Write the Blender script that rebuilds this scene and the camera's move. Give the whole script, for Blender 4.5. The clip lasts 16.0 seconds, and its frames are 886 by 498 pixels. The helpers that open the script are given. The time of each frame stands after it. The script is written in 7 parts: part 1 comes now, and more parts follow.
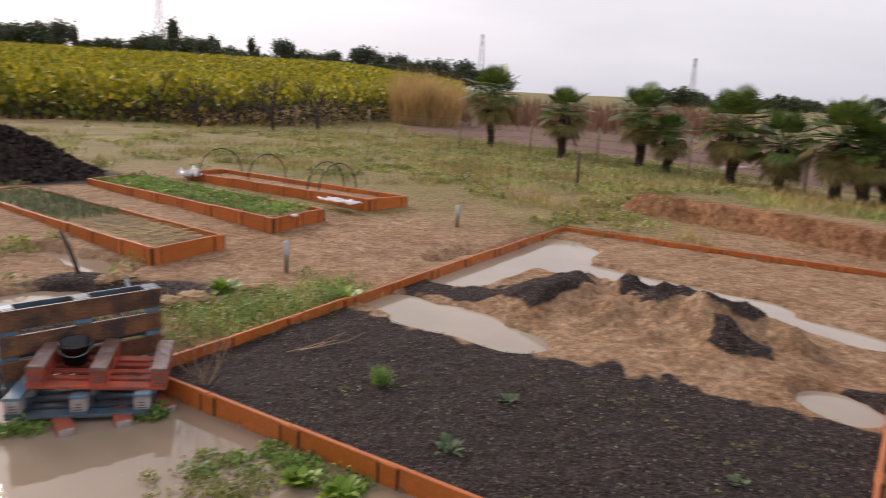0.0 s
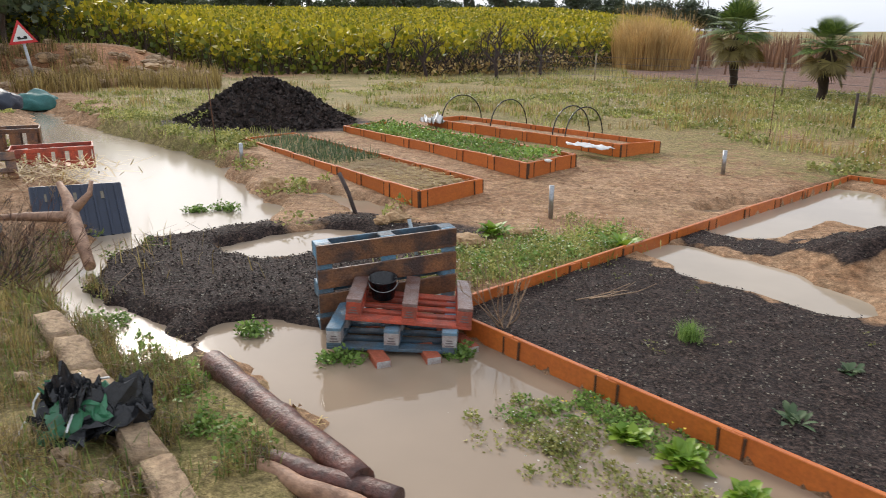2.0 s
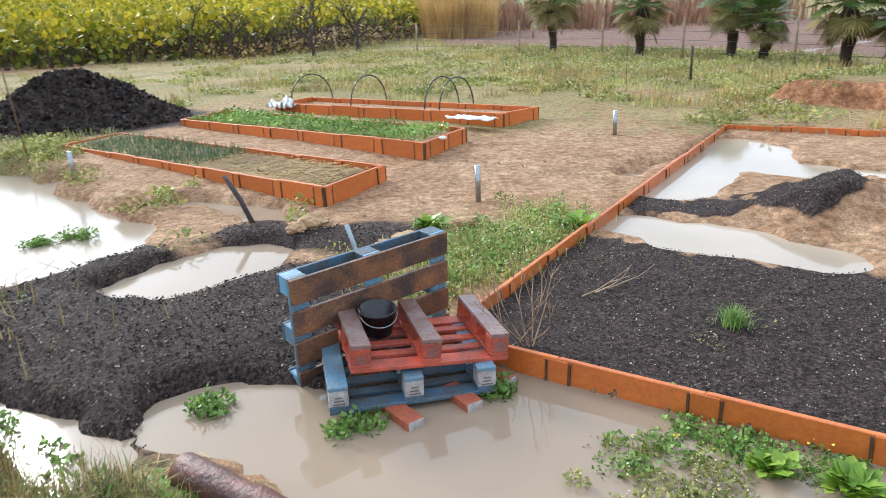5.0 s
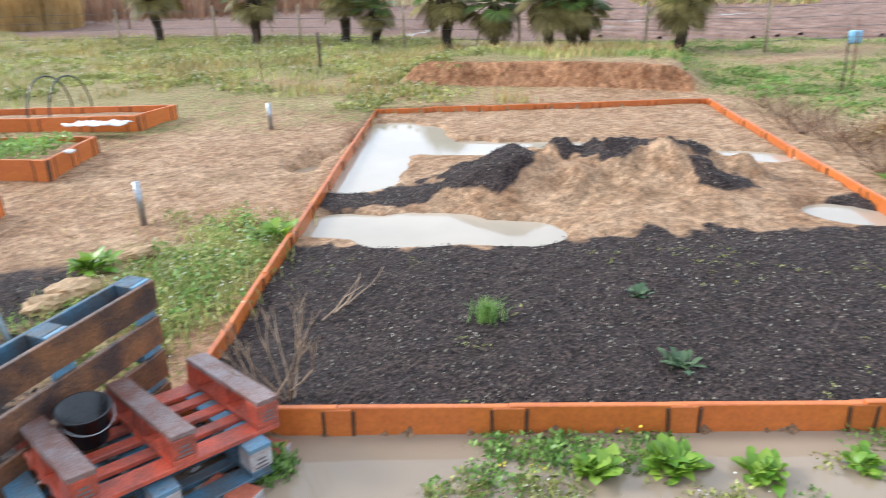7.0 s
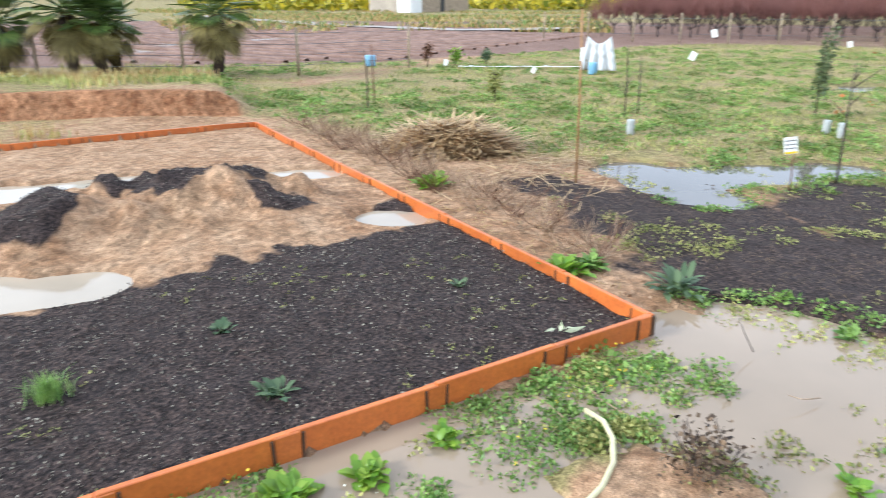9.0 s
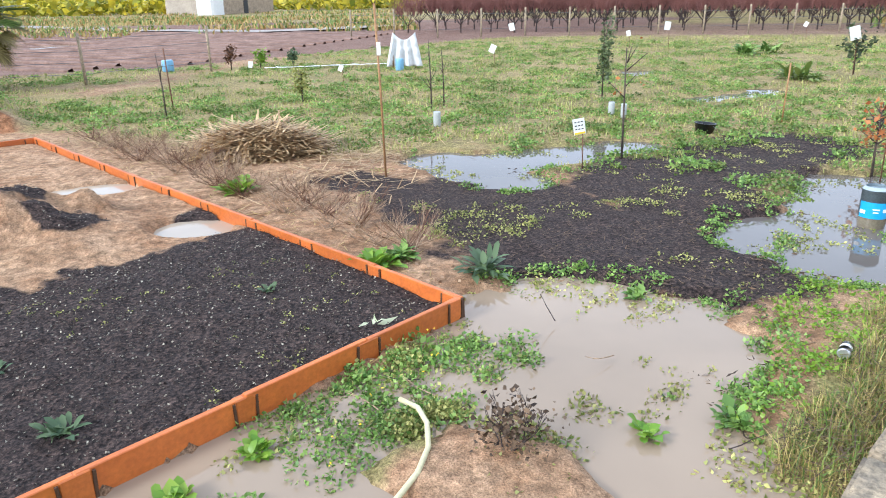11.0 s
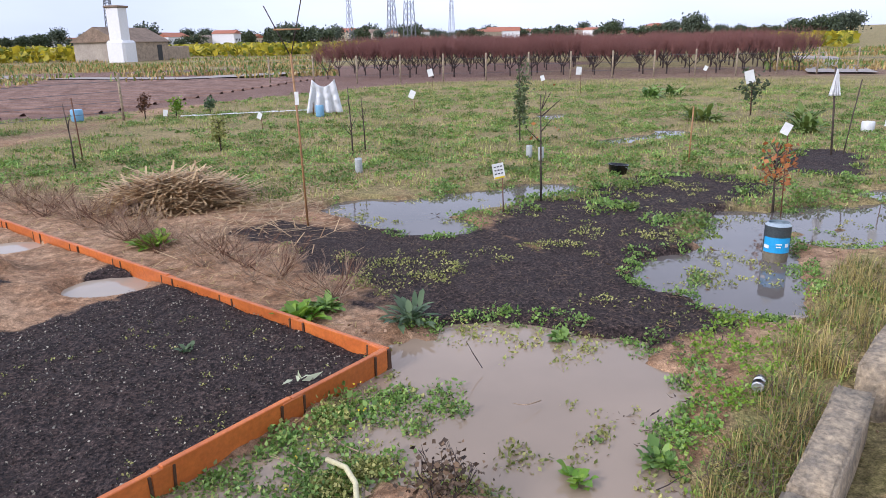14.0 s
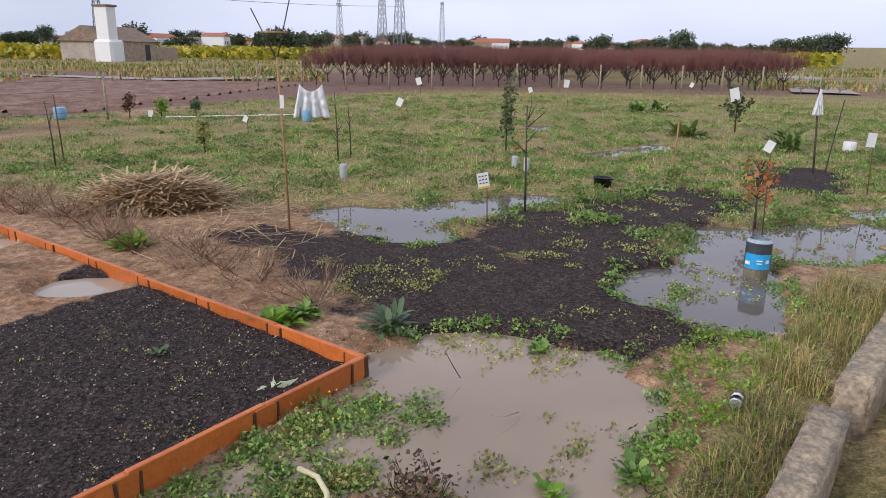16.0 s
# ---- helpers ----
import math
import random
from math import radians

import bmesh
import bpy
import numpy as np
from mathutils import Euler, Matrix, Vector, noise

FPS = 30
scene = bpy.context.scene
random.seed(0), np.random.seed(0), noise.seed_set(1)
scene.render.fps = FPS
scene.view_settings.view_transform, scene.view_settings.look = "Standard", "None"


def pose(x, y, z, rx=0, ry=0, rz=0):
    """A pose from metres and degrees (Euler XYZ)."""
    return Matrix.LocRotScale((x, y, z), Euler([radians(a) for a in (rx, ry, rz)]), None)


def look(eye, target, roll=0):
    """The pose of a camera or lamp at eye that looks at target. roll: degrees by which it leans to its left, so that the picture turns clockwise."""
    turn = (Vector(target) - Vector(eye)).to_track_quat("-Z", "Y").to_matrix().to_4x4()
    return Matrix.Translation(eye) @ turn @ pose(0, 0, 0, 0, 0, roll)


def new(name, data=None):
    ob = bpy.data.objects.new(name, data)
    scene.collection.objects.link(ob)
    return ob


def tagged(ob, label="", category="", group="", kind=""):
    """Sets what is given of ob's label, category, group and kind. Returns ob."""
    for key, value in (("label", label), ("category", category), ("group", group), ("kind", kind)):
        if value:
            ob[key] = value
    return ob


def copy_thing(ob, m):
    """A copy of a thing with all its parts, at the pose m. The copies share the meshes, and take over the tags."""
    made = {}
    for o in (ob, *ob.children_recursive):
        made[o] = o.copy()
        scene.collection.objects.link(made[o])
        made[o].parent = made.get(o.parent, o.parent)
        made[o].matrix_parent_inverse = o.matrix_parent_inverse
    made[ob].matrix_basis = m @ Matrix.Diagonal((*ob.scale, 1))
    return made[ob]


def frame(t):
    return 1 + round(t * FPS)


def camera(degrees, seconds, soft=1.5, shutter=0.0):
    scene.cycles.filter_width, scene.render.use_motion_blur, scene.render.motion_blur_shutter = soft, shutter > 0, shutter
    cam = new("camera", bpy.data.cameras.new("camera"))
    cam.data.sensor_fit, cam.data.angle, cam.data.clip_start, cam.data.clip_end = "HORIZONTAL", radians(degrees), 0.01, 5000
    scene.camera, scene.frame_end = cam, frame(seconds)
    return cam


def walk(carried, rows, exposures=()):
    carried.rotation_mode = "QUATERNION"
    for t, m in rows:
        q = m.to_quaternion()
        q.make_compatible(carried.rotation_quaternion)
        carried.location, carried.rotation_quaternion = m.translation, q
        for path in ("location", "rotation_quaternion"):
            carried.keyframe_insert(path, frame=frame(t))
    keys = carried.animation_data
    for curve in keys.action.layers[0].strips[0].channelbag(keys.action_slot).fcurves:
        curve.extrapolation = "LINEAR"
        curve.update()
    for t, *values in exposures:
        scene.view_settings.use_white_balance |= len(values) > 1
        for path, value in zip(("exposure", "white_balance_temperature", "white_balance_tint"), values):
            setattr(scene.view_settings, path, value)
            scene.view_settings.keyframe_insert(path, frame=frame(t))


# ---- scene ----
cam = camera(64.1, 16.0, soft=0.6, shutter=0.4)
PATH = [
    (0, (0.145, 0.177, 2.159), (0.265, 2.128, 1.736), 2.6),
    (0.5, (-0.034, 0.156, 2.113), (-0.202, 2.097, 1.661), 1.7),
    (1, (-0.155, 0.175, 2.084), (-0.477, 2.081, 1.571), -0.3),
    (1.5, (-0.313, 0.266, 2.024), (-0.722, 2.148, 1.487), -0.3),
    (2, (-0.571, 0.426, 2.004), (-1.012, 2.292, 1.435), 0.1),
    (2.5, (-0.786, 0.461, 1.997), (-1.306, 2.31, 1.44), -0.5),
    (3, (-1.054, 0.552, 1.981), (-1.475, 2.42, 1.404), -4.5),
    (3.5, (-1.296, 0.722, 1.937), (-1.574, 2.598, 1.305), -3.9),
    (4, (-1.512, 0.924, 1.948), (-1.672, 2.814, 1.315), -2.2),
    (4.2, (-1.569, 0.991, 1.935), (-1.685, 2.884, 1.301), -1.8),
    (6.3, (-2.195, 1.944, 1.91), (-1.584, 3.713, 1.205), -4.4),
    (6.5, (-2.221, 2.013, 1.893), (-1.485, 3.729, 1.175), -3.7),
    (7, (-2.146, 2.153, 1.889), (-1.135, 3.726, 1.18), -2.3),
    (7.5, (-2.064, 2.199, 1.884), (-0.789, 3.581, 1.202), -0.8),
    (8, (-2.065, 2.229, 1.886), (-0.648, 3.457, 1.191), -0.3),
    (8.5, (-2.087, 2.259, 1.913), (-0.503, 3.27, 1.227), 0.1),
    (9, (-2.053, 2.218, 1.907), (-0.301, 2.911, 1.236), 0.2),
    (9.5, (-2.009, 2.176, 1.895), (-0.198, 2.694, 1.222), 0.5),
    (10, (-1.975, 2.122, 1.866), (-0.139, 2.544, 1.194), -0.2),
    (10.2, (-1.981, 2.107, 1.864), (-0.138, 2.484, 1.185), -0.3),
    (12.3, (-1.953, 2.055, 1.884), (-0.064, 2.158, 1.237), -1.7),
    (12.5, (-1.951, 2.063, 1.892), (-0.062, 2.148, 1.241), -1.7),
    (13, (-1.942, 2.053, 1.894), (-0.05, 2.119, 1.249), -1.8),
    (13.5, (-1.928, 2.067, 1.888), (-0.021, 2.117, 1.29), -0.9),
    (14, (-1.943, 2.054, 1.906), (-0.025, 2.088, 1.34), -1.0),
    (14.5, (-1.938, 2.052, 1.91), (-0.017, 2.069, 1.355), -0.4),
    (15, (-1.956, 2.023, 1.913), (-0.034, 2.027, 1.36), -0.4),
    (15.5, (-1.921, 2.038, 1.898), (0.004, 2.015, 1.356), 0.1),
    (16, (-1.907, 2.031, 1.891), (0.018, 2.022, 1.349), 0.8),
]
walk(cam, [(t, look(eye, target, roll)) for t, eye, target, roll in PATH], [
    (0.0, 0.26, 7200, 20), (1.0, 0.36, 7250, 18), (1.5, 0.42, 6950, 12), (2.0, 0.62, 6800, 11), (2.5, 0.76, 6600, 10), (3.5, 0.94, 6350, 9), (4.0, 1.06, 6200, 8), (6.5, 1.32, 5950, 6), (8.0, 1.38, 5850, 6), (9.5, 1.4, 5850, 6), (10.0, 1.38, 5850, 6),
    (12.5, 1.34, 5650, 14), (13.0, 1.3, 5650, 15), (13.5, 1.1, 5700, 17), (14.0, 0.70, 5850, 19), (14.5, 0.44, 5950, 19), (15.5, 0.35, 6100, 18), (16.0, 0.37, 6200, 18)])

# ---- light: overcast winter sky ----
SUN_DIR = Vector((-0.62, 0.78, 0.55)).normalized()
world = bpy.data.worlds.new("sky")
scene.world = world
world.use_nodes = True
wn, wl = world.node_tree.nodes, world.node_tree.links
sky = wn.new("ShaderNodeTexSky")
sky.sky_type, sky.sun_disc = "NISHITA", False
sky.sun_elevation = math.asin(SUN_DIR.z)
sky.sun_rotation = math.atan2(SUN_DIR.x, SUN_DIR.y)
sky.dust_density, sky.air_density = 4.0, 1.0
hsv = wn.new("ShaderNodeHueSaturation")
hsv.inputs["Saturation"].default_value = 0.22
cloud = wn.new("ShaderNodeTexNoise")
cloud.inputs["Scale"].default_value, cloud.inputs["Detail"].default_value = 1.6, 6.0
ctc = wn.new("ShaderNodeTexCoord")
cmap = wn.new("ShaderNodeMapping")
cmap.inputs["Scale"].default_value = (1, 1, 4)
cramp = wn.new("ShaderNodeValToRGB")
cramp.color_ramp.elements[0].position, cramp.color_ramp.elements[0].color = 0.3, (4.9, 5.5, 6.5, 1)
cramp.color_ramp.elements[1].position, cramp.color_ramp.elements[1].color = 0.75, (7.1, 7.7, 8.8, 1)
cmix = wn.new("ShaderNodeMix")
cmix.data_type = "RGBA"
cmix.inputs[0].default_value = 0.76
wl.new(ctc.outputs["Generated"], cmap.inputs["Vector"])
wl.new(cmap.outputs["Vector"], cloud.inputs["Vector"])
wl.new(cloud.outputs["Fac"], cramp.inputs["Fac"])
wl.new(sky.outputs["Color"], hsv.inputs["Color"])
wl.new(hsv.outputs["Color"], cmix.inputs[6])
wl.new(cramp.outputs["Color"], cmix.inputs[7])
wl.new(cmix.outputs[2], wn["Background"].inputs["Color"])
wn["Background"].inputs["Strength"].default_value = 0.11
sun = new("sun", bpy.data.lights.new("sun", "SUN"))
sun.data.energy, sun.data.angle, sun.data.color = 1.3, radians(14), (1.0, 0.95, 0.88)
sun.matrix_world = look(SUN_DIR * 50, (0, 0, 0))

# ---- materials ----
def material(name, color, rough=0.8, vary=0.25, scale=8.0, bump=0.3, fine=60.0, second=None, metal=0.0, spec=0.5, island=0.0, objrand=0.0, mask=0.5, translucent=0.0):
    """A surface with variation at two scales: a mottle between color and second, fine grain, and bump."""
    m = bpy.data.materials.new(name)
    m.use_nodes = True
    n, l = m.node_tree.nodes, m.node_tree.links
    b = n["Principled BSDF"]
    b.inputs["Roughness"].default_value, b.inputs["Metallic"].default_value = rough, metal
    b.inputs["Specular IOR Level"].default_value = spec
    tc = n.new("ShaderNodeTexCoord")
    big, small = n.new("ShaderNodeTexNoise"), n.new("ShaderNodeTexNoise")
    for t, s in ((big, scale), (small, fine)):
        t.inputs["Scale"].default_value, t.inputs["Detail"].default_value, t.inputs["Roughness"].default_value = s, 5.0, 0.62
        l.new(tc.outputs["Object"], t.inputs["Vector"])
    ramp = n.new("ShaderNodeValToRGB")
    ramp.color_ramp.elements[0].position, ramp.color_ramp.elements[1].position = mask - 0.13, mask + 0.13
    second = second or tuple(c * (1 - vary) for c in color)
    ramp.color_ramp.elements[0].color, ramp.color_ramp.elements[1].color = (*second, 1), (*color, 1)
    l.new(big.outputs["Fac"], ramp.inputs["Fac"])
    val = n.new("ShaderNodeHueSaturation")
    gain = n.new("ShaderNodeMapRange")
    gain.inputs["From Min"].default_value, gain.inputs["From Max"].default_value = 0.3, 0.7
    gain.inputs["To Min"].default_value, gain.inputs["To Max"].default_value = 1 - vary, 1 + vary
    l.new(small.outputs["Fac"], gain.inputs["Value"])
    last = gain.outputs["Result"]
    if island or objrand:
        rnd = n.new("ShaderNodeNewGeometry") if island else n.new("ShaderNodeObjectInfo")
        amount = island or objrand
        r2 = n.new("ShaderNodeMapRange")
        r2.inputs["To Min"].default_value, r2.inputs["To Max"].default_value = 1 - amount, 1 + amount
        l.new(rnd.outputs["Random Per Island" if island else "Random"], r2.inputs["Value"])
        mul = n.new("ShaderNodeMath")
        mul.operation = "MULTIPLY"
        l.new(last, mul.inputs[0])
        l.new(r2.outputs["Result"], mul.inputs[1])
        last = mul.outputs["Value"]
    l.new(last, val.inputs["Value"])
    l.new(ramp.outputs["Color"], val.inputs["Color"])
    l.new(val.outputs["Color"], b.inputs["Base Color"])
    if bump:
        bp = n.new("ShaderNodeBump")
        bp.inputs["Strength"].default_value, bp.inputs["Distance"].default_value = bump, 0.02
        l.new(small.outputs["Fac"], bp.inputs["Height"])
        l.new(bp.outputs["Normal"], b.inputs["Normal"])
    if translucent:
        tr, mx = n.new("ShaderNodeBsdfTranslucent"), n.new("ShaderNodeMixShader")
        mx.inputs["Fac"].default_value = translucent
        l.new(val.outputs["Color"], tr.inputs["Color"])
        l.new(b.outputs["BSDF"], mx.inputs[1])
        l.new(tr.outputs["BSDF"], mx.inputs[2])
        l.new(mx.outputs["Shader"], n["Material Output"].inputs["Surface"])
    return m


def leafy(name, a, b_, rough=0.5, spread=0.35, tr=0.25, spec=0.4):
    """Leaves: each one its own shade between a and b_."""
    m = bpy.data.materials.new(name)
    m.use_nodes = True
    n, l = m.node_tree.nodes, m.node_tree.links
    b = n["Principled BSDF"]
    b.inputs["Roughness"].default_value, b.inputs["Specular IOR Level"].default_value = rough, spec
    g = n.new("ShaderNodeNewGeometry")
    ramp = n.new("ShaderNodeValToRGB")
    ramp.color_ramp.elements[0].color, ramp.color_ramp.elements[1].color = (*a, 1), (*b_, 1)
    l.new(g.outputs["Random Per Island"], ramp.inputs["Fac"])
    tc, nz = n.new("ShaderNodeTexCoord"), n.new("ShaderNodeTexNoise")
    nz.inputs["Scale"].default_value, nz.inputs["Detail"].default_value = 0.9, 4
    l.new(tc.outputs["Object"], nz.inputs["Vector"])
    mr = n.new("ShaderNodeMapRange")
    mr.inputs["From Min"].default_value, mr.inputs["From Max"].default_value = 0.3, 0.7
    mr.inputs["To Min"].default_value, mr.inputs["To Max"].default_value = 1 - spread, 1 + spread
    l.new(nz.outputs["Fac"], mr.inputs["Value"])
    hs = n.new("ShaderNodeHueSaturation")
    l.new(mr.outputs["Result"], hs.inputs["Value"])
    l.new(ramp.outputs["Color"], hs.inputs["Color"])
    l.new(hs.outputs["Color"], b.inputs["Base Color"])
    t, mx = n.new("ShaderNodeBsdfTranslucent"), n.new("ShaderNodeMixShader")
    mx.inputs["Fac"].default_value = tr
    l.new(hs.outputs["Color"], t.inputs["Color"])
    l.new(b.outputs["BSDF"], mx.inputs[1])
    l.new(t.outputs["BSDF"], mx.inputs[2])
    l.new(mx.outputs["Shader"], n["Material Output"].inputs["Surface"])
    return m


M_ORANGE = material("orange_board", (0.56, 0.155, 0.03), 0.42, 0.14, 3.0, 0.12, 45, second=(0.42, 0.10, 0.022), objrand=0.12, mask=0.42)
M_PEG = material("dark_peg", (0.10, 0.045, 0.02), 0.7, 0.3, 10)
M_COMPOST = material("black_compost", (0.030, 0.026, 0.027), 0.75, 0.55, 5, 0.9, 45, second=(0.016, 0.014, 0.016))
M_CHIP = leafy("pale_chips", (0.10, 0.085, 0.06), (0.42, 0.38, 0.30), 0.7, 0.2, 0.0)
M_CRUMB = leafy("soil_crumbs", (0.014, 0.012, 0.012), (0.085, 0.062, 0.052), 0.8, 0.2, 0.0)
M_REDPAL = material("red_painted_wood", (0.54, 0.085, 0.04), 0.45, 0.3, 7, 0.3, 70, second=(0.24, 0.06, 0.04), objrand=0.2)
M_REDPAL_TOP = material("worn_wet_wood", (0.22, 0.17, 0.16), 0.3, 0.3, 9, 0.3, 60, second=(0.16, 0.07, 0.05), objrand=0.2)
M_BLUEPAL = material("blue_painted_wood", (0.06, 0.14, 0.21), 0.45, 0.3, 7, 0.3, 70, second=(0.08, 0.085, 0.09), objrand=0.2)
M_BLUEBRIGHT = material("faded_blue_wood", (0.11, 0.28, 0.42), 0.4, 0.3, 8, 0.3, 70, second=(0.17, 0.20, 0.22), objrand=0.2, mask=0.5)
M_BROWNPAL = material("wet_brown_wood", (0.22, 0.10, 0.045), 0.35, 0.4, 6, 0.4, 60, second=(0.055, 0.038, 0.034), objrand=0.3)
M_BLOCKEND = material("pale_block_end", (0.44, 0.43, 0.42), 0.6, 0.2, 20, 0.2, 90, second=(0.32, 0.26, 0.24))
M_STAMP = material("stamp_ink", (0.16, 0.13, 0.13), 0.7, 0.2, 30, 0.0)
M_BRICKRED = material("red_brick", (0.40, 0.10, 0.05), 0.6, 0.25, 12, 0.4, 60)
M_BLACKPL = material("black_plastic", (0.018, 0.019, 0.022), 0.26, 0.3, 8, 0.1, 60)
M_NAVYPL = material("navy_plastic", (0.018, 0.028, 0.055), 0.4, 0.25, 8, 0.15, 60)
M_STEEL = material("wet_steel", (0.4, 0.41, 0.42), 0.35, 0.2, 10, 0.1, 60, metal=0.9)
M_RUSTY = material("rusty_rod", (0.16, 0.07, 0.035), 0.7, 0.3, 30, 0.3, 90)
M_CANE = material("cane", (0.38, 0.20, 0.08), 0.55, 0.25, 12, 0.2, 60)
M_CONCRETE = material("old_concrete", (0.44, 0.34, 0.22), 0.9, 0.4, 9, 0.9, 40, second=(0.22, 0.18, 0.13))
M_STONE = material("tan_limestone", (0.46, 0.33, 0.205), 0.9, 0.35, 7, 1.0, 32, second=(0.25, 0.165, 0.10))
M_ROCK = material("ochre_stone", (0.50, 0.32, 0.17), 0.8, 0.25, 8, 0.6, 40)
M_BARKLOG = material("wet_brown_log", (0.15, 0.055, 0.038), 0.42, 0.45, 7, 0.6, 30, second=(0.07, 0.035, 0.03))
M_DRIFT = material("pale_driftwood", (0.42, 0.25, 0.16), 0.6, 0.3, 6, 0.5, 30, second=(0.24, 0.13, 0.08))
M_BARK = material("grey_bark", (0.09, 0.065, 0.05), 0.85, 0.3, 10, 0.6, 40)
M_PALMTRUNK = material("palm_trunk", (0.055, 0.035, 0.022), 0.9, 0.4, 12, 0.9, 30)
M_ORCHBARK = material("reddish_bare_twigs", (0.25, 0.105, 0.085), 0.8, 0.3, 6, 0.2, 40)
M_ORCHTRUNK = material("dark_orchard_trunk", (0.055, 0.035, 0.03), 0.85, 0.3, 8, 0.4, 40)
M_DRYTWIG = material("dry_twigs", (0.40, 0.27, 0.17), 0.8, 0.3, 8, 0.2, 40, island=0.35)
M_DARKTWIG = material("dark_dead_twigs", (0.06, 0.04, 0.035), 0.8, 0.3, 8, 0.2, 40, island=0.3)
M_REEDSTEM = leafy("dry_reed", (0.42, 0.26, 0.09), (0.66, 0.46, 0.20), 0.6, 0.25, 0.25)
M_STRAW = leafy("straw", (0.26, 0.15, 0.065), (0.66, 0.47, 0.25), 0.6, 0.25, 0.1)
M_GRASS = leafy("green_grass", (0.08, 0.15, 0.025), (0.24, 0.30, 0.07), 0.5, 0.35)
M_FIELDGRASS = leafy("field_weeds", (0.15, 0.20, 0.04), (0.52, 0.48, 0.17), 0.55, 0.4)
M_DRYGRASS = leafy("yellowed_grass", (0.30, 0.18, 0.06), (0.56, 0.42, 0.17), 0.6, 0.3)
M_WEED = leafy("weed_leaves", (0.085, 0.18, 0.033), (0.31, 0.45, 0.11), 0.45, 0.3)
M_CHARD = leafy("chard_leaves", (0.12, 0.26, 0.02), (0.32, 0.44, 0.06), 0.4, 0.2, 0.3)
M_DARKLEAF = leafy("dark_foliage", (0.035, 0.055, 0.026), (0.10, 0.125, 0.055), 0.55, 0.3)
# distance haze is mixed into this green: lighter than the needles themselves
M_HAZYPINE = leafy("haze_paled_pine", (0.05, 0.07, 0.045), (0.12, 0.145, 0.09), 0.6, 0.3, 0.1)
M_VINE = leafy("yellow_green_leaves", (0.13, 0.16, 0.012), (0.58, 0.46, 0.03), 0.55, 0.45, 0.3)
# darker copy of the bush leaves, its colour carrying the shade low down
M_VINESHADE = leafy("shaded_green_leaves", (0.06, 0.10, 0.015), (0.24, 0.26, 0.03), 0.55, 0.3, 0.2)
M_PALM = leafy("palm_fan", (0.05, 0.10, 0.022), (0.19, 0.26, 0.06), 0.4, 0.25, 0.15)
M_PALMDRY = leafy("dry_palm_fan", (0.13, 0.10, 0.03), (0.30, 0.24, 0.08), 0.6, 0.25, 0.1)
M_OLIVE = leafy("olive_leaves", (0.05, 0.08, 0.03), (0.18, 0.22, 0.09), 0.5, 0.3, 0.2)
M_FIRRED = leafy("rust_brown_needles", (0.30, 0.09, 0.025), (0.52, 0.20, 0.06), 0.6, 0.2, 0.15)
M_WHITEFL = leafy("white_flowers", (0.6, 0.6, 0.5), (0.8, 0.8, 0.7), 0.6, 0.1, 0.2)
M_YELLOWFL = leafy("yellow_flowers", (0.7, 0.5, 0.02), (0.8, 0.6, 0.05), 0.6, 0.1, 0.2)
M_ONION = leafy("grey_green_blades", (0.06, 0.11, 0.05), (0.16, 0.22, 0.10), 0.5, 0.2)
M_BANKGRASS = leafy("olive_rust_grass", (0.13, 0.085, 0.028), (0.46, 0.35, 0.13), 0.6, 0.35)
M_WALLGRASS = leafy("yellow_wall_grass", (0.20, 0.17, 0.05), (0.62, 0.48, 0.19), 0.6, 0.3)
M_SCRUB = leafy("dry_red_scrub", (0.15, 0.075, 0.045), (0.36, 0.20, 0.11), 0.7, 0.3, 0.1)
M_CLOD = leafy("earth_clod", (0.22, 0.115, 0.06), (0.46, 0.31, 0.20), 0.9, 0.2, 0.0)
M_DARKSTRAW = leafy("dark_stalks", (0.03, 0.02, 0.015), (0.22, 0.14, 0.08), 0.8, 0.2, 0.0)
M_ONIONPALE = leafy("wilted_pale_leaf", (0.35, 0.40, 0.22), (0.55, 0.58, 0.40), 0.6, 0.1, 0.1)
M_WHITE = material("white_paint", (0.78, 0.77, 0.75), 0.5, 0.06, 4, 0.05, 40)
M_CARD = material("white_card", (0.78, 0.78, 0.74), 0.6, 0.06, 6, 0.0)
M_WHITEBAG = material("white_plastic_sheet", (0.80, 0.80, 0.79), 0.35, 0.06, 6, 0.15, 20, translucent=0.12)
M_BLUEPL = material("pale_blue_plastic", (0.20, 0.42, 0.60), 0.3, 0.12, 8, 0.1)
M_JUG = material("cloudy_bluegrey_plastic", (0.36, 0.43, 0.47), 0.22, 0.15, 8, 0.1)
M_JUGPALE = material("cloudy_clear_plastic", (0.58, 0.60, 0.58), 0.25, 0.12, 8, 0.1, translucent=0.3)
M_JUGDIRTY = material("muddy_water_in_plastic", (0.20, 0.17, 0.12), 0.25, 0.2, 8, 0.1)
M_LABEL = material("cyan_label", (0.03, 0.36, 0.70), 0.35, 0.08, 8, 0.0)
M_GREENPL = material("green_plastic_sheet", (0.05, 0.22, 0.11), 0.3, 0.25, 8, 0.2, 20)
M_TEALBAG = material("teal_sack", (0.03, 0.16, 0.15), 0.55, 0.2, 6, 0.3, 30)
M_NAVYBAG = material("navy_sack", (0.025, 0.035, 0.06), 0.5, 0.2, 6, 0.3, 30)
M_HOSE = material("cream_hose", (0.62, 0.56, 0.33), 0.4, 0.1, 8, 0.05)
M_REDSIGN = material("red_sign", (0.6, 0.03, 0.03), 0.4, 0.08, 8, 0.0)
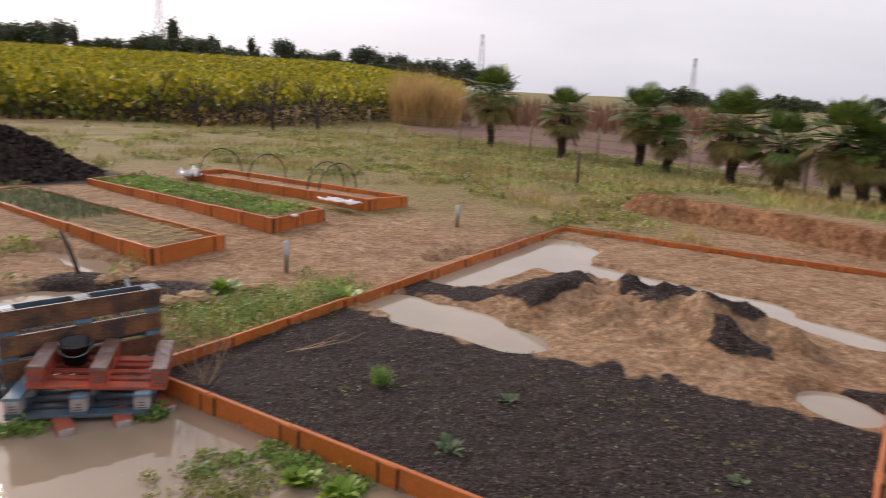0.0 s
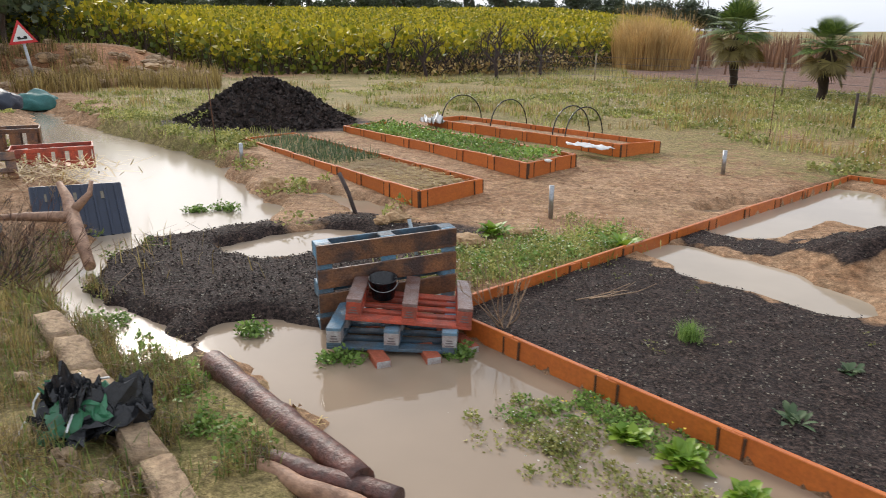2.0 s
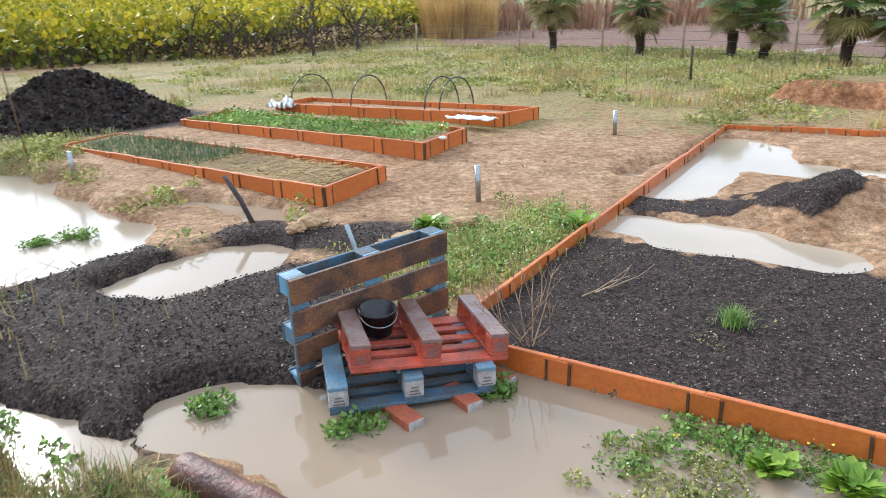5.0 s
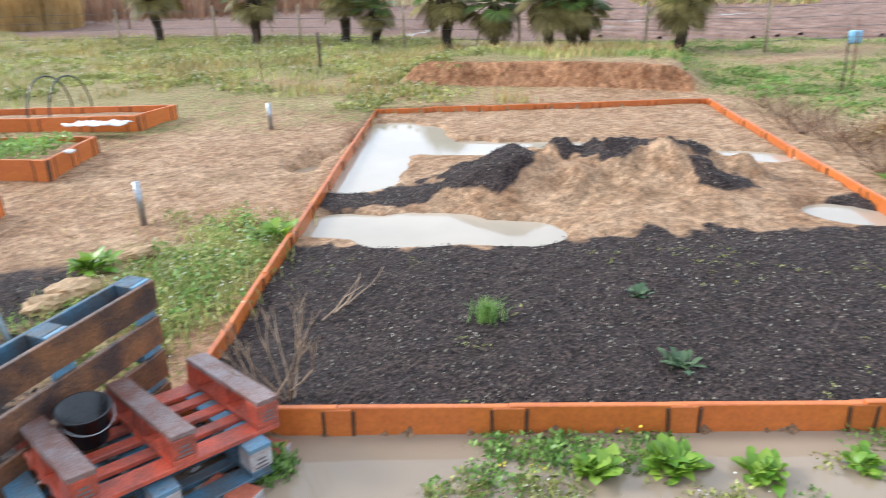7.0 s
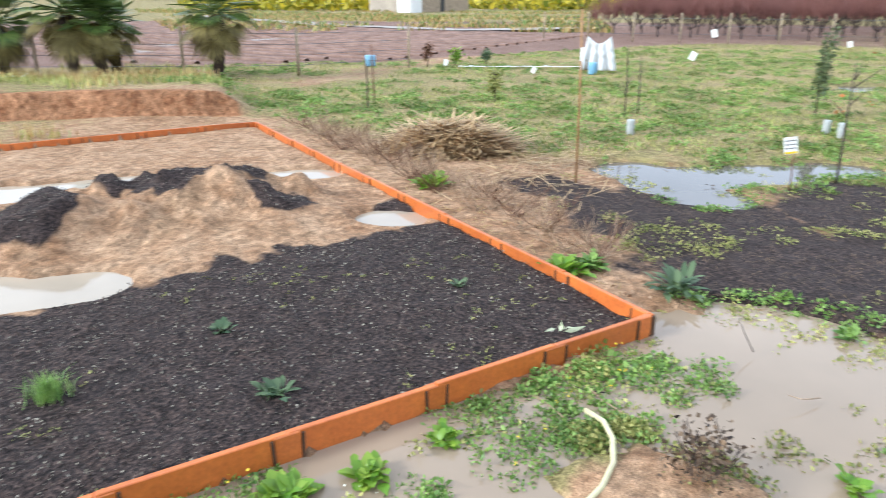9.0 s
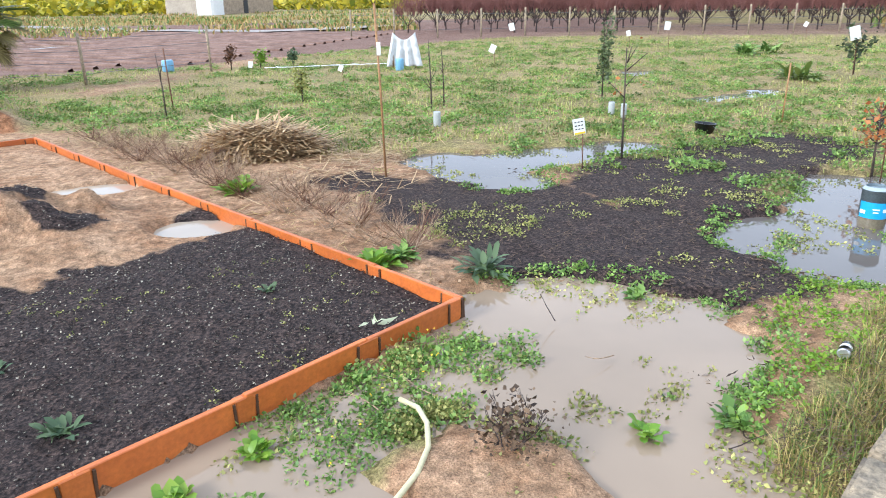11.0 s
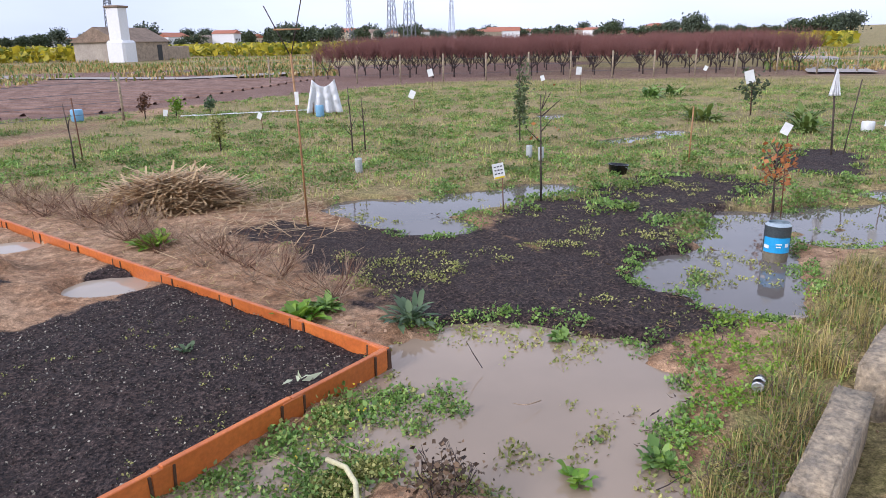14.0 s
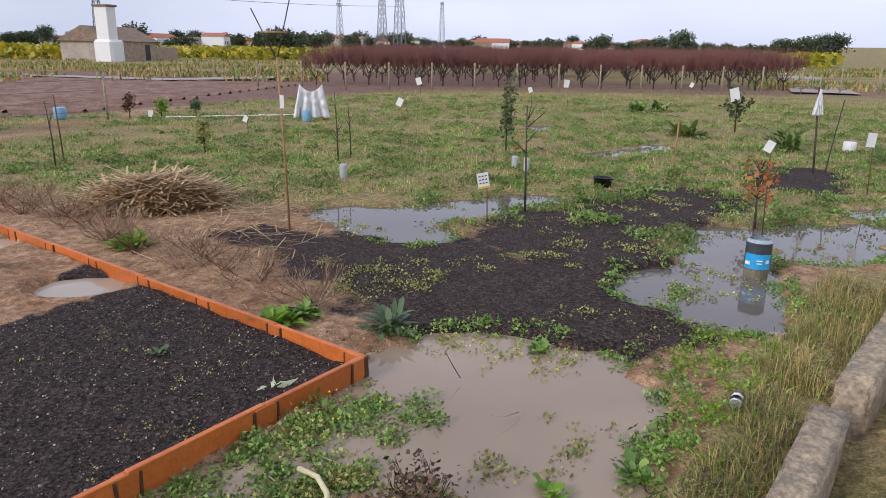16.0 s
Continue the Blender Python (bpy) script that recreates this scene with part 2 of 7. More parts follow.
M_YELLOW = material("yellow_print", (0.75, 0.55, 0.03), 0.45, 0.08, 8, 0.0)
M_BLACK = material("black_print", (0.02, 0.02, 0.02), 0.5, 0.08, 8, 0.0)
M_ALU = material("crumpled_can", (0.62, 0.62, 0.63), 0.3, 0.12, 20, 0.15, 60, metal=0.8)
M_CARPAINT = material("white_car_paint", (0.72, 0.73, 0.74), 0.25, 0.05, 4, 0.0)
M_CARGLASS = material("car_glass", (0.03, 0.04, 0.045), 0.08, 0.1, 4, 0.0)
M_TYRE = material("tyre_rubber", (0.02, 0.02, 0.02), 0.8, 0.2, 12, 0.2)
M_LAMP = material("headlight_glass", (0.55, 0.57, 0.6), 0.15, 0.1, 8, 0.0)
M_RENDER = material("grey_render", (0.42, 0.36, 0.29), 0.85, 0.2, 1.2, 0.4, 15)
M_TILE = material("old_roof_tiles", (0.27, 0.19, 0.13), 0.85, 0.3, 1.5, 0.6, 8)
M_RUBBLE = material("rubble_masonry", (0.42, 0.32, 0.22), 0.85, 0.3, 2.0, 0.7, 8)
M_TERRA = material("terracotta_roof", (0.42, 0.15, 0.08), 0.8, 0.2, 1.5, 0.2, 8)
M_CREAM = material("cream_wall", (0.62, 0.52, 0.36), 0.8, 0.1, 1.5, 0.1, 8)
M_GALV = material("galvanised_lattice", (0.22, 0.23, 0.25), 0.6, 0.15, 2, 0.0, 10, metal=0.3)
M_WIRE = material("wire", (0.12, 0.12, 0.13), 0.6, 0.1, 2, 0.0)
M_CLAYRIDGE = material("ploughed_clay", (0.25, 0.155, 0.12), 0.9, 0.3, 1.2, 0.8, 14, second=(0.15, 0.085, 0.062))
M_ROAD = material("pale_track", (0.36, 0.31, 0.27), 0.8, 0.15, 1.0, 0.2, 10)


def water_material(name, color, rough, paler=None):
    m = bpy.data.materials.new(name)
    m.use_nodes = True
    n, l = m.node_tree.nodes, m.node_tree.links
    b = n["Principled BSDF"]
    b.inputs["Roughness"].default_value, b.inputs["IOR"].default_value = rough, 1.333
    b.inputs["Specular IOR Level"].default_value = 0.65
    tc, nz, wv = n.new("ShaderNodeTexCoord"), n.new("ShaderNodeTexNoise"), n.new("ShaderNodeTexNoise")
    nz.inputs["Scale"].default_value, nz.inputs["Detail"].default_value = 0.8, 4
    wv.inputs["Scale"].default_value, wv.inputs["Detail"].default_value = 9.0, 3
    for t in (nz, wv):
        l.new(tc.outputs["Object"], t.inputs["Vector"])
    r = n.new("ShaderNodeValToRGB")
    r.color_ramp.elements[0].position, r.color_ramp.elements[1].position = 0.35, 0.7
    r.color_ramp.elements[0].color = (*[c * 0.8 for c in color], 1)
    r.color_ramp.elements[1].color = (*color, 1)
    l.new(nz.outputs["Fac"], r.inputs["Fac"])
    last = r.outputs["Color"]
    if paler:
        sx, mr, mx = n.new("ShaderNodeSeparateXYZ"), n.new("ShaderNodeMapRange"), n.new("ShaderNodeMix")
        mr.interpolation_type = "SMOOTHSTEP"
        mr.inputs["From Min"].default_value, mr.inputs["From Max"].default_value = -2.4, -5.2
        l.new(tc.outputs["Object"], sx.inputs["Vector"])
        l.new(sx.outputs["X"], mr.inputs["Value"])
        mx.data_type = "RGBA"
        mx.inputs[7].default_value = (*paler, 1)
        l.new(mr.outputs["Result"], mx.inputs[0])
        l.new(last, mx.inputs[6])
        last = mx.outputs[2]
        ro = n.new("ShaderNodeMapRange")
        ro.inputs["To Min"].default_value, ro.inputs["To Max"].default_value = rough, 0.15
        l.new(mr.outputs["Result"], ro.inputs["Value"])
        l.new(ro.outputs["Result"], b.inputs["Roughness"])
    l.new(last, b.inputs["Base Color"])
    bp = n.new("ShaderNodeBump")
    bp.inputs["Strength"].default_value, bp.inputs["Distance"].default_value = 0.06, 0.01
    l.new(wv.outputs["Fac"], bp.inputs["Height"])
    l.new(bp.outputs["Normal"], b.inputs["Normal"])
    return m


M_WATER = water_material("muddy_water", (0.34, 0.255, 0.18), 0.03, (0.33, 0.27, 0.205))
M_CLEAR = water_material("clear_shallow_water", (0.15, 0.13, 0.115), 0.02)
M_CHANNEL = water_material("ruffled_water", (0.33, 0.27, 0.205), 0.15)
M_BEDWATER = water_material("pale_muddy_water", (0.44, 0.36, 0.27), 0.06)


def ground_material():
    """Sandy earth, black compost, weedy turf and ploughed clay, mixed by the sheet's own masks and broken up by noise."""
    m = bpy.data.materials.new("ground")
    m.use_nodes = True
    n, l = m.node_tree.nodes, m.node_tree.links
    b = n["Principled BSDF"]
    tc = n.new("ShaderNodeTexCoord")

    def noise_tex(scale, detail=6):
        t = n.new("ShaderNodeTexNoise")
        t.inputs["Scale"].default_value, t.inputs["Detail"].default_value, t.inputs["Roughness"].default_value = scale, detail, 0.65
        l.new(tc.outputs["Object"], t.inputs["Vector"])
        return t.outputs["Fac"]

    def ramp(fac, a, c, lo=0.35, hi=0.65):
        r = n.new("ShaderNodeValToRGB")
        r.color_ramp.elements[0].position, r.color_ramp.elements[1].position = lo, hi
        r.color_ramp.elements[0].color, r.color_ramp.elements[1].color = (*a, 1), (*c, 1)
        l.new(fac, r.inputs["Fac"])
        return r.outputs["Color"]

    def mix(fac, a, c):
        x = n.new("ShaderNodeMix")
        x.data_type = "RGBA"
        l.new(fac, x.inputs[0])
        l.new(a, x.inputs[6])
        l.new(c, x.inputs[7])
        return x.outputs[2]

    def sharp(name, jitter):
        at = n.new("ShaderNodeAttribute")
        at.attribute_name = name
        ad = n.new("ShaderNodeMath")
        ad.operation = "ADD"
        l.new(at.outputs["Fac"], ad.inputs[0])
        l.new(jitter, ad.inputs[1])
        mr = n.new("ShaderNodeMapRange")
        mr.inputs["From Min"].default_value, mr.inputs["From Max"].default_value = 0.85, 1.15
        l.new(ad.outputs["Value"], mr.inputs["Value"])
        return mr.outputs["Result"]

    coarse, mid, fine = noise_tex(0.7), noise_tex(5.0), noise_tex(45.0, 8)
    patch = noise_tex(1.7, 7)
    earth = mix(fine, ramp(coarse, (0.31, 0.16, 0.08), (0.45, 0.285, 0.17)), ramp(mid, (0.20, 0.10, 0.048), (0.52, 0.355, 0.225)))
    earth = mix(ramp(patch, (0, 0, 0), (0.5, 0.5, 0.5), 0.5, 0.66), earth, ramp(mid, (0.13, 0.07, 0.036), (0.30, 0.185, 0.10)))
    turf = mix(mid, ramp(fine, (0.15, 0.10, 0.05), (0.36, 0.26, 0.14)), ramp(coarse, (0.15, 0.17, 0.04), (0.42, 0.33, 0.15)))
    compost = mix(mid, ramp(fine, (0.012, 0.010, 0.010), (0.056, 0.042, 0.04)), ramp(fine, (0.022, 0.016, 0.015), (0.17, 0.11, 0.085), 0.42, 0.74))
    clay = mix(mid, ramp(fine, (0.14, 0.075, 0.052), (0.25, 0.15, 0.115)), ramp(coarse, (0.17, 0.095, 0.07), (0.28, 0.185, 0.145)))
    col = mix(sharp("turf", mid), earth, turf)
    col = mix(sharp("clay", mid), col, clay)
    col = mix(sharp("compost", mid), col, compost)
    col = mix(sharp("redcut", mid), col, ramp(mid, (0.21, 0.085, 0.036), (0.46, 0.235, 0.12)))
    clod, grit = noise_tex(14.0, 6), noise_tex(120.0, 4)
    gain = None
    for tex, lo, hi in ((clod, 0.55, 1.4), (grit, 0.6, 1.4), (fine, 0.75, 1.25)):
        mr = n.new("ShaderNodeMapRange")
        mr.inputs["From Min"].default_value, mr.inputs["From Max"].default_value = 0.32, 0.68
        mr.inputs["To Min"].default_value, mr.inputs["To Max"].default_value = lo, hi
        l.new(tex, mr.inputs["Value"])
        if gain is None:
            gain = mr.outputs["Result"]
        else:
            mu = n.new("ShaderNodeMath")
            mu.operation = "MULTIPLY"
            l.new(gain, mu.inputs[0])
            l.new(mr.outputs["Result"], mu.inputs[1])
            gain = mu.outputs["Value"]
    hs = n.new("ShaderNodeHueSaturation")
    l.new(gain, hs.inputs["Value"])
    l.new(col, hs.inputs["Color"])
    l.new(hs.outputs["Color"], b.inputs["Base Color"])
    rr = n.new("ShaderNodeMapRange")
    rr.inputs["To Min"].default_value, rr.inputs["To Max"].default_value = 0.6, 1.0
    b.inputs["Specular IOR Level"].default_value = 0.14
    l.new(mid, rr.inputs["Value"])
    l.new(rr.outputs["Result"], b.inputs["Roughness"])
    bp = n.new("ShaderNodeBump")
    bp.inputs["Strength"].default_value, bp.inputs["Distance"].default_value = 0.7, 0.03
    hgt = n.new("ShaderNodeMath")
    hgt.operation = "MULTIPLY_ADD"
    hgt.inputs[1].default_value = 1.6
    l.new(clod, hgt.inputs[0])
    l.new(fine, hgt.inputs[2])
    l.new(hgt.outputs["Value"], bp.inputs["Height"])
    l.new(bp.outputs["Normal"], b.inputs["Normal"])
    return m


M_GROUND = ground_material()

# ---- building helpers ----
rng = np.random.default_rng(7)
_lat = np.random.default_rng(3).random((256, 256))


def vnoise(x, y, scale, octaves=4):
    """Value noise, -1 to 1, over arrays of places."""
    out, amp, tot = 0.0, 1.0, 0.0
    for k in range(octaves):
        u, v = x / scale + 17.3 * k, y / scale + 5.1 * k
        i, j = np.floor(u).astype(int), np.floor(v).astype(int)
        f, g = u - i, v - j
        f, g = f * f * (3 - 2 * f), g * g * (3 - 2 * g)
        c = lambda a, b_: _lat[(i + a) % 256, (j + b_) % 256]  # noqa: E731
        out = out + amp * ((c(0, 0) * (1 - f) + c(1, 0) * f) * (1 - g) + (c(0, 1) * (1 - f) + c(1, 1) * f) * g)
        tot, amp, scale = tot + amp, amp * 0.5, scale * 0.5
    return out / tot * 2 - 1


def smooth(a, lo, hi):
    t = np.clip((a - lo) / (hi - lo), 0, 1)
    return t * t * (3 - 2 * t)


def capsule(x, y, x0, y0, x1, y1):
    """The distance to a stretch of line."""
    dx, dy = x1 - x0, y1 - y0
    t = np.clip(((x - x0) * dx + (y - y0) * dy) / (dx * dx + dy * dy + 1e-9), 0, 1)
    return np.hypot(x - x0 - t * dx, y - y0 - t * dy)


def raw(name, verts, faces, mat, smooth_shade=False):
    """A mesh from equal-sided faces in numpy arrays."""
    me = bpy.data.meshes.new(name)
    verts, faces = np.asarray(verts, np.float32), np.asarray(faces, np.int32)
    k = faces.shape[1]
    me.vertices.add(len(verts))
    me.vertices.foreach_set("co", verts.ravel())
    me.loops.add(faces.size)
    me.loops.foreach_set("vertex_index", faces.ravel())
    me.polygons.add(len(faces))
    me.polygons.foreach_set("loop_start", np.arange(0, faces.size, k, dtype=np.int32))
    if smooth_shade:
        me.polygons.foreach_set("use_smooth", np.ones(len(faces), bool))
    me.materials.append(mat)
    me.update()
    me.validate()
    return me


def part(name, data, parent=None, label="", mat=None):
    """Links a bmesh or a mesh as one object under a thing or part."""
    if isinstance(data, bmesh.types.BMesh):
        me = bpy.data.meshes.new(name)
        data.to_mesh(me)
        data.free()
    else:
        me = data
    if mat is not None:
        me.materials.append(mat)
    ob = new(name, me)
    if parent is not None:
        ob.parent = parent
    if label:
        ob["label"] = label
    return ob


def empty(name, place=(0, 0, 0), label="", category="", group="", kind=""):
    ob = new(name)
    ob.location = place
    return tagged(ob, label, category, group, kind)


def box(size, at=(0, 0, 0), bevel=0.006, m=None):
    bm = bmesh.new()
    bmesh.ops.create_cube(bm, size=1)
    bmesh.ops.scale(bm, vec=size, verts=bm.verts)
    if bevel:
        bmesh.ops.bevel(bm, geom=list(bm.edges), offset=bevel, segments=1, affect="EDGES")
    bmesh.ops.translate(bm, vec=at, verts=bm.verts)
    if m is not None:
        bmesh.ops.transform(bm, matrix=m, verts=bm.verts)
    return bm


def tube_arrays(segs, sides=5):
    """Tapered prisms for (p0, p1, r0, r1) rows."""
    p0 = np.array([s[0] for s in segs], float)
    p1 = np.array([s[1] for s in segs], float)
    r0 = np.array([s[2] for s in segs], float)
    r1 = np.array([s[3] for s in segs], float)
    d = p1 - p0
    d /= np.linalg.norm(d, axis=1, keepdims=True) + 1e-9
    ref = np.where(np.abs(d[:, 2:3]) > 0.9, [[1.0, 0, 0]], [[0, 0, 1.0]])
    u = np.cross(d, ref)
    u /= np.linalg.norm(u, axis=1, keepdims=True) + 1e-9
    v = np.cross(d, u)
    a = np.arange(sides) * 2 * np.pi / sides
    ring = np.cos(a)[None, :, None] * u[:, None] + np.sin(a)[None, :, None] * v[:, None]
    lo = p0[:, None] + ring * r0[:, None, None]
    hi = p1[:, None] + ring * r1[:, None, None]
    verts = np.concatenate([lo, hi], 1).reshape(-1, 3)
    k = np.arange(sides)
    quad = np.stack([k, (k + 1) % sides, (k + 1) % sides + sides, k + sides], 1)
    faces = (np.arange(len(segs))[:, None, None] * 2 * sides + quad[None]).reshape(-1, 4)
    return verts, faces


def tubes(name, segs, mat, sides=5):
    v, f = tube_arrays(segs, sides)
    return raw(name, v, f, mat, True)


def pipe(points, radius, sides=8, caps=True):
    """A round bar along points, in one skin."""
    bm = bmesh.new()
    pts = [Vector(p) for p in points]
    rad = radius if isinstance(radius, (list, tuple)) else [radius] * len(pts)
    rings = []
    for i, p in enumerate(pts):
        d = (pts[min(i + 1, len(pts) - 1)] - pts[max(i - 1, 0)]).normalized()
        q = d.to_track_quat("Z", "Y")
        rings.append([bm.verts.new(p + q @ Vector((rad[i] * math.cos(a), rad[i] * math.sin(a), 0))) for a in (2 * math.pi * k / sides for k in range(sides))])
    for r, s in zip(rings, rings[1:]):
        for k in range(sides):
            bm.faces.new((r[k], r[(k + 1) % sides], s[(k + 1) % sides], s[k])).smooth = True
    if caps:
        bm.faces.new(rings[0][::-1])
        bm.faces.new(rings[-1])
    return bm


def rough_blob(size, at, seed=0, amount=0.15, subdiv=3, freq=2.0):
    """A lumpy stone or sack."""
    bm = bmesh.new()
    bmesh.ops.create_icosphere(bm, subdivisions=subdiv, radius=1)
    off = Vector((seed * 7.1, seed * 3.3, seed * 1.7))
    for v in bm.verts:
        k = 1 + amount * noise.fractal(v.co * freq + off, 0.8, 2.0, 3)
        v.co = Vector((v.co.x * size[0], v.co.y * size[1], v.co.z * size[2])) * k + Vector(at)
    return bm


def turned(n, tilt_lo, tilt_hi):
    """n random frames: a leaf's long axis and its side axis."""
    az, el = rng.uniform(0, 2 * np.pi, n), rng.uniform(tilt_lo, tilt_hi, n)
    d = np.stack([np.cos(az) * np.cos(el), np.sin(az) * np.cos(el), np.sin(el)], 1)
    s = np.cross(d, rng.normal(size=(n, 3)))
    s /= np.linalg.norm(s, axis=1, keepdims=True) + 1e-9
    return d, s


def leaf_mesh(name, p, size, mat, lo=-0.3, hi=1.2, wide=0.35, jitter=0.4, bend=0.15):
    """A four-cornered, creased leaf at every place."""
    n = len(p)
    d, s = turned(n, lo, hi)
    L = (size * (1 + jitter * rng.uniform(-1, 1, n)))[:, None]
    nrm = np.cross(d, s)
    mid = p + d * L * 0.45 + nrm * L * bend
    v = np.stack([p, mid + s * L * wide, p + d * L, mid - s * L * wide], 1).reshape(-1, 3)
    f = np.arange(4 * n).reshape(n, 4)
    return raw(name, v, f, mat)


def blade_mesh(name, p, height, mat, width=0.012, lean=0.5, jitter=0.5):
    """Two-jointed blades of grass."""
    n = len(p)
    az = rng.uniform(0, 2 * np.pi, n)
    out = np.stack([np.cos(az), np.sin(az), 0 * az], 1)
    side = np.stack([-np.sin(az), np.cos(az), 0 * az], 1)
    h = (np.broadcast_to(height, n) * (1 + jitter * rng.uniform(-1, 1, n)))[:, None]
    k = (lean * rng.uniform(0.1, 1.0, n))[:, None]
    up = np.array([0, 0, 1.0])
    m1 = p + up * h * 0.55 + out * h * k * 0.3
    tip = p + up * h * (1 - 0.35 * k) + out * h * k
    w = width * (0.6 + 0.4 * rng.random(n))[:, None]
    v = np.stack([p - side * w, p + side * w, m1 + side * w * 0.8, m1 - side * w * 0.8, tip], 1).reshape(-1, 3)
    b = np.arange(n)[:, None] * 5
    f = np.concatenate([b + [0, 1, 2], b + [0, 2, 3], b + [3, 2, 4]], 0)
    return raw(name, v, f, mat)


# ---- the plan ----
BED = [(-1.72, 5.13), (1.97, 2.48), (6.78, 8.73), (2.82, 11.58)]
BU = np.array(BED[1]) - np.array(BED[0])
BU = BU / np.linalg.norm(BU)


def bed_sides(x, y):
    """How far inside the large bed a place lies (negative: outside)."""
    d = np.full(np.shape(x), 1e9)
    for k in range(4):
        (ax, ay), (bx, by) = BED[k], BED[(k + 1) % 4]
        L = math.hypot(bx - ax, by - ay)
        d = np.minimum(d, ((bx - ax) * (y - ay) - (by - ay) * (x - ax)) / L)
    return d


WET = [
    (-1.949, 4.222, -0.807, 3.46, 0.55), (-2.903, 4.572, -2.044, 4.313, 0.38), (-4.85, 5.0, -3.3, 4.2, 0.14), (-1.6, 4.72, -1.05, 4.32, 0.26), (-0.6, 3.5, 0.3, 2.95, 0.22), (-1.0, 4.25, 1.0, 2.8, 0.32), (-1.45, 3.25, -0.9, 2.65, 0.42),
    (-5.0, 5.2, -5.55, 6.9, 0.2), (-5.462, 7.662, -8.119, 10.381, 1.15), (-8.119, 10.381, -13.257, 13.879, 1.25), (-3.748, 6.542, -3.41, 6.965, 0.42),
    (-4.302, 9.073, -3.065, 8.221, 0.16), (-6.49, 10.692, -6.205, 10.328, 0.22),
    (1.75, 2.05, 1.72, 1.42, 0.66), (1.25, 2.2, 0.8, 1.35, 0.36), (1.5, 1.3, 1.15, 1.2, 0.26), (2.05, 1.15, 2.35, 1.9, 0.3), (1.0, 1.6, 0.35, 1.3, 0.34), (0.3, 2.9, 0.1, 2.75, 0.2), (6.3, 3.1, 5.3, 2.3, 0.42), (6.2, 2.4, 6.6, 1.7, 0.5),
    (6.3, 2.4, 7.2, 0.75, 0.42), (5.3, -1.2, 5.6, -2.7, 0.5), (4.6, -1.5, 4.9, -2.3, 0.3), (5.0, -0.9, 3.1, -0.1, 0.45), (3.9, 0.2, 3.5, 0.3, 0.3),
    (11.5, -0.9, 12.8, -2.6, 0.28), (15.8, -0.1, 16.6, -0.9, 0.35), (6.5, -3.1, 6.9, -4.2, 0.28), (1.9, 10.2, 0.6, 9.2, 0.12),
    (-16.5, 17.5, -13.6, 14.9, 0.6), (24, 22, 32, 24, 0.6), (18, 22, 24, 25, 0.5), (11, 25, 17, 30, 0.5),
]
COMPOST_AT = [(-4.35, 5.75, -3.2, 5.2, 0.92), (-4.65, 6.5, -4.35, 7.0, 0.52), (-3.357, 7.614, -2.211, 7.268, 0.35), (-2.985, 6.235, -2.703, 5.686, 0.55),
              (5.2, 3.9, 4.5, 3.0, 0.3), (4.4, 2.5, 3.3, 1.5, 0.95), (3.4, 1.2, 4.6, 0.6, 0.6), (4.9, 0.7, 5.6, 0.9, 0.8), (7.2, -1.2, 6.3, -0.3, 0.75), (9.3, -3.8, 8.2, -3.2, 0.6), (2.7, 0.7, 2.9, 1.2, 0.5)]
WALL_A, WALL_B = (3.4, -1.72), (-5.4, 5.1)


def wetness(x, y):
    d = np.full(np.shape(x), -1e9)
    for x0, y0, x1, y1, r in WET:
        d = np.maximum(d, r - capsule(x, y, x0, y0, x1, y1))
    return d


def terrace(x, y, reach=70):
    """The cut bank of red earth below the yellow-leaved field."""
    r = np.hypot(x + 0.5, y) + 0.8 * vnoise(x, y, 1.6) + 0.4 * vnoise(x + 3, y, 0.6)
    az = np.degrees(np.arctan2(-(x + 0.5), y))
    return 1.5 * smooth(r, 31.0, 35.5) * smooth(az, 29, 38) * smooth(62 - az, 0, 8) * smooth(reach - r, 0, 30)


def hill(x, y):
    """The rise of the far slopes."""
    r = np.hypot(x + 0.5, y)
    az = np.degrees(np.arctan2(-(x + 0.5), y))
    up = np.interp(az, [-180, -140, -100, -12, 5, 45, 70, 180], [0, 1, 0, 0.5, 4.6, 4.6, 4.2, 0])
    return smooth(r, 38, 135) * up + smooth(r, 180, 1500) * 14 + terrace(x, y)


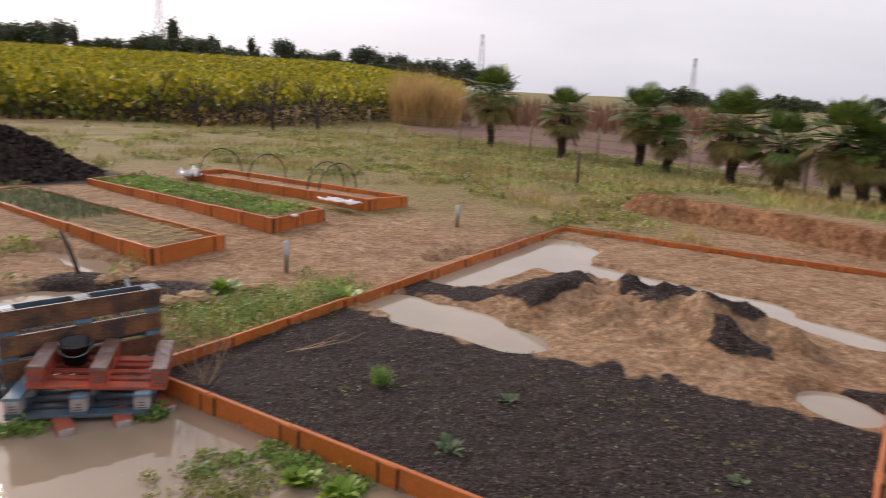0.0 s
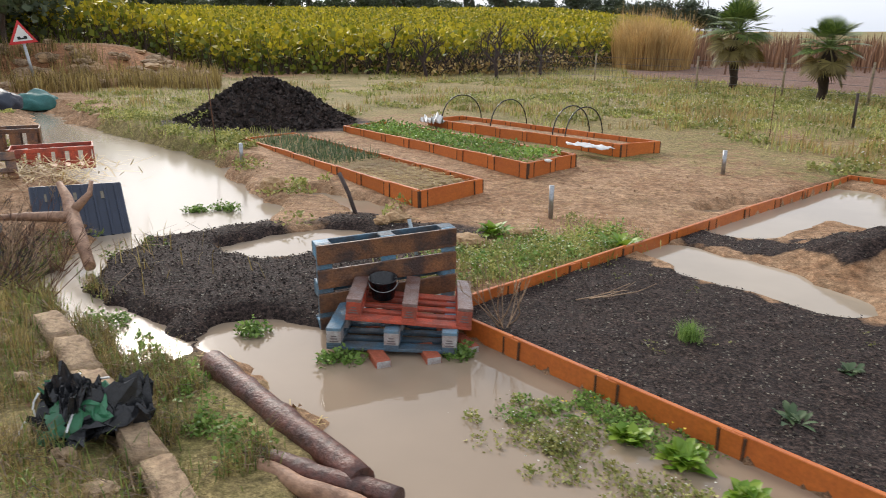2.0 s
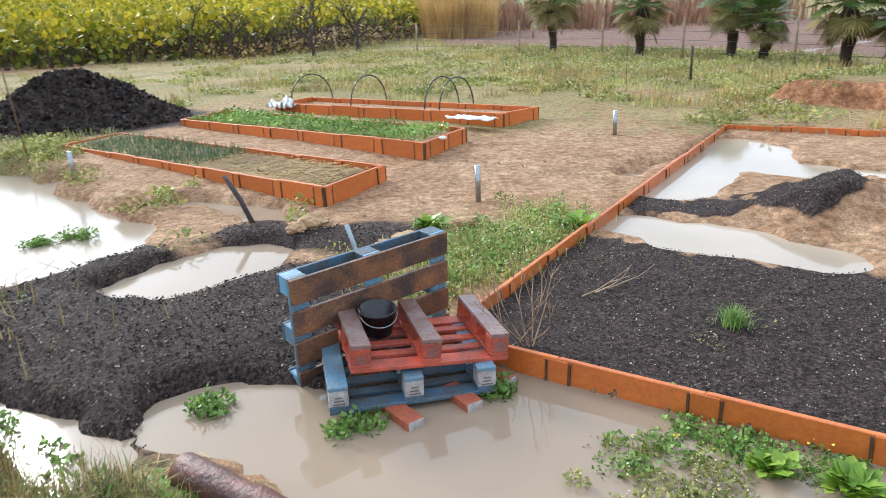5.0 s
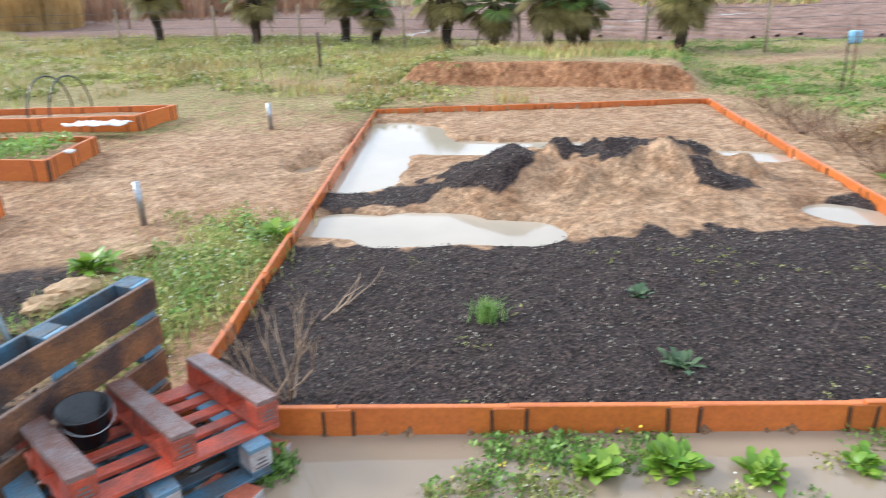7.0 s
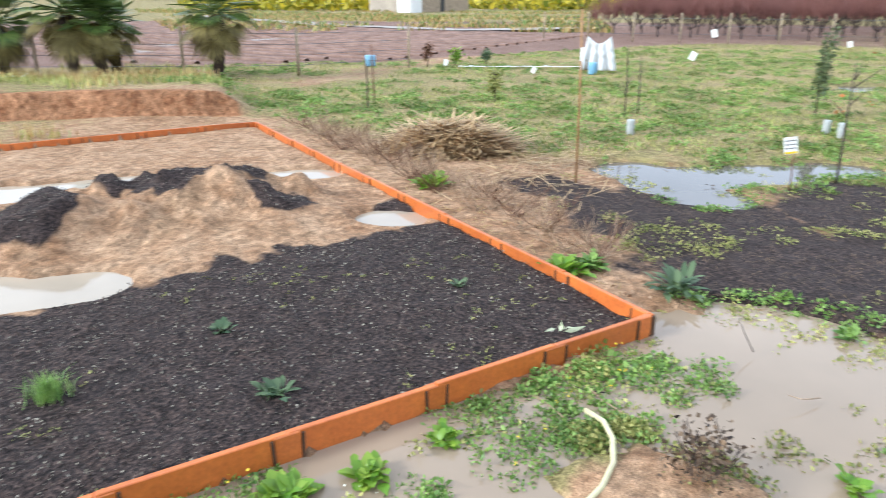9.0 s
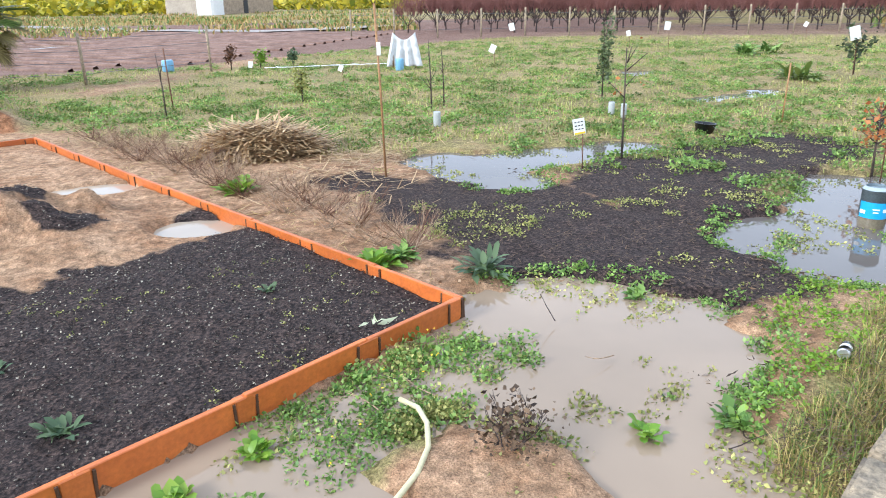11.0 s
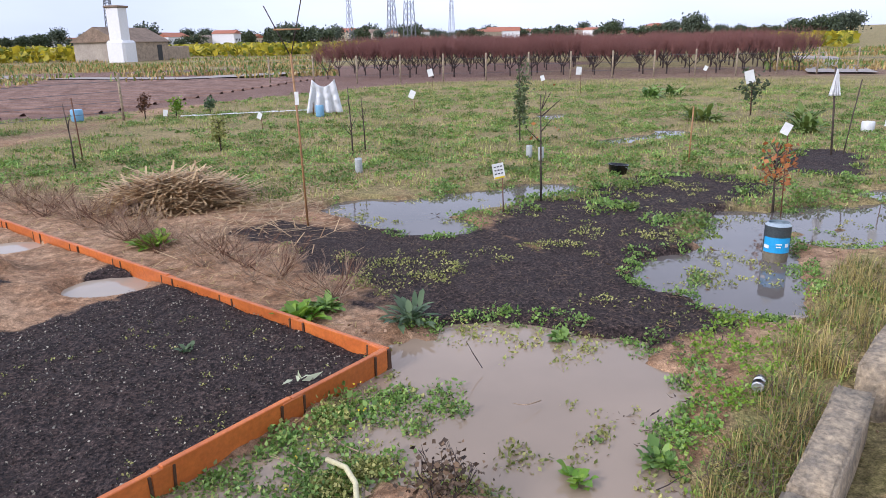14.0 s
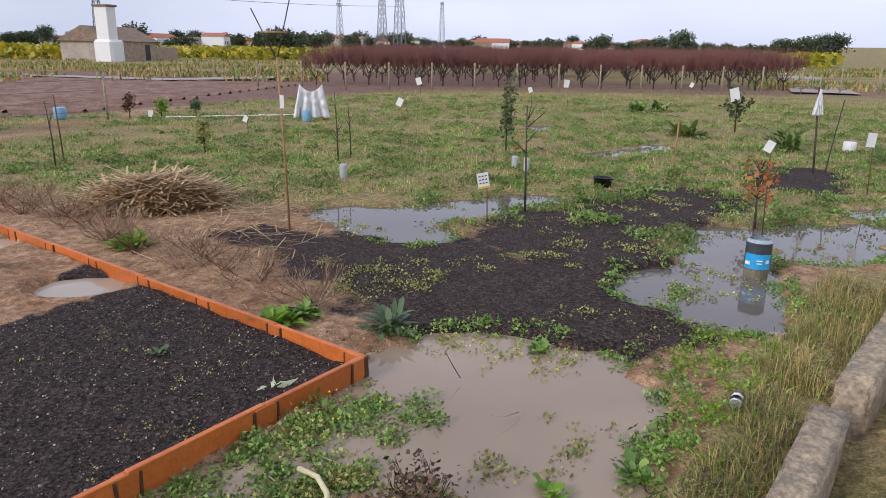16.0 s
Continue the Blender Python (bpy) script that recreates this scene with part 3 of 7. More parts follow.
def height(x, y):
    x, y = np.asarray(x, float), np.asarray(y, float)
    n1, n2 = vnoise(x, y, 2.2), vnoise(x + 40, y, 0.5)
    z = 0.055 + 0.035 * n1 + 0.02 * n2
    z = z + 0.12 * smooth(y, 7, 12) * smooth(-(x - 14), 0, 8) + 0.12 * smooth(y - 0.6 * x, 10, 22)
    comp = np.full(np.shape(x), -1e9)
    for x0, y0, x1, y1, r in COMPOST_AT[:4]:
        comp = np.maximum(comp, r - capsule(x, y, x0, y0, x1, y1))
    z = z + 0.075 * smooth(comp + 0.15 * n2, -0.1, 0.8)
    heap = np.hypot((x + 7.85) / 2.05, (y - 14.54) / 1.35)
    z = z + 0.89 * smooth(1.05 - heap + 0.10 * vnoise(x, y, 0.8), 0, 0.95)
    # the trench cut in red earth behind the bed, with a bank at its far side
    u = (x - 5.75) * 0.63 + (y - 11.45) * -0.775
    v = (x - 5.75) * 0.775 + (y - 11.45) * 0.63
    v = v + 0.10 * n2 + 0.12 * n1
    bank = 0.36 * smooth(v, 0.0, 0.2) * smooth(2.7 - np.abs(u - 0.2) + 0.25 * n1, 0, 0.7) * smooth(7 - v, 0, 6)
    z = z + bank
    wet = wetness(x, y) + 0.21 * n2 + 0.07 * n1 + 0.09 * vnoise(x, y, 0.18, 2)
    k = smooth(wet, -0.12, 0.12)
    z = np.where(bed_sides(x, y) > -0.01, z, z + (-0.10 - z) * k)
    z = np.where(bed_sides(x, y) > 0.02, -0.12, z)
    # the bank on which the walker goes, behind the low wall
    wx, wy = WALL_B[0] - WALL_A[0], WALL_B[1] - WALL_A[1]
    back = ((y - WALL_A[1]) * wx - (x - WALL_A[0]) * wy) / math.hypot(wx, wy)
    z = z + 0.15 * smooth(back, -0.1, 0.5) * smooth(8 - np.hypot(x, y), 0, 2)
    return z + hill(x, y)


def ground_sheet():
    def axis(lo, hi, step, reach):
        fine = np.arange(lo, hi, step)
        out = [hi]
        s = step
        while out[-1] < reach:
            s = min(s * 1.09, 150)
            out.append(out[-1] + s)
        left = [lo]
        s = step
        while left[-1] > -reach:
            s = min(s * 1.09, 150)
            left.append(left[-1] - s)
        return np.array(left[:0:-1] + list(fine) + out)

    xs, ys = axis(-7.0, 9.5, 0.075, 2600), axis(-3.0, 14.5, 0.075, 2600)
    X, Y = np.meshgrid(xs, ys)
    Z = height(X, Y)
    nx, ny = len(xs), len(ys)
    i, j = np.meshgrid(np.arange(nx - 1), np.arange(ny - 1))
    a = (j * nx + i).ravel()
    faces = np.stack([a, a + 1, a + 1 + nx, a + nx], 1)
    me = raw("ground", np.stack([X, Y, Z], -1).reshape(-1, 3), faces, M_GROUND, True)
    comp = np.full(X.shape, -1e9)
    for x0, y0, x1, y1, r in COMPOST_AT:
        comp = np.maximum(comp, r - capsule(X, Y, x0, y0, x1, y1))
    heap = 1.05 - np.hypot((X + 7.85) / 2.2, (Y - 14.54) / 1.49)
    comp = smooth(np.maximum(comp + 0.34 * vnoise(X, Y, 0.7) + 0.22 * vnoise(X, Y + 9, 0.25), heap * 1.5), -0.55, 0.40)
    t, c = turf_mask(X, Y), clay_mask(X, Y)
    u, v = (X - 5.75) * 0.63 + (Y - 11.45) * -0.775, (X - 5.75) * 0.775 + (Y - 11.45) * 0.63
    red = smooth(2.75 - np.abs(u - 0.2) + 0.3 * vnoise(X, Y, 0.5), 0, 0.5) * smooth(v, -0.2, 0.0) * smooth(0.5 - v + 0.15 * vnoise(X + 4, Y, 0.4), 0, 0.3)
    cut = terrace(X, Y)
    red = np.maximum(red, smooth(cut + 0.3 * vnoise(X, Y, 1.2), 0.1, 0.6) * smooth(36.5 - np.hypot(X + 0.5, Y), 0, 1.0))
    t = t * (1 - smooth(cut, 0.1, 0.5) * smooth(37 - np.hypot(X + 0.5, Y), 0, 1.0))
    for nm, val in (("turf", t), ("clay", c), ("compost", comp), ("redcut", red)):
        at = me.attributes.new(nm, "FLOAT", "POINT")
        at.data.foreach_set("value", val.ravel().astype(np.float32))
    return tagged(part("ground", me), "muddy sandy earth with weeds, compost patches and puddle hollows", "ground", kind="structure")


def clay_mask(x, y):
    """The ploughed field past the palms."""
    a = (x - 3.0) * (11.5 - 30.0) - (y - 30.0) * (16.5 - 3.0)
    b = (x - 16.5) * (3.5 - 11.5) - (y - 11.5) * (30.0 - 16.5)
    d = np.minimum(-a / 22.9, -b / 15.7) - 1.2
    far = np.hypot(x, y)
    return smooth(d, -0.8, 0.8) * smooth(62 - far, 0, 8) * smooth(x + 2, 0, 4) + 0.6 * smooth(x, 29, 32) * smooth(50 - far, 0, 6) * smooth(9 - y, 0, 3)


def turf_mask(x, y):
    n = vnoise(x, y, 2.6) + 0.5 * vnoise(x + 9, y, 0.7)
    right = smooth(x - 0.25 * (y - 3), 4.2, 7.5) * smooth(13.5 - y - 0.1 * x, 0, 3)
    back = 0.72 * smooth(y, 8.6, 13) * smooth(0.9 * (x + 8), 0, 8) + 0.75 * smooth(y - 0.4 * x, 14, 20)
    left = 0.8 * smooth(-x - 5.5, 0, 2.5)
    patch = np.exp(-(((x + 1.2) / 1.1) ** 2 + ((y - 6.9) / 0.9) ** 2))
    front = smooth(0.4 - capsule(x, y, -1.3, 4.2, 1.8, 2.1), -0.15, 0.2)
    strip = smooth(0.9 - capsule(x, y, *WALL_A, *WALL_B), -0.2, 0.5)
    low = smooth(np.hypot(x, y), 28, 45)
    u, v = (x - 5.75) * 0.63 + (y - 11.45) * -0.775, (x - 5.75) * 0.775 + (y - 11.45) * 0.63
    brow = 0.85 * smooth(v, 0.55, 1.3) * smooth(4.2 - np.abs(u - 0.2), 0, 1.2) * smooth(6 - v, 0, 2)
    bare = smooth(1.8 - capsule(x, y, -14, 15.2, -27, 27) + 0.8 * n, -0.5, 0.8) + smooth(4.5 - np.hypot((x + 22) * 0.7, y - 33) + 1.5 * n, -1, 1)
    return np.clip(np.maximum.reduce([right, back, left, patch, front, 0.9 * strip, low, brow]) * (1 + 0.35 * n) + 0.12 * n, 0, 1) * (1 - np.clip(bare, 0, 1))


ground = ground_sheet()

# ---- water ----
def water_sheet(name, x0, y0, x1, y1, z, label, mat=M_WATER):
    bm = bmesh.new()
    bm.faces.new([bm.verts.new(p) for p in ((x0, y0, z), (x1, y0, z), (x1, y1, z), (x0, y1, z))])
    return tagged(part(name, bm, mat=mat), label, "puddle", kind="structure")


water_sheet("field_water", 2.75, -6, 40, 6.4, 0.0, "clear shallow rainwater over dark soil in the field", M_CLEAR)
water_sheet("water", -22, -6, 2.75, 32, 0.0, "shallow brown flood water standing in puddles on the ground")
water_sheet("far_water", 2.75, 6.4, 40, 32, 0.0, "pale wind-ruffled water lying in the far furrows", M_CHANNEL)


# ---- the beds ----
def board_run(bed, p, q, z0, z1, piece, seed):
    """Orange boards end to end along one side of a bed, with short cover pieces over the joints."""
    r = random.Random(seed)
    p, q = Vector((*p, 0)), Vector((*q, 0))
    d = (q - p).normalized()
    L = (q - p).length
    count = max(1, round(L / piece))
    step = L / count
    ang = math.atan2(d.y, d.x)
    for k in range(count):
        at = p + d * (k + 0.5) * step
        b = part("board", box((step - 0.006, 0.032, z1 - z0), bevel=0.004), bed, mat=M_ORANGE)
        b.matrix_basis = Matrix.Translation((at.x, at.y, (z0 + z1) / 2 + r.uniform(-0.006, 0.006))) @ Euler((r.uniform(-0.03, 0.03), r.uniform(-0.008, 0.008), ang + r.uniform(-0.012, 0.012))).to_matrix().to_4x4()
    for k in range(count + 1):
        at = p + d * min(max(k * step, 0.06), L - 0.06)
        w = r.choice((0.10, 0.12, 0.14))
        c = part("joint_cover", box((w, 0.046, z1 - z0 - 0.012), bevel=0.004), bed, mat=M_ORANGE)
        c.matrix_basis = Matrix.Translation((at.x, at.y, (z0 + z1) / 2)) @ Euler((0, 0, ang)).to_matrix().to_4x4()
        for s in (-1, 1):
            g = at + d * s * (w / 2 + 0.006)
            peg = part("joint_peg", box((0.014, 0.052, z1 - z0 - 0.02), bevel=0.002), bed, mat=M_PEG)
            peg.matrix_basis = Matrix.Translation((g.x, g.y, (z0 + z1) / 2 - 0.004)) @ Euler((0, r.uniform(-0.06, 0.06), ang)).to_matrix().to_4x4()


large_bed = empty("garden_bed", label="large rectangular garden bed edged with orange painted boards", category="garden bed")
for k in range(4):
    board_run(large_bed, BED[k], BED[(k + 1) % 4], -0.08, 0.14, 0.78, k)

MOUND = [(1.95, 7.25, 1.1, 0.34), (2.9, 6.75, 1.05, 0.27), (3.5, 6.3, 0.9, 0.16), (2.6, 6.3, 1.3, 0.10), (3.2, 5.7, 0.9, 0.10)]
BED_WET = [(0.1, 7.3, 1.2, 6.15, 0.30), (0.5, 6.85, 0.75, 6.7, 0.42), (0.85, 8.4, 2.5, 10.6, 0.42), (2.5, 10.3, 2.2, 9.4, 0.5), (2.4, 9.05, 4.0, 7.45, 0.40),
           (3.9, 7.3, 4.6, 6.4, 0.26), (3.42, 5.0, 3.45, 4.8, 0.24)]


def bed_soil():
    """The soil inside the large bed: black compost in front, orange earth, a double mound and pools behind."""
    nu, nv = 150, 210
    u, v = np.meshgrid(np.linspace(0.006, 0.994, nu), np.linspace(0.004, 0.996, nv))
    a, b, c, d = (np.array(p) for p in BED)
    P = (a[None, None] * ((1 - u) * (1 - v))[..., None] + b * (u * (1 - v))[..., None] + c * (u * v)[..., None] + d * ((1 - u) * v)[..., None])
    X, Y = P[..., 0], P[..., 1]
    n1, n2, n3 = vnoise(X, Y, 1.3), vnoise(X + 31, Y, 0.35), vnoise(X, Y + 77, 0.12, 2)
    Z = 0.065 + 0.022 * n1 + 0.018 * n2 + 0.01 * n3
    for mx, my, r, h in MOUND:
        g = 1 - np.hypot(X - mx, Y - my) / r + 0.18 * n2
        Z = Z + h * smooth(g, 0.0, 1.05) * (1 + 0.15 * n2)
    wet = np.full(X.shape, -1e9)
    for x0, y0, x1, y1, r in BED_WET:
        wet = np.maximum(wet, r - capsule(X, Y, x0, y0, x1, y1))
    edge = smooth(wet + 0.10 * n2 + 0.03 * n3, -0.10, 0.12)
    Z = Z - 0.14 * edge
    # the compost ends in a wavy line; dark heaps lie on the mound
    line = (X + 0.35) * 0.585 + (Y - 7.1) * 0.81
    dark = smooth(-(line) - 0.02 + 0.22 * n1 + 0.25 * n2 + 0.1 * n3, -0.2, 0.2)
    for mx, my, r in ((1.75, 7.35, 0.55), (2.85, 6.95, 0.5), (3.3, 6.45, 0.3), (0.45, 7.95, 0.38), (1.0, 7.65, 0.36), (3.1, 5.75, 0.26), (3.75, 4.95, 0.25)):
        dark = np.maximum(dark, smooth(1.5 - np.hypot(X - mx, Y - my) / r + 0.45 * n2 + 0.35 * n3, 0.1, 0.9))
    bare = smooth(1 - np.hypot((X - 2.2), (Y - 6.85)) / 0.30 + 0.5 * n2, 0, 0.5)
    dark = dark * (1 - bare)
    i, j = np.meshgrid(np.arange(nu - 1), np.arange(nv - 1))
    q = (j * nu + i).ravel()
    me = raw("bed_soil", np.stack([X, Y, Z], -1).reshape(-1, 3), np.stack([q, q + 1, q + 1 + nu, q + nu], 1), M_GROUND, True)
    for nm, val in (("compost", dark), ("turf", 0 * dark), ("clay", 0 * dark)):
        at = me.attributes.new(nm, "FLOAT", "POINT")
        at.data.foreach_set("value", val.ravel().astype(np.float32))
    tagged(part("bed_soil", me), "black compost and wet orange earth heaped inside the large bed", "soil", kind="stuff")
    # crumbs and pale chips strewn over it
    pick = rng.random(X.size) < 0.9
    pts = np.stack([X, Y, Z + 0.004], -1).reshape(-1, 3)
    for nm, mat, count, size, sel, lab in (("soil_crumbs", M_CRUMB, 16000, 0.011, dark.ravel() > 0.5, "loose crumbs of black compost"), ("pale_chips", M_CHIP, 6500, 0.011, dark.ravel() > 0.6, "pale wood chips strewn over the compost")):
        keep = np.flatnonzero(sel & (Z.ravel() > 0.03) & pick)
        at = pts[rng.choice(keep, count)] + np.c_[rng.uniform(-0.02, 0.02, (count, 2)), np.zeros(count)]
        tagged(part(nm, leaf_mesh(nm, at, size, mat, -0.1, 0.9, 0.4, 0.6)), lab, "soil", kind="stuff")
    keep = np.flatnonzero((dark.ravel() > 0.7) & (line.ravel() < -0.3) & (vnoise(X, Y, 0.8).ravel() > 0.05))
    bare_at = pts[rng.choice(keep, 90)]
    q = np.repeat(bare_at, 7, 0) + rng.normal(size=(90 * 7, 3)) * [0.018, 0.018, 0.003]
    tagged(part("bed_seedlings", leaf_mesh("bed_seedlings", q, 0.014, M_FIELDGRASS, 0.0, 1.0, 0.35)), "tiny green seedlings scattered over the compost", "seedlings", kind="stuff")
    bm = bmesh.new()
    bm.faces.new([bm.verts.new((p[0] * 0.995 + 0.013, p[1] * 0.995 + 0.035, 0.022)) for p in BED])
    tagged(part("bed_water", bm, mat=M_BEDWATER), "pale milky rainwater standing inside the large bed", "puddle", kind="structure")


bed_soil()


def raised_bed(corners, z0, z1, soil_z, seed, label):
    bed = empty("raised_bed", label=label, category="garden bed", group="narrow raised beds")
    for k in range(4):
        board_run(bed, corners[k], corners[(k + 1) % 4], z0, z1, 0.72, seed * 9 + k)
    a, b, c, d = (np.array(p) for p in corners)
    u, v = np.meshgrid(np.linspace(0.02, 0.98, 40), np.linspace(0.02, 0.98, 16))
    P = a * ((1 - u) * (1 - v))[..., None] + b * (u * (1 - v))[..., None] + c * (u * v)[..., None] + d * ((1 - u) * v)[..., None]
    Z = soil_z + 0.02 * vnoise(P[..., 0], P[..., 1], 0.5)
    i, j = np.meshgrid(np.arange(39), np.arange(15))
    q = (j * 40 + i).ravel()
    me = raw("soil", np.stack([P[..., 0], P[..., 1], Z], -1).reshape(-1, 3), np.stack([q, q + 1, q + 41, q + 40], 1), M_GROUND, True)
    part("soil", me, bed, "dark brown soil")

    def inside(n, u0=0.03, u1=0.97):
        vv, uu = rng.uniform(u0, u1, n), rng.uniform(0.05, 0.95, n)
        p = a * ((1 - uu) * (1 - vv))[:, None] + b * (uu * (1 - vv))[:, None] + c * (uu * vv)[:, None] + d * ((1 - uu) * vv)[:, None]
        return np.c_[p, np.full(n, soil_z)]

    return bed, inside


A_C = [(-2.748, 8.403), (-2.166, 9.303), (-6.49, 13.049), (-7.061, 12.141)]
B_C = [(-1.68, 10.209), (-1.08, 11.156), (-5.146, 14.695), (-5.738, 13.74)]
C_C = [(-0.411, 12.159), (0.215, 12.727), (-3.768, 15.88), (-4.348, 15.128)]
bedA, insA = raised_bed(A_C, 0.02, 0.28, 0.21, 1, "narrow raised bed of orange boards with straw mulch and onions")
bedB, insB = raised_bed(B_C, 0.08, 0.36, 0.30, 2, "narrow raised bed of orange boards full of leafy greens")
bedC, insC = raised_bed(C_C, 0.11, 0.39, 0.30, 3, "narrow raised bed of orange boards with bare dark soil")


def flat_strands(name, p, length, mat, width=0.006, lift=0.12, heading=None, fan_out=0.5):
    """Straws lying every way, or combed towards a heading."""
    n = len(p)
    az = rng.uniform(0, 2 * np.pi, n) if heading is None else heading + rng.normal(size=n) * fan_out
    d = np.stack([np.cos(az), np.sin(az), rng.uniform(-lift, lift, n)], 1) * (length * rng.uniform(0.5, 1.2, n))[:, None]
    s = np.stack([-np.sin(az), np.cos(az), 0 * az], 1) * width
    v = np.stack([p - d / 2 - s, p - d / 2 + s, p + d / 2 + s, p + d / 2 - s], 1).reshape(-1, 3)
    return raw(name, v, np.arange(4 * n).reshape(n, 4), mat)


tagged(part("straw_mulch", flat_strands("straw_mulch", insA(5000) + np.c_[np.zeros((5000, 2)), rng.uniform(0.0, 0.05, 5000)], 0.14, M_DRYGRASS)), "pale straw mulch spread over the bed", "straw", kind="stuff")
tagged(part("onion_rows", blade_mesh("onion_rows", insA(1700, 0.42, 0.95), 0.15, M_ONION, 0.007, 0.8)), "grey-green onion leaves growing in the bed", "plants", kind="stuff")
pB = insB(4200)
tagged(part("bed_greens", leaf_mesh("bed_greens", pB + np.c_[np.zeros((4200, 2)), rng.uniform(0, 0.17, 4200) * (0.6 + 0.4 * vnoise(pB[:, 0], pB[:, 1], 0.6))], 0.055, M_WEED, -0.2, 1.2, 0.28)), "loose leafy greens filling the raised bed", "plants", kind="stuff")

# hoops over the far bed
for k, (p, q) in enumerate((((-4.062, 15.041), (-3.339, 15.75)), ((-2.873, 14.142), (-2.246, 14.848)), ((-1.59, 13.105), (-0.963, 13.765)), ((-1.353, 12.879), (-0.725, 13.585)))):
    pts = []
    for i in range(15):
        a = math.pi * i / 14
        s = 0.5 - 0.5 * math.cos(a)
        pts.append((p[0] + (q[0] - p[0]) * s, p[1] + (q[1] - p[1]) * s, 0.25 + 0.62 * math.sin(a) ** 0.8))
    tagged(part("hoop", pipe(pts, 0.012, 6), mat=M_BLACKPL), "bent black tunnel hoop stuck in the bed", "hoop", "hoops over the bed")


def cloth(name, size, at, seed, label, mat=M_WHITEBAG, turn=0.0):
    bm = bmesh.new()
    bmesh.ops.create_grid(bm, x_segments=14, y_segments=10, size=0.5)
    for v in bm.verts:
        h = noise.fractal(v.co * 4 + Vector((seed * 5.0, 0, 0)), 0.7, 2, 4)
        v.co = Vector((v.co.x * size[0] * (1 + 0.2 * h), v.co.y * size[1] * (1 + 0.3 * h), abs(h) * size[2] * 0.5))
    for f in bm.faces:
        f.smooth = True
    ob = part(name, bm, mat=mat)
    so = ob.modifiers.new("thick", "SOLIDIFY")
    so.thickness = 0.006
    ob.matrix_basis = pose(*at, 0, 0, turn)
    return tagged(ob, label, "plastic sheet")


cloth("plastic_sheet", (0.55, 0.35, 0.45), (-4.207, 14.853, 0.34), 1, "crumpled white plastic sheet on the edge of the bed", turn=-40)
cloth("plastic_sheet", (0.75, 0.3, 0.12), (-0.881, 12.057, 0.35), 2, "flat white plastic sheet lying over the boards", turn=-40)
tagged(part("stone", rough_blob((0.055, 0.04, 0.025), (-1.42, 10.5, 0.35), 3), mat=M_CARD), "small white stone in the raised bed", "stone")


# ---- the pallets ----
def pallet(name, L, W, H, m, mats, label, blocks=True):
    """A block pallet: deck on top (z up), three bottom runners along W."""
    deck, runner, block = mats
    th, bw = 0.022, 0.1
    pal = empty(name, label=label, category="pallet", group="wooden pallets")
    n = 5
    for k in range(n):
        y = -W / 2 + bw / 2 + k * (W - bw) / (n - 1)
        part("deck_board", box((L, bw * (1.0 if k in (0, n - 1) else 0.6), th), (0, y, H - th / 2), 0.003), pal, mat=deck)
    for k in range(3):
        x = (k - 1) * (L - bw) / 2
        part("cross_board", box((bw, W, th), (x, 0, H - 1.5 * th), 0.003), pal, mat=deck)
        part("runner", box((bw, W, th), (x, 0, th / 2), 0.003), pal, mat=runner)
        for j in range(3):
            y = (j - 1) * (W - bw) / 2
            bl = part("block", box((bw * 0.97, bw * 0.99, H - 3 * th), (x, y, (H - th) / 2), 0.004), pal, mat=block)
            if j != 1:
                s = -1 if j == 0 else 1
                for r in range(3):
                    part("stamp_bar", box((bw * (0.6 - 0.12 * r), 0.003, 0.007), (x, y + s * bw * 0.5, H * 0.62 - 0.018 * r), 0), bl, mat=M_STAMP)
    pal.matrix_basis = m
    return pal


def frame_at(origin, xdir, ydir):
    x = Vector(xdir).normalized()
    z = x.cross(Vector(ydir)).normalized()
    y = z.cross(x)
    m = Matrix((x, y, z)).transposed().to_4x4()
    m.translation = Vector(origin)
    return m


# upside down, runners up; the blue one below, the red one on it
pallet("pallet", 0.86, 0.6, 0.15, Matrix.Translation((-1.93, 4.79, 0.185)) @ Euler((radians(180), radians(1), radians(10))).to_matrix().to_4x4(), (M_BLUEPAL, M_BLUEBRIGHT, M_BLOCKEND), "blue painted wooden pallet lying upside down on bricks")
pallet("pallet", 0.83, 0.6, 0.15, Matrix.Translation((-1.84, 4.865, 0.345)) @ Euler((radians(179), radians(5), radians(13))).to_matrix().to_4x4(), (M_REDPAL, M_REDPAL_TOP, M_REDPAL), "red painted wooden pallet lying upside down on another")
stand = empty("pallet", label="blue and brown wooden pallet standing on its long edge", category="pallet", group="wooden pallets")
SL, SW, SH = 1.06, 0.70, 0.15
for k in range(4):
    y = -SW / 2 + 0.075 + k * (SW - 0.15) / 3
    part("deck_board", box((SL, 0.142, 0.022), (0, y, SH - 0.011), 0.003), stand, mat=M_BROWNPAL)
for k in (0, 1, 2):
    y = -SW / 2 + 0.06 + k * (SW - 0.12) / 2
    part("back_board", box((SL, 0.11, 0.02), (0, y, 0.01), 0.003), stand, mat=M_BLUEPAL)
for k in range(3):
    x = (k - 1) * (SL - 0.11) / 2
    part("cross_board", box((0.11, SW - 0.004, 0.022), (x, 0, SH - 0.034), 0.003), stand, mat=M_BLUEBRIGHT)
    for j in range(3):
        part("block", box((0.108, 0.108, SH - 0.066), (x, (j - 1) * (SW - 0.112) / 2, SH / 2 - 0.012), 0.004), stand, mat=M_BLUEBRIGHT if k == 0 else M_BLUEPAL)
stand.matrix_basis = frame_at((-2.16, 5.22, 0.31), (0.80, 0.60, 0.02), (0.03, -0.05, 1.0))
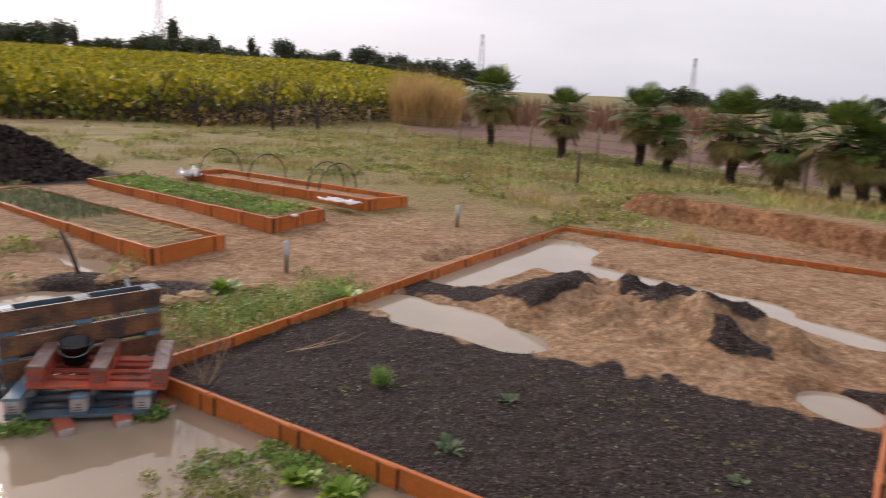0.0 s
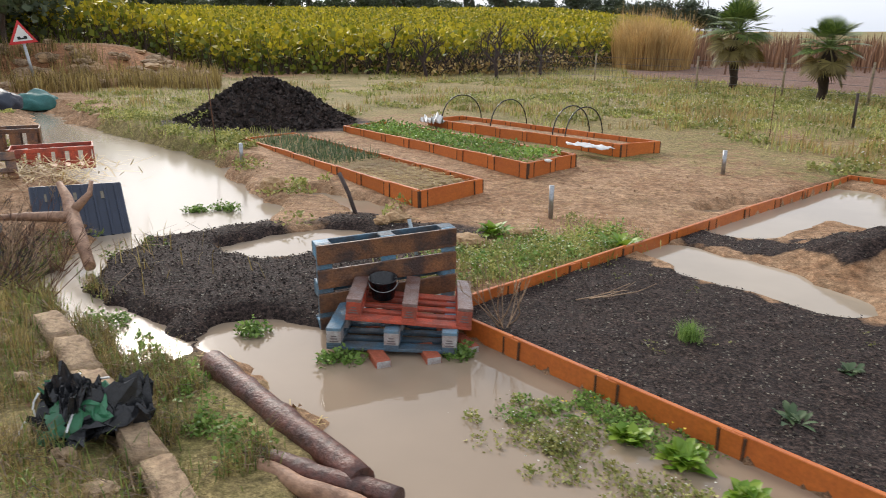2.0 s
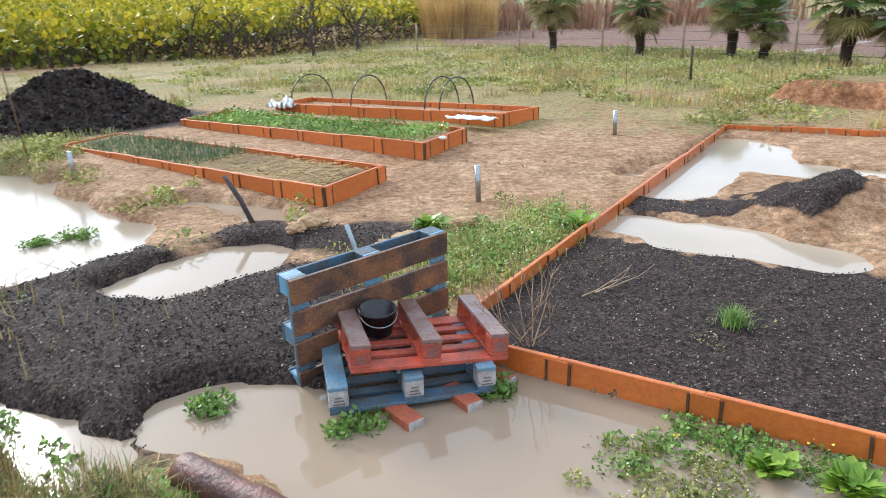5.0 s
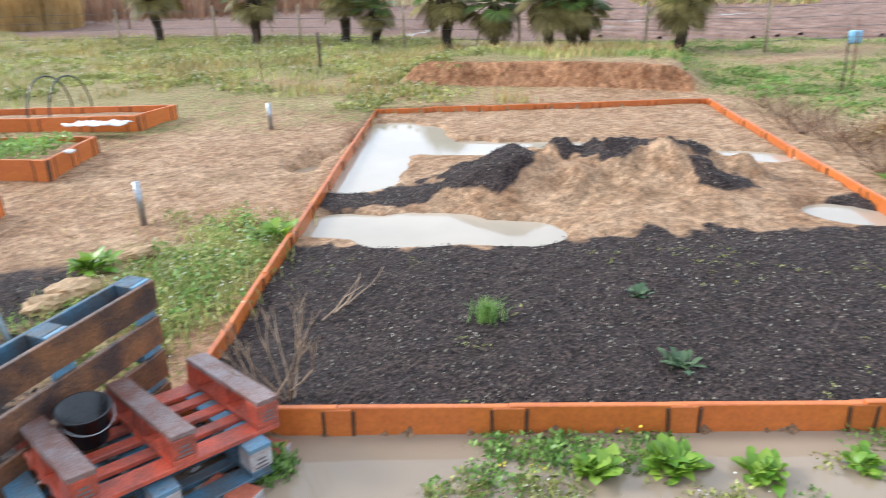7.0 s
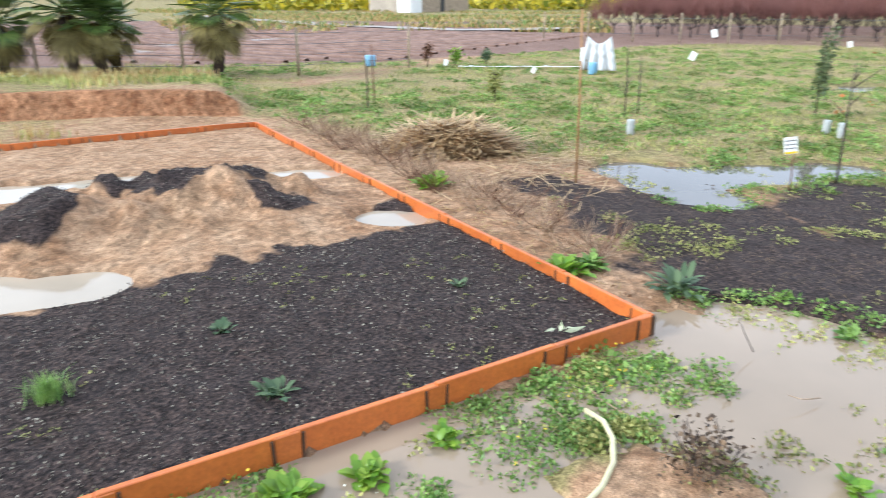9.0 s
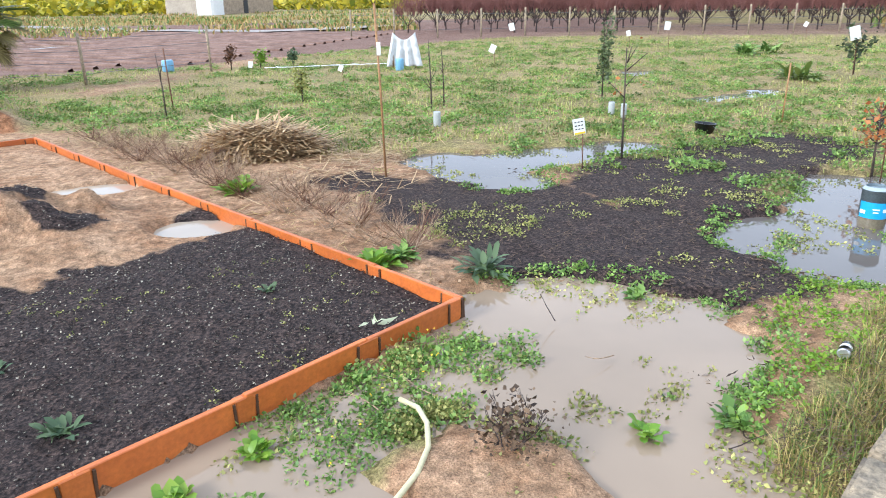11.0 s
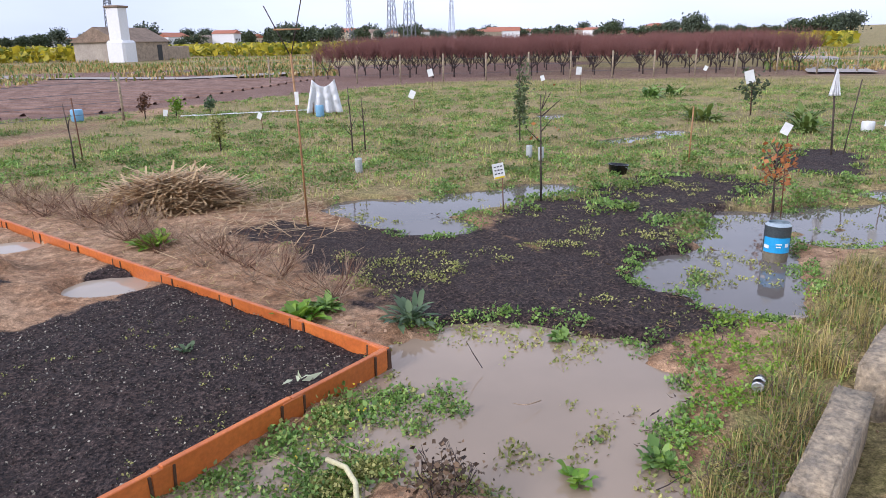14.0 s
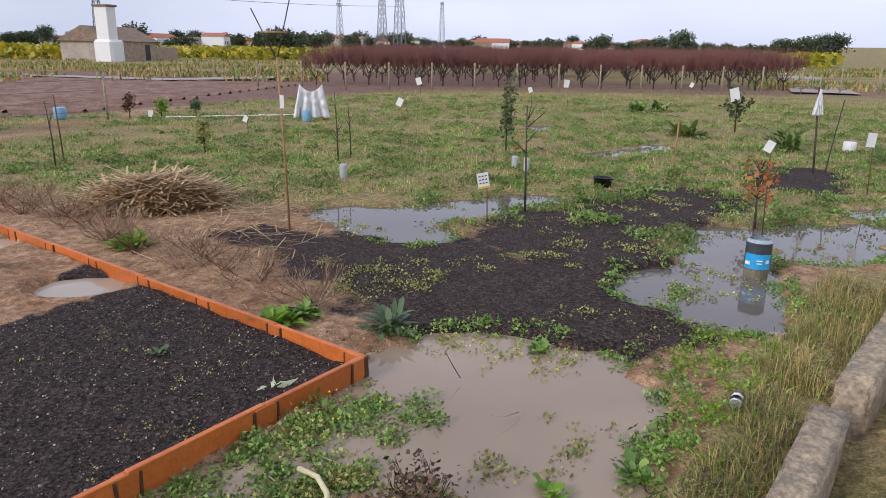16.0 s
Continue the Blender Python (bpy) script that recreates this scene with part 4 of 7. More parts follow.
for k, (x, y, a) in enumerate(((-1.947, 4.426, 55), (-1.64, 4.561, 60), (-1.447, 4.769, 50), (-2.183, 4.911, 40), (-1.675, 5.014, 60))):
    br = part("brick", box((0.24, 0.10, 0.085), (0, 0, 0), 0.006), mat=M_BRICKRED)
    br.matrix_basis = pose(x, y, 0.005, 0, 0, -a)
    part("brick_end", box((0.003, 0.09, 0.075), (0.121, 0, 0), 0), br, "pale brick end", mat=M_BLOCKEND)
    tagged(br, "red brick with a pale end under the pallets", "brick", "bricks under the pallets")


def bucket(at, r, h, tilt, label):
    ob = empty("bucket", label=label, category="bucket")
    bm = bmesh.new()
    prof = [(0, 0), (r * 0.8, 0), (r, h), (r * 1.04, h), (r * 1.04, h + 0.008), (r * 0.96, h + 0.008), (r * 0.77, 0.008), (0, 0.008)]
    rings = [[bm.verts.new((p[0] * math.cos(a), p[0] * math.sin(a), p[1])) for a in (2 * math.pi * k / 24 for k in range(24))] for p in prof[1:-1]]
    for s, t in zip(rings, rings[1:]):
        for k in range(24):
            bm.faces.new((s[k], s[(k + 1) % 24], t[(k + 1) % 24], t[k])).smooth = True
    bm.faces.new(rings[0][::-1])
    bm.faces.new(rings[-1])
    part("body", bm, ob, mat=M_BLACKPL)
    part("handle", pipe([(r * 1.02 * math.cos(a), -0.02 - r * 0.9 * math.sin(a), h * 0.9 - 0.4 * r * math.sin(a)) for a in (math.pi * k / 10 for k in range(11))], 0.003, 5), ob, "wire handle", mat=M_STEEL)
    ob.matrix_basis = pose(*at, tilt, 0, 20)
    return ob


bucket((-2.068, 4.922, 0.255), 0.10, 0.14, 8, "black plastic bucket standing on the red pallet")


# ---- palms ----
def fan(segs_at, direction, size, blades, droop):
    """One fan leaf: narrow blades out of the end of a stalk, as quads."""
    d = Vector(direction).normalized()
    side = d.cross(Vector((0, 0, 1)))
    side = side.normalized() if side.length > 0.1 else Vector((1, 0, 0))
    up = side.cross(d)
    out = []
    for k in range(blades):
        a = radians(-105 + 210 * k / (blades - 1))
        v = (d * math.cos(a) + side * math.sin(a) + up * 0.15).normalized()
        L = size * (0.8 + 0.2 * math.cos(a))
        base = Vector(segs_at)
        mid = base + v * L * 0.6
        tip = base + v * L - Vector((0, 0, droop * L))
        w = v.cross(up).normalized() * size * 0.045
        out.append((base, mid + w, tip, mid - w))
    return out


def palm(at, H, crown, turn, seed, label):
    r = random.Random(seed)
    p = empty("palm_tree", label=label, category="palm tree", group="row of fan palms")
    trunk_h = H * 0.52
    pts = [(0.04 * math.sin(k), 0.03 * math.cos(k * 1.3), trunk_h * k / 8 - 0.1) for k in range(9)]
    part("trunk", pipe(pts, [0.15, 0.14, 0.14, 0.15, 0.16, 0.19, 0.22, 0.22, 0.12], 10), p, "dark fibrous trunk", mat=M_PALMTRUNK)
    top = Vector((0, 0, trunk_h))
    for name, mat, count, elo, ehi in (("fronds", M_PALM, 34, -15, 80), ("dry_fronds", M_PALMDRY, 16, -70, -20)):
        quads, stalks = [], []
        for k in range(count):
            az = 2.399 * k + r.uniform(-0.3, 0.3)
            el = radians(elo + (ehi - elo) * (k + r.random()) / count)
            d = Vector((math.cos(az) * math.cos(el), math.sin(az) * math.cos(el), math.sin(el)))
            ln = crown * r.uniform(0.42, 0.6)
            end = top + d * ln - Vector((0, 0, 0.1 * ln))
            stalks.append((tuple(top + d * 0.08), tuple(end), 0.016, 0.010))
            fd = (d - Vector((0, 0, 0.35))).normalized()
            quads += fan(end, fd, crown * r.uniform(0.36, 0.5), 20, r.uniform(0.05, 0.22))
        v = np.array([tuple(c) for q in quads for c in q])
        sv, sf = tube_arrays(stalks, 4)
        f = np.arange(len(v)).reshape(-1, 4)
        part(name, raw(name, np.concatenate([v, sv]), np.concatenate([f, sf + len(v)]), mat), p)
    p.matrix_basis = pose(*at, r.uniform(-3, 3), r.uniform(-3, 3), turn)
    return p


PALMS = [(3.5, 28.0, 3.9, 1.45), (5.4, 23.9, 3.0, 1.15), (7.5, 22.0, 3.2, 1.2), (8.1, 21.2, 2.2, 0.9), (9.0, 18.8, 3.1, 1.25), (9.75, 17.7, 2.4, 1.1), (10.2, 16.1, 2.9, 1.2),
         (10.6, 15.7, 2.5, 1.0), (11.5, 16.2, 2.3, 0.9), (12.1, 13.6, 2.9, 1.2)]
for k, (x, y, h, c) in enumerate(PALMS):
    palm((x, y, float(height(x, y)) - 0.03), h, c, k * 47, k, "fan palm with a dark fibrous trunk and drooping green fronds")


# ---- woods, vines, orchard ----
def grow(start, direction, length, radius, depth, r, segs, spread=0.6, up=0.15, split=(2, 3), shrink=0.72):
    """Limbs that fork, as tapered stretches; returns the tips."""
    d = Vector(direction).normalized()
    p = Vector(start)
    for k in range(2):
        q = p + d * length * 0.5
        segs.append((tuple(p), tuple(q), radius * (1 - 0.15 * k), radius * (0.85 - 0.15 * k)))
        p = q
        d = (d + Vector((r.uniform(-0.2, 0.2), r.uniform(-0.2, 0.2), up * 0.5))).normalized()
    if depth == 0:
        return [p]
    tips = []
    for _ in range(r.randint(*split)):
        nd = (d + Vector((r.uniform(-1, 1), r.uniform(-1, 1), r.uniform(-0.4, 0.6))) * spread + Vector((0, 0, up))).normalized()
        tips += grow(p, nd, length * shrink * r.uniform(0.8, 1.15), radius * 0.62, depth - 1, r, segs, spread, up, split, shrink)
    return tips


def tree(name, H, W, seed, mat, leaf=0.22, count=1800, conical=False, label="", group=""):
    r = random.Random(seed)
    t = empty(name, label=label, category="tree", group=group)
    segs = []
    tips = grow((0, 0, -0.3), (0, 0, 1), H * 0.42, H * 0.035, 3, r, segs, 0.75, 0.2, (3, 4), 0.62)
    part("trunk", tubes("trunk", segs, M_BARK, 5), t)
    tips = np.array([tuple(p) for p in tips])
    lo, hi = tips.min(0), tips.max(0)
    tips = (tips - [0, 0, H * 0.3]) * [W / max(hi[0] - lo[0], 0.1), W / max(hi[1] - lo[1], 0.1), (H * 0.68) / max(hi[2] - H * 0.3, 0.1)] + [0, 0, H * 0.3]
    if conical:
        k = np.clip(1.1 - (tips[:, 2] / H), 0.12, 1)[:, None]
        tips[:, :2] *= k * 1.3
    p = tips[rng.integers(0, len(tips), count)] + rng.normal(size=(count, 3)) * [W * 0.11, W * 0.11, H * 0.07]
    p[:, 2] -= rng.random(count) ** 2 * H * 0.38
    part("crown", leaf_mesh("crown", p, leaf, mat, -0.6, 1.3, 0.45), t)
    return t


# pine and cypress crowns wear the green lightened for haze
variants = [tree("tree", 6.5, 4.2, 1, M_HAZYPINE, 0.42, 1500, label="pine on the far rise, its green paled to paint haze", group="far trees"),
            tree("tree", 5.5, 5.2, 2, M_DARKLEAF, 0.45, 1500, label="dark round-crowned tree on the far rise", group="far trees"),
            tree("tree", 8.0, 2.6, 3, M_HAZYPINE, 0.4, 1200, True, label="tall narrow cypress on the far rise, its green paled to paint haze", group="far trees")]


def far_place(az, r):
    """A place at a heading (degrees to the left of +y) and distance."""
    x, y = -math.sin(radians(az)) * r - 0.5, math.cos(radians(az)) * r
    return x, y, float(height(x, y))


rt = random.Random(5)
first = {0: True, 1: True, 2: True}


def plant_far(k, place, scale):
    ob = variants[k]
    m = Matrix.Translation(place) @ Euler((0, 0, rt.uniform(0, 6))).to_matrix().to_4x4() @ Matrix.Scale(scale, 4)
    if first[k]:
        first[k] = False
        ob.matrix_basis = m
    else:
        c = copy_thing(ob, m)
        c.matrix_basis = m


for k in range(105):
    az = -8 + 64 * (k + rt.uniform(-0.5, 0.5)) / 105
    plant_far(rt.choice((0, 0, 0, 1, 1, 2)), far_place(az, rt.uniform(132, 160)), rt.uniform(0.6, 1.0) * (1.0 if az > 14 else 0.9))
for k in range(185):
    az = -118 + 100 * (k + rt.uniform(-0.4, 0.4)) / 185
    q = rt.uniform(0.7, 1.7)
    p = far_place(az, rt.uniform(230, 450))
    plant_far(rt.choice((0, 1, 1)), (p[0], p[1], p[2] - 1.6 * q), q)


def vine_field():
    """The slope of yellow-green fruit bushes in rows."""
    rows = []
    for az in np.arange(-4, 62, 0.62):
        for d in np.arange(0, 92, 1.9):
            front = np.interp(az, [-4, 5, 14, 35, 62], [60, 41, 37, 38.5, 40])
            rows.append((az + rng.uniform(-0.2, 0.2), front + d * 1.0 + rng.uniform(-0.4, 0.4)))
    rows = np.array(rows)
    x, y = -np.sin(np.radians(rows[:, 0])) * rows[:, 1] - 0.5, np.cos(np.radians(rows[:, 0])) * rows[:, 1]
    keep = rng.random(len(x)) < np.clip(0.25 + rows[:, 1] / 100, 0, 1)
    x, y, r = x[keep], y[keep], rows[keep, 1]
    z = height(x, y)
    # the second layer paints the shade under the bushes as darker leaves
    for nm, mat, per, lo, hi, lab in (("fruit_bushes", M_VINE, 34, 0.9, 2.25, "rows of yellow-green fruit bushes covering the slope"), ("bush_undergrowth", M_VINESHADE, 20, 0.0, 1.3, "lower leaves of the bushes, with under-shade put into their darker green")):
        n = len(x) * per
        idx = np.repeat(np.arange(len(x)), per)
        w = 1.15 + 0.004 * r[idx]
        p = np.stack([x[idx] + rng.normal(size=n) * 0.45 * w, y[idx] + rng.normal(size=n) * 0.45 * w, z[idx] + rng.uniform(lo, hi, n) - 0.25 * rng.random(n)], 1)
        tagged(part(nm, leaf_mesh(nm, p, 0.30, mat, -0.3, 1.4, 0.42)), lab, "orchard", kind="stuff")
    stems = [((a, b, c - 0.1), (a + rng.uniform(-0.5, 0.5), b + rng.uniform(-0.5, 0.5), c + rng.uniform(0.8, 1.9)), 0.03, 0.012) for a, b, c in zip(x[r < 62], y[r < 62], z[r < 62]) for _ in range(5)]
    tagged(part("bush_stems", tubes("bush_stems", stems, M_BARK, 4)), "brown stems at the field's edge", "orchard", kind="stuff")


vine_field()
n = 9000
az = rng.uniform(-3, 40, n)
rr = np.interp(az, [-4, 5, 14, 35, 62], [58, 39.5, 36, 48, 51]) + rng.normal(size=n) * 1.0
x, y = -np.sin(np.radians(az)) * rr - 0.5, np.cos(np.radians(az)) * rr
hh = rng.uniform(0, 1.3, n) * (0.6 + 0.5 * vnoise(x, y, 2.5))
hedge = np.stack([x, y, height(x, y) + hh], 1)
tagged(part("hedge_dry_leaves", leaf_mesh("hedge_dry_leaves", hedge[::2], 0.2, M_DRYGRASS, -0.3, 1.3, 0.3)), "dry brown undergrowth along the field's edge", "undergrowth", kind="stuff")
tagged(part("hedge_twigs", tubes("hedge_twigs", [(tuple(p), (p[0] + rng.uniform(-0.6, 0.6), p[1], p[2] + rng.uniform(0.2, 0.9)), 0.02, 0.008) for p in hedge[1::4]], M_ORCHTRUNK, 3)), "dark tangled twigs along the field's edge", "undergrowth", kind="stuff")


def orchard_tree(seed, H):
    r = random.Random(seed)
    t = empty("orchard_tree", label="bare reddish-brown pruned fruit tree in a row", category="tree", group="bare orchard")
    segs = [((0, 0, -0.1), (0.03, 0, 0.55), 0.06, 0.045)]
    twigs = []
    for k in range(6):
        a = k * 1.05 + r.uniform(-0.2, 0.2)
        tips = grow((0.03, 0, 0.5), (math.cos(a) * 0.75, math.sin(a) * 0.75, 0.75), H * 0.34, 0.026, 1, r, segs, 0.5, 0.25, (2, 3), 0.8)
        for q in tips:
            for _ in range(18):
                e = q + Vector((r.uniform(-0.5, 0.5), r.uniform(-0.5, 0.5), r.uniform(0.1, 1.0)))
                s0 = q - Vector((0, 0, r.uniform(0, 0.5)))
                twigs.append((tuple(s0), tuple(e), 0.012, 0.005))
    part("trunk", tubes("trunk", segs, M_ORCHTRUNK, 5), t)
    part("twig_crown", tubes("twig_crown", twigs, M_ORCHBARK, 3), t)
    return t


ov = [orchard_tree(s, 2.6) for s in (1, 2, 3)]
used = set()
for i in range(15):
    for j in range(19):
        x = 36 + i * 3.3 + rt.uniform(-0.3, 0.3)
        y = 8.6 - j * (1.36 + 0.045 * i) - i * 0.25 + rt.uniform(-0.25, 0.25)
        k = rt.randrange(3)
        m = Matrix.Translation((x, y, float(height(x, y)))) @ Euler((0, 0, rt.uniform(0, 6))).to_matrix().to_4x4() @ Matrix.Scale(rt.uniform(0.68, 0.84), 4)
        if k in used:
            copy_thing(ov[k], m).matrix_basis = m
        else:
            used.add(k)
            ov[k].matrix_basis = m


# ---- scattering ----
def quad_in(x, y, quad):
    d = np.full(np.shape(x), 1e9)
    for k in range(4):
        (ax, ay), (bx, by) = quad[k], quad[(k + 1) % 4]
        d = np.minimum(d, ((bx - ax) * (y - ay) - (by - ay) * (x - ax)) / math.hypot(bx - ax, by - ay))
    return d


def on_ground(x, y, dry=True, lift=0.0):
    """Places on the sheet outside the beds, above the water if dry."""
    z = height(x, y)
    ok = (bed_sides(x, y) < -0.05)
    for q in (A_C, B_C, C_C):
        ok &= quad_in(x, y, q) < -0.05
    if dry:
        ok &= z > 0.008
    return np.stack([x, y, np.maximum(z, -0.02) + lift], 1)[ok]


def compost_at(x, y):
    d = np.full(np.shape(x), -1e9)
    for x0, y0, x1, y1, r in COMPOST_AT:
        d = np.maximum(d, r - capsule(x, y, x0, y0, x1, y1))
    return d


def polar(n, cx, cy, a0, a1, r0, r1):
    """Places thinning out with distance; headings in degrees from +x towards +y."""
    a, r = np.radians(rng.uniform(a0, a1, n)), rng.uniform(r0, r1, n)
    return cx + np.cos(a) * r, cy + np.sin(a) * r


def clumps(name, centers, leaves, radius, tall, size, mat, label, category="weeds", wide=0.33, lo=-0.2, hi=1.1):
    """Low leafy clumps, joined."""
    n = len(centers) * leaves
    idx = np.repeat(np.arange(len(centers)), leaves)
    R = radius * rng.uniform(0.5, 1.4, len(centers))[idx]
    a, r = rng.uniform(0, 2 * np.pi, n), np.sqrt(rng.random(n)) * R
    h = tall * rng.uniform(0.4, 1.3, len(centers))[idx] * (1 - (r / (R + 1e-6)) ** 2 * 0.7) * rng.random(n)
    p = centers[idx] + np.stack([np.cos(a) * r, np.sin(a) * r, h], 1)
    return tagged(part(name, leaf_mesh(name, p, size, mat, lo, hi, wide)), label, category, kind="stuff")


# the weedy field on one side
x, y = polar(90000, -1.9, 2.0, -42, 44, 3.2, 34)
keep = (turf_mask(x, y) + 0.8 * vnoise(x, y, 1.1) + 0.3 * vnoise(x + 8, y, 0.3) > 0.72) & (compost_at(x, y) + 0.25 * vnoise(x, y, 0.4) < 0.1) & (clay_mask(x, y) < 0.4)
g = on_ground(x[keep], y[keep])
dist = np.hypot(g[:, 0] + 1.9, g[:, 1] - 2)
tagged(part("field_grass", blade_mesh("field_grass", g, 0.035 + 0.0022 * dist, M_FIELDGRASS, 0.008, 0.9)), "short yellow-green grass and weeds over the wet field", "grass", kind="stuff")
x, y = polar(5200, -1.9, 2.0, -42, 44, 3.2, 30)
keep = (turf_mask(x, y) + 0.9 * vnoise(x + 5, y, 1.4) > 0.65) & (compost_at(x, y) + 0.3 * vnoise(x, y, 0.4) < 0.2) & (rng.random(len(x)) < 0.9) & (clay_mask(x, y) < 0.4)
fw = on_ground(x[keep], y[keep])
clumps("dark_field_weeds", fw[::2] + rng.normal(size=fw[::2].shape) * [0.2, 0.2, 0], 34, 0.13, 0.09, 0.04, M_GRASS, "darker green weeds scattered over the field")
clumps("field_weeds", fw, 34, 0.17, 0.07, 0.038, M_WEED, "low broad-leaved green weeds in patches over the field")
x, y = polar(2600, -1.9, 2.0, -42, 30, 2.6, 10)
keep = (compost_at(x, y) > -0.15) & (vnoise(x, y, 0.6) + 0.4 * vnoise(x, y + 4, 0.2) > 0.2)
clumps("compost_weeds", on_ground(x[keep], y[keep]), 22, 0.10, 0.04, 0.022, M_FIELDGRASS, "sparse seedlings over the dark compost patch")
# growth standing in the puddles
x, y = polar(5200, -1.9, 2.0, -40, 30, 2.5, 9.5)
keep = (wetness(x, y) > -0.05) & (vnoise(x, y, 0.35) > 0.2)
pw = on_ground(x[keep], y[keep], False)
pw[:, 2] = -0.01
clumps("puddle_weeds", pw, 11, 0.06, 0.035, 0.024, M_FIELDGRASS, "half-drowned weeds poking out of the puddles")
x, y = polar(16000, -1.9, 2.0, -42, 40, 2.6, 11)
w = wetness(x, y) + 0.21 * vnoise(x + 40, y, 0.5)
keep = (np.abs(w + 0.03) < 0.10) & (vnoise(x, y, 0.45) > -0.05) & (bed_sides(x, y) < -0.1) & (x > -2.6)
sh = on_ground(x[keep], y[keep], False)
sh[:, 2] = np.maximum(sh[:, 2], -0.01)
clumps("shore_weeds", sh, 14, 0.06, 0.05, 0.026, M_WEED, "green weeds fringing the puddles")
clumps("shore_debris", sh[::3] + rng.normal(size=sh[::3].shape) * [0.08, 0.08, 0], 6, 0.08, 0.02, 0.05, M_DARKSTRAW, "dark plant debris washed up along the puddles", "debris", 0.1, -0.1, 0.3)
x, y = polar(3600, -0.8, 0.5, 105, 150, 7.5, 22)
w = wetness(x, y)
keep = (w < -0.05) & (w > -1.1) & (vnoise(x, y, 0.9) > 0.0) & (compost_at(x, y) < -0.1)
clumps("verge_weeds", on_ground(x[keep], y[keep]), 40, 0.17, 0.14, 0.05, M_FIELDGRASS, "yellow-green tufts of weeds along the channel")
# behind the beds, up to the palms and the bushes
x, y = polar(76000, -0.5, 0.5, 48, 150, 7.0, 42)
keep = (turf_mask(x, y) + 0.75 * vnoise(x + 3, y, 1.3) > 0.58 + 0.4 * smooth(3.5 - x, 0, 4)) & (clay_mask(x, y) < 0.5) & (np.hypot((x + 7.85) / 2.05, (y - 14.54) / 1.42) > 1)
g = on_ground(x[keep], y[keep])
dist = np.hypot(g[:, 0] + 0.5, g[:, 1])
tagged(part("meadow_grass", blade_mesh("meadow_grass", g, 0.06 + 0.004 * dist, M_FIELDGRASS, 0.013, 0.8)), "thin green and yellow grass between the beds and the palms", "grass", kind="stuff")
dryg = g[(vnoise(g[:, 0], g[:, 1] + 50, 2.0) > 0.05) & (dist > 8)]
tagged(part("dry_meadow_grass", blade_mesh("dry_meadow_grass", dryg + rng.normal(size=dryg.shape) * [0.1, 0.1, 0], 0.22, M_DRYGRASS, 0.010, 0.7)), "dry straw-coloured grass among the green", "grass", kind="stuff")
x, y = polar(4200, -0.5, 0.5, 60, 140, 7.5, 32)
keep = (turf_mask(x, y) + 0.7 * vnoise(x, y + 20, 1.6) > 0.7 + 0.3 * smooth(3.5 - x, 0, 4)) & (clay_mask(x, y) < 0.4) & (np.hypot((x + 7.85) / 2.13, (y - 14.54) / 1.42) > 1)
clumps("meadow_weeds", on_ground(x[keep], y[keep]), 22, 0.22, 0.12, 0.075, M_FIELDGRASS, "pale green flowering weeds behind the beds")
fl = on_ground(*[v[keep][:700] for v in (x, y)]) + np.c_[rng.normal(size=(len(on_ground(*[v[keep][:700] for v in (x, y)])), 2)) * 0.15, np.zeros(len(on_ground(*[v[keep][:700] for v in (x, y)])))]
tagged(part("meadow_flowers", leaf_mesh("meadow_flowers", np.repeat(fl, 4, 0) + rng.normal(size=(4 * len(fl), 3)) * [0.12, 0.12, 0.02] + [0, 0, 0.12], 0.025, M_WHITEFL, -0.2, 0.4, 0.5)), "small white wild flowers", "flowers", kind="stuff")
# the channel's verges on the left
x, y = polar(26000, -0.8, 0.5, 112, 152, 5.5, 26)
keep = (vnoise(x, y, 1.0) > -0.25) & (turf_mask(x, y) > 0.3) & (compost_at(x, y) < -0.05) & (np.hypot((x + 7.85) / 2.13, (y - 14.54) / 1.42) > 1)
g = on_ground(x[keep], y[keep])
tagged(part("verge_grass", blade_mesh("verge_grass", g, 0.12, M_FIELDGRASS, 0.010, 1.0)), "olive grass on the verges of the flooded channel", "grass", kind="stuff")
# the green patch between the pallets and the bed
t = rng.random(420)
x = -1.95 + 1.5 * t + rng.normal(size=420) * 0.30
y = 5.95 + 1.6 * t + rng.normal(size=420) * 0.35
patch = on_ground(x, y)
clumps("patch_weeds_pale", patch[1::3], 30, 0.12, 0.12, 0.028, M_FIELDGRASS, "yellow-green weeds beside the bed")
clumps("patch_weeds", patch[::4], 30, 0.11, 0.12, 0.032, M_WEED, "thick patch of green weeds beside the bed")
tagged(part("patch_flowers", leaf_mesh("patch_flowers", patch + rng.normal(size=(len(patch), 3)) * [0.1, 0.1, 0.02] + [0, 0, 0.11], 0.012, M_WHITEFL, -0.2, 0.5, 0.5)), "small white flowers on the weeds", "flowers", kind="stuff")
tagged(part("patch_grass", blade_mesh("patch_grass", np.repeat(patch, 5, 0) + rng.normal(size=(5 * len(patch), 3)) * [0.12, 0.12, 0], 0.09, M_FIELDGRASS, 0.006, 0.8)), "grass among the weeds beside the bed", "grass", kind="stuff")
# weeds along the front boards, half under water
t, o = rng.random(620), 0.08 + 0.62 * rng.random(620) ** 1.3
side = np.array([BU[1], -BU[0]])
x, y = BED[0][0] + (BED[1][0] - BED[0][0]) * t + side[0] * o, BED[0][1] + (BED[1][1] - BED[0][1]) * t + side[1] * o
keep = (t > 0.22) & ((vnoise(x, y, 0.5) > 0.05) | ((t > 0.66) & (t < 0.92) & (vnoise(x, y, 0.4) > -0.25)))
front = on_ground(x[keep], y[keep], False)
clumps("front_weeds", front[::2], 80, 0.10, 0.07, 0.024, M_WEED, "low green weeds growing out of the water along the boards")
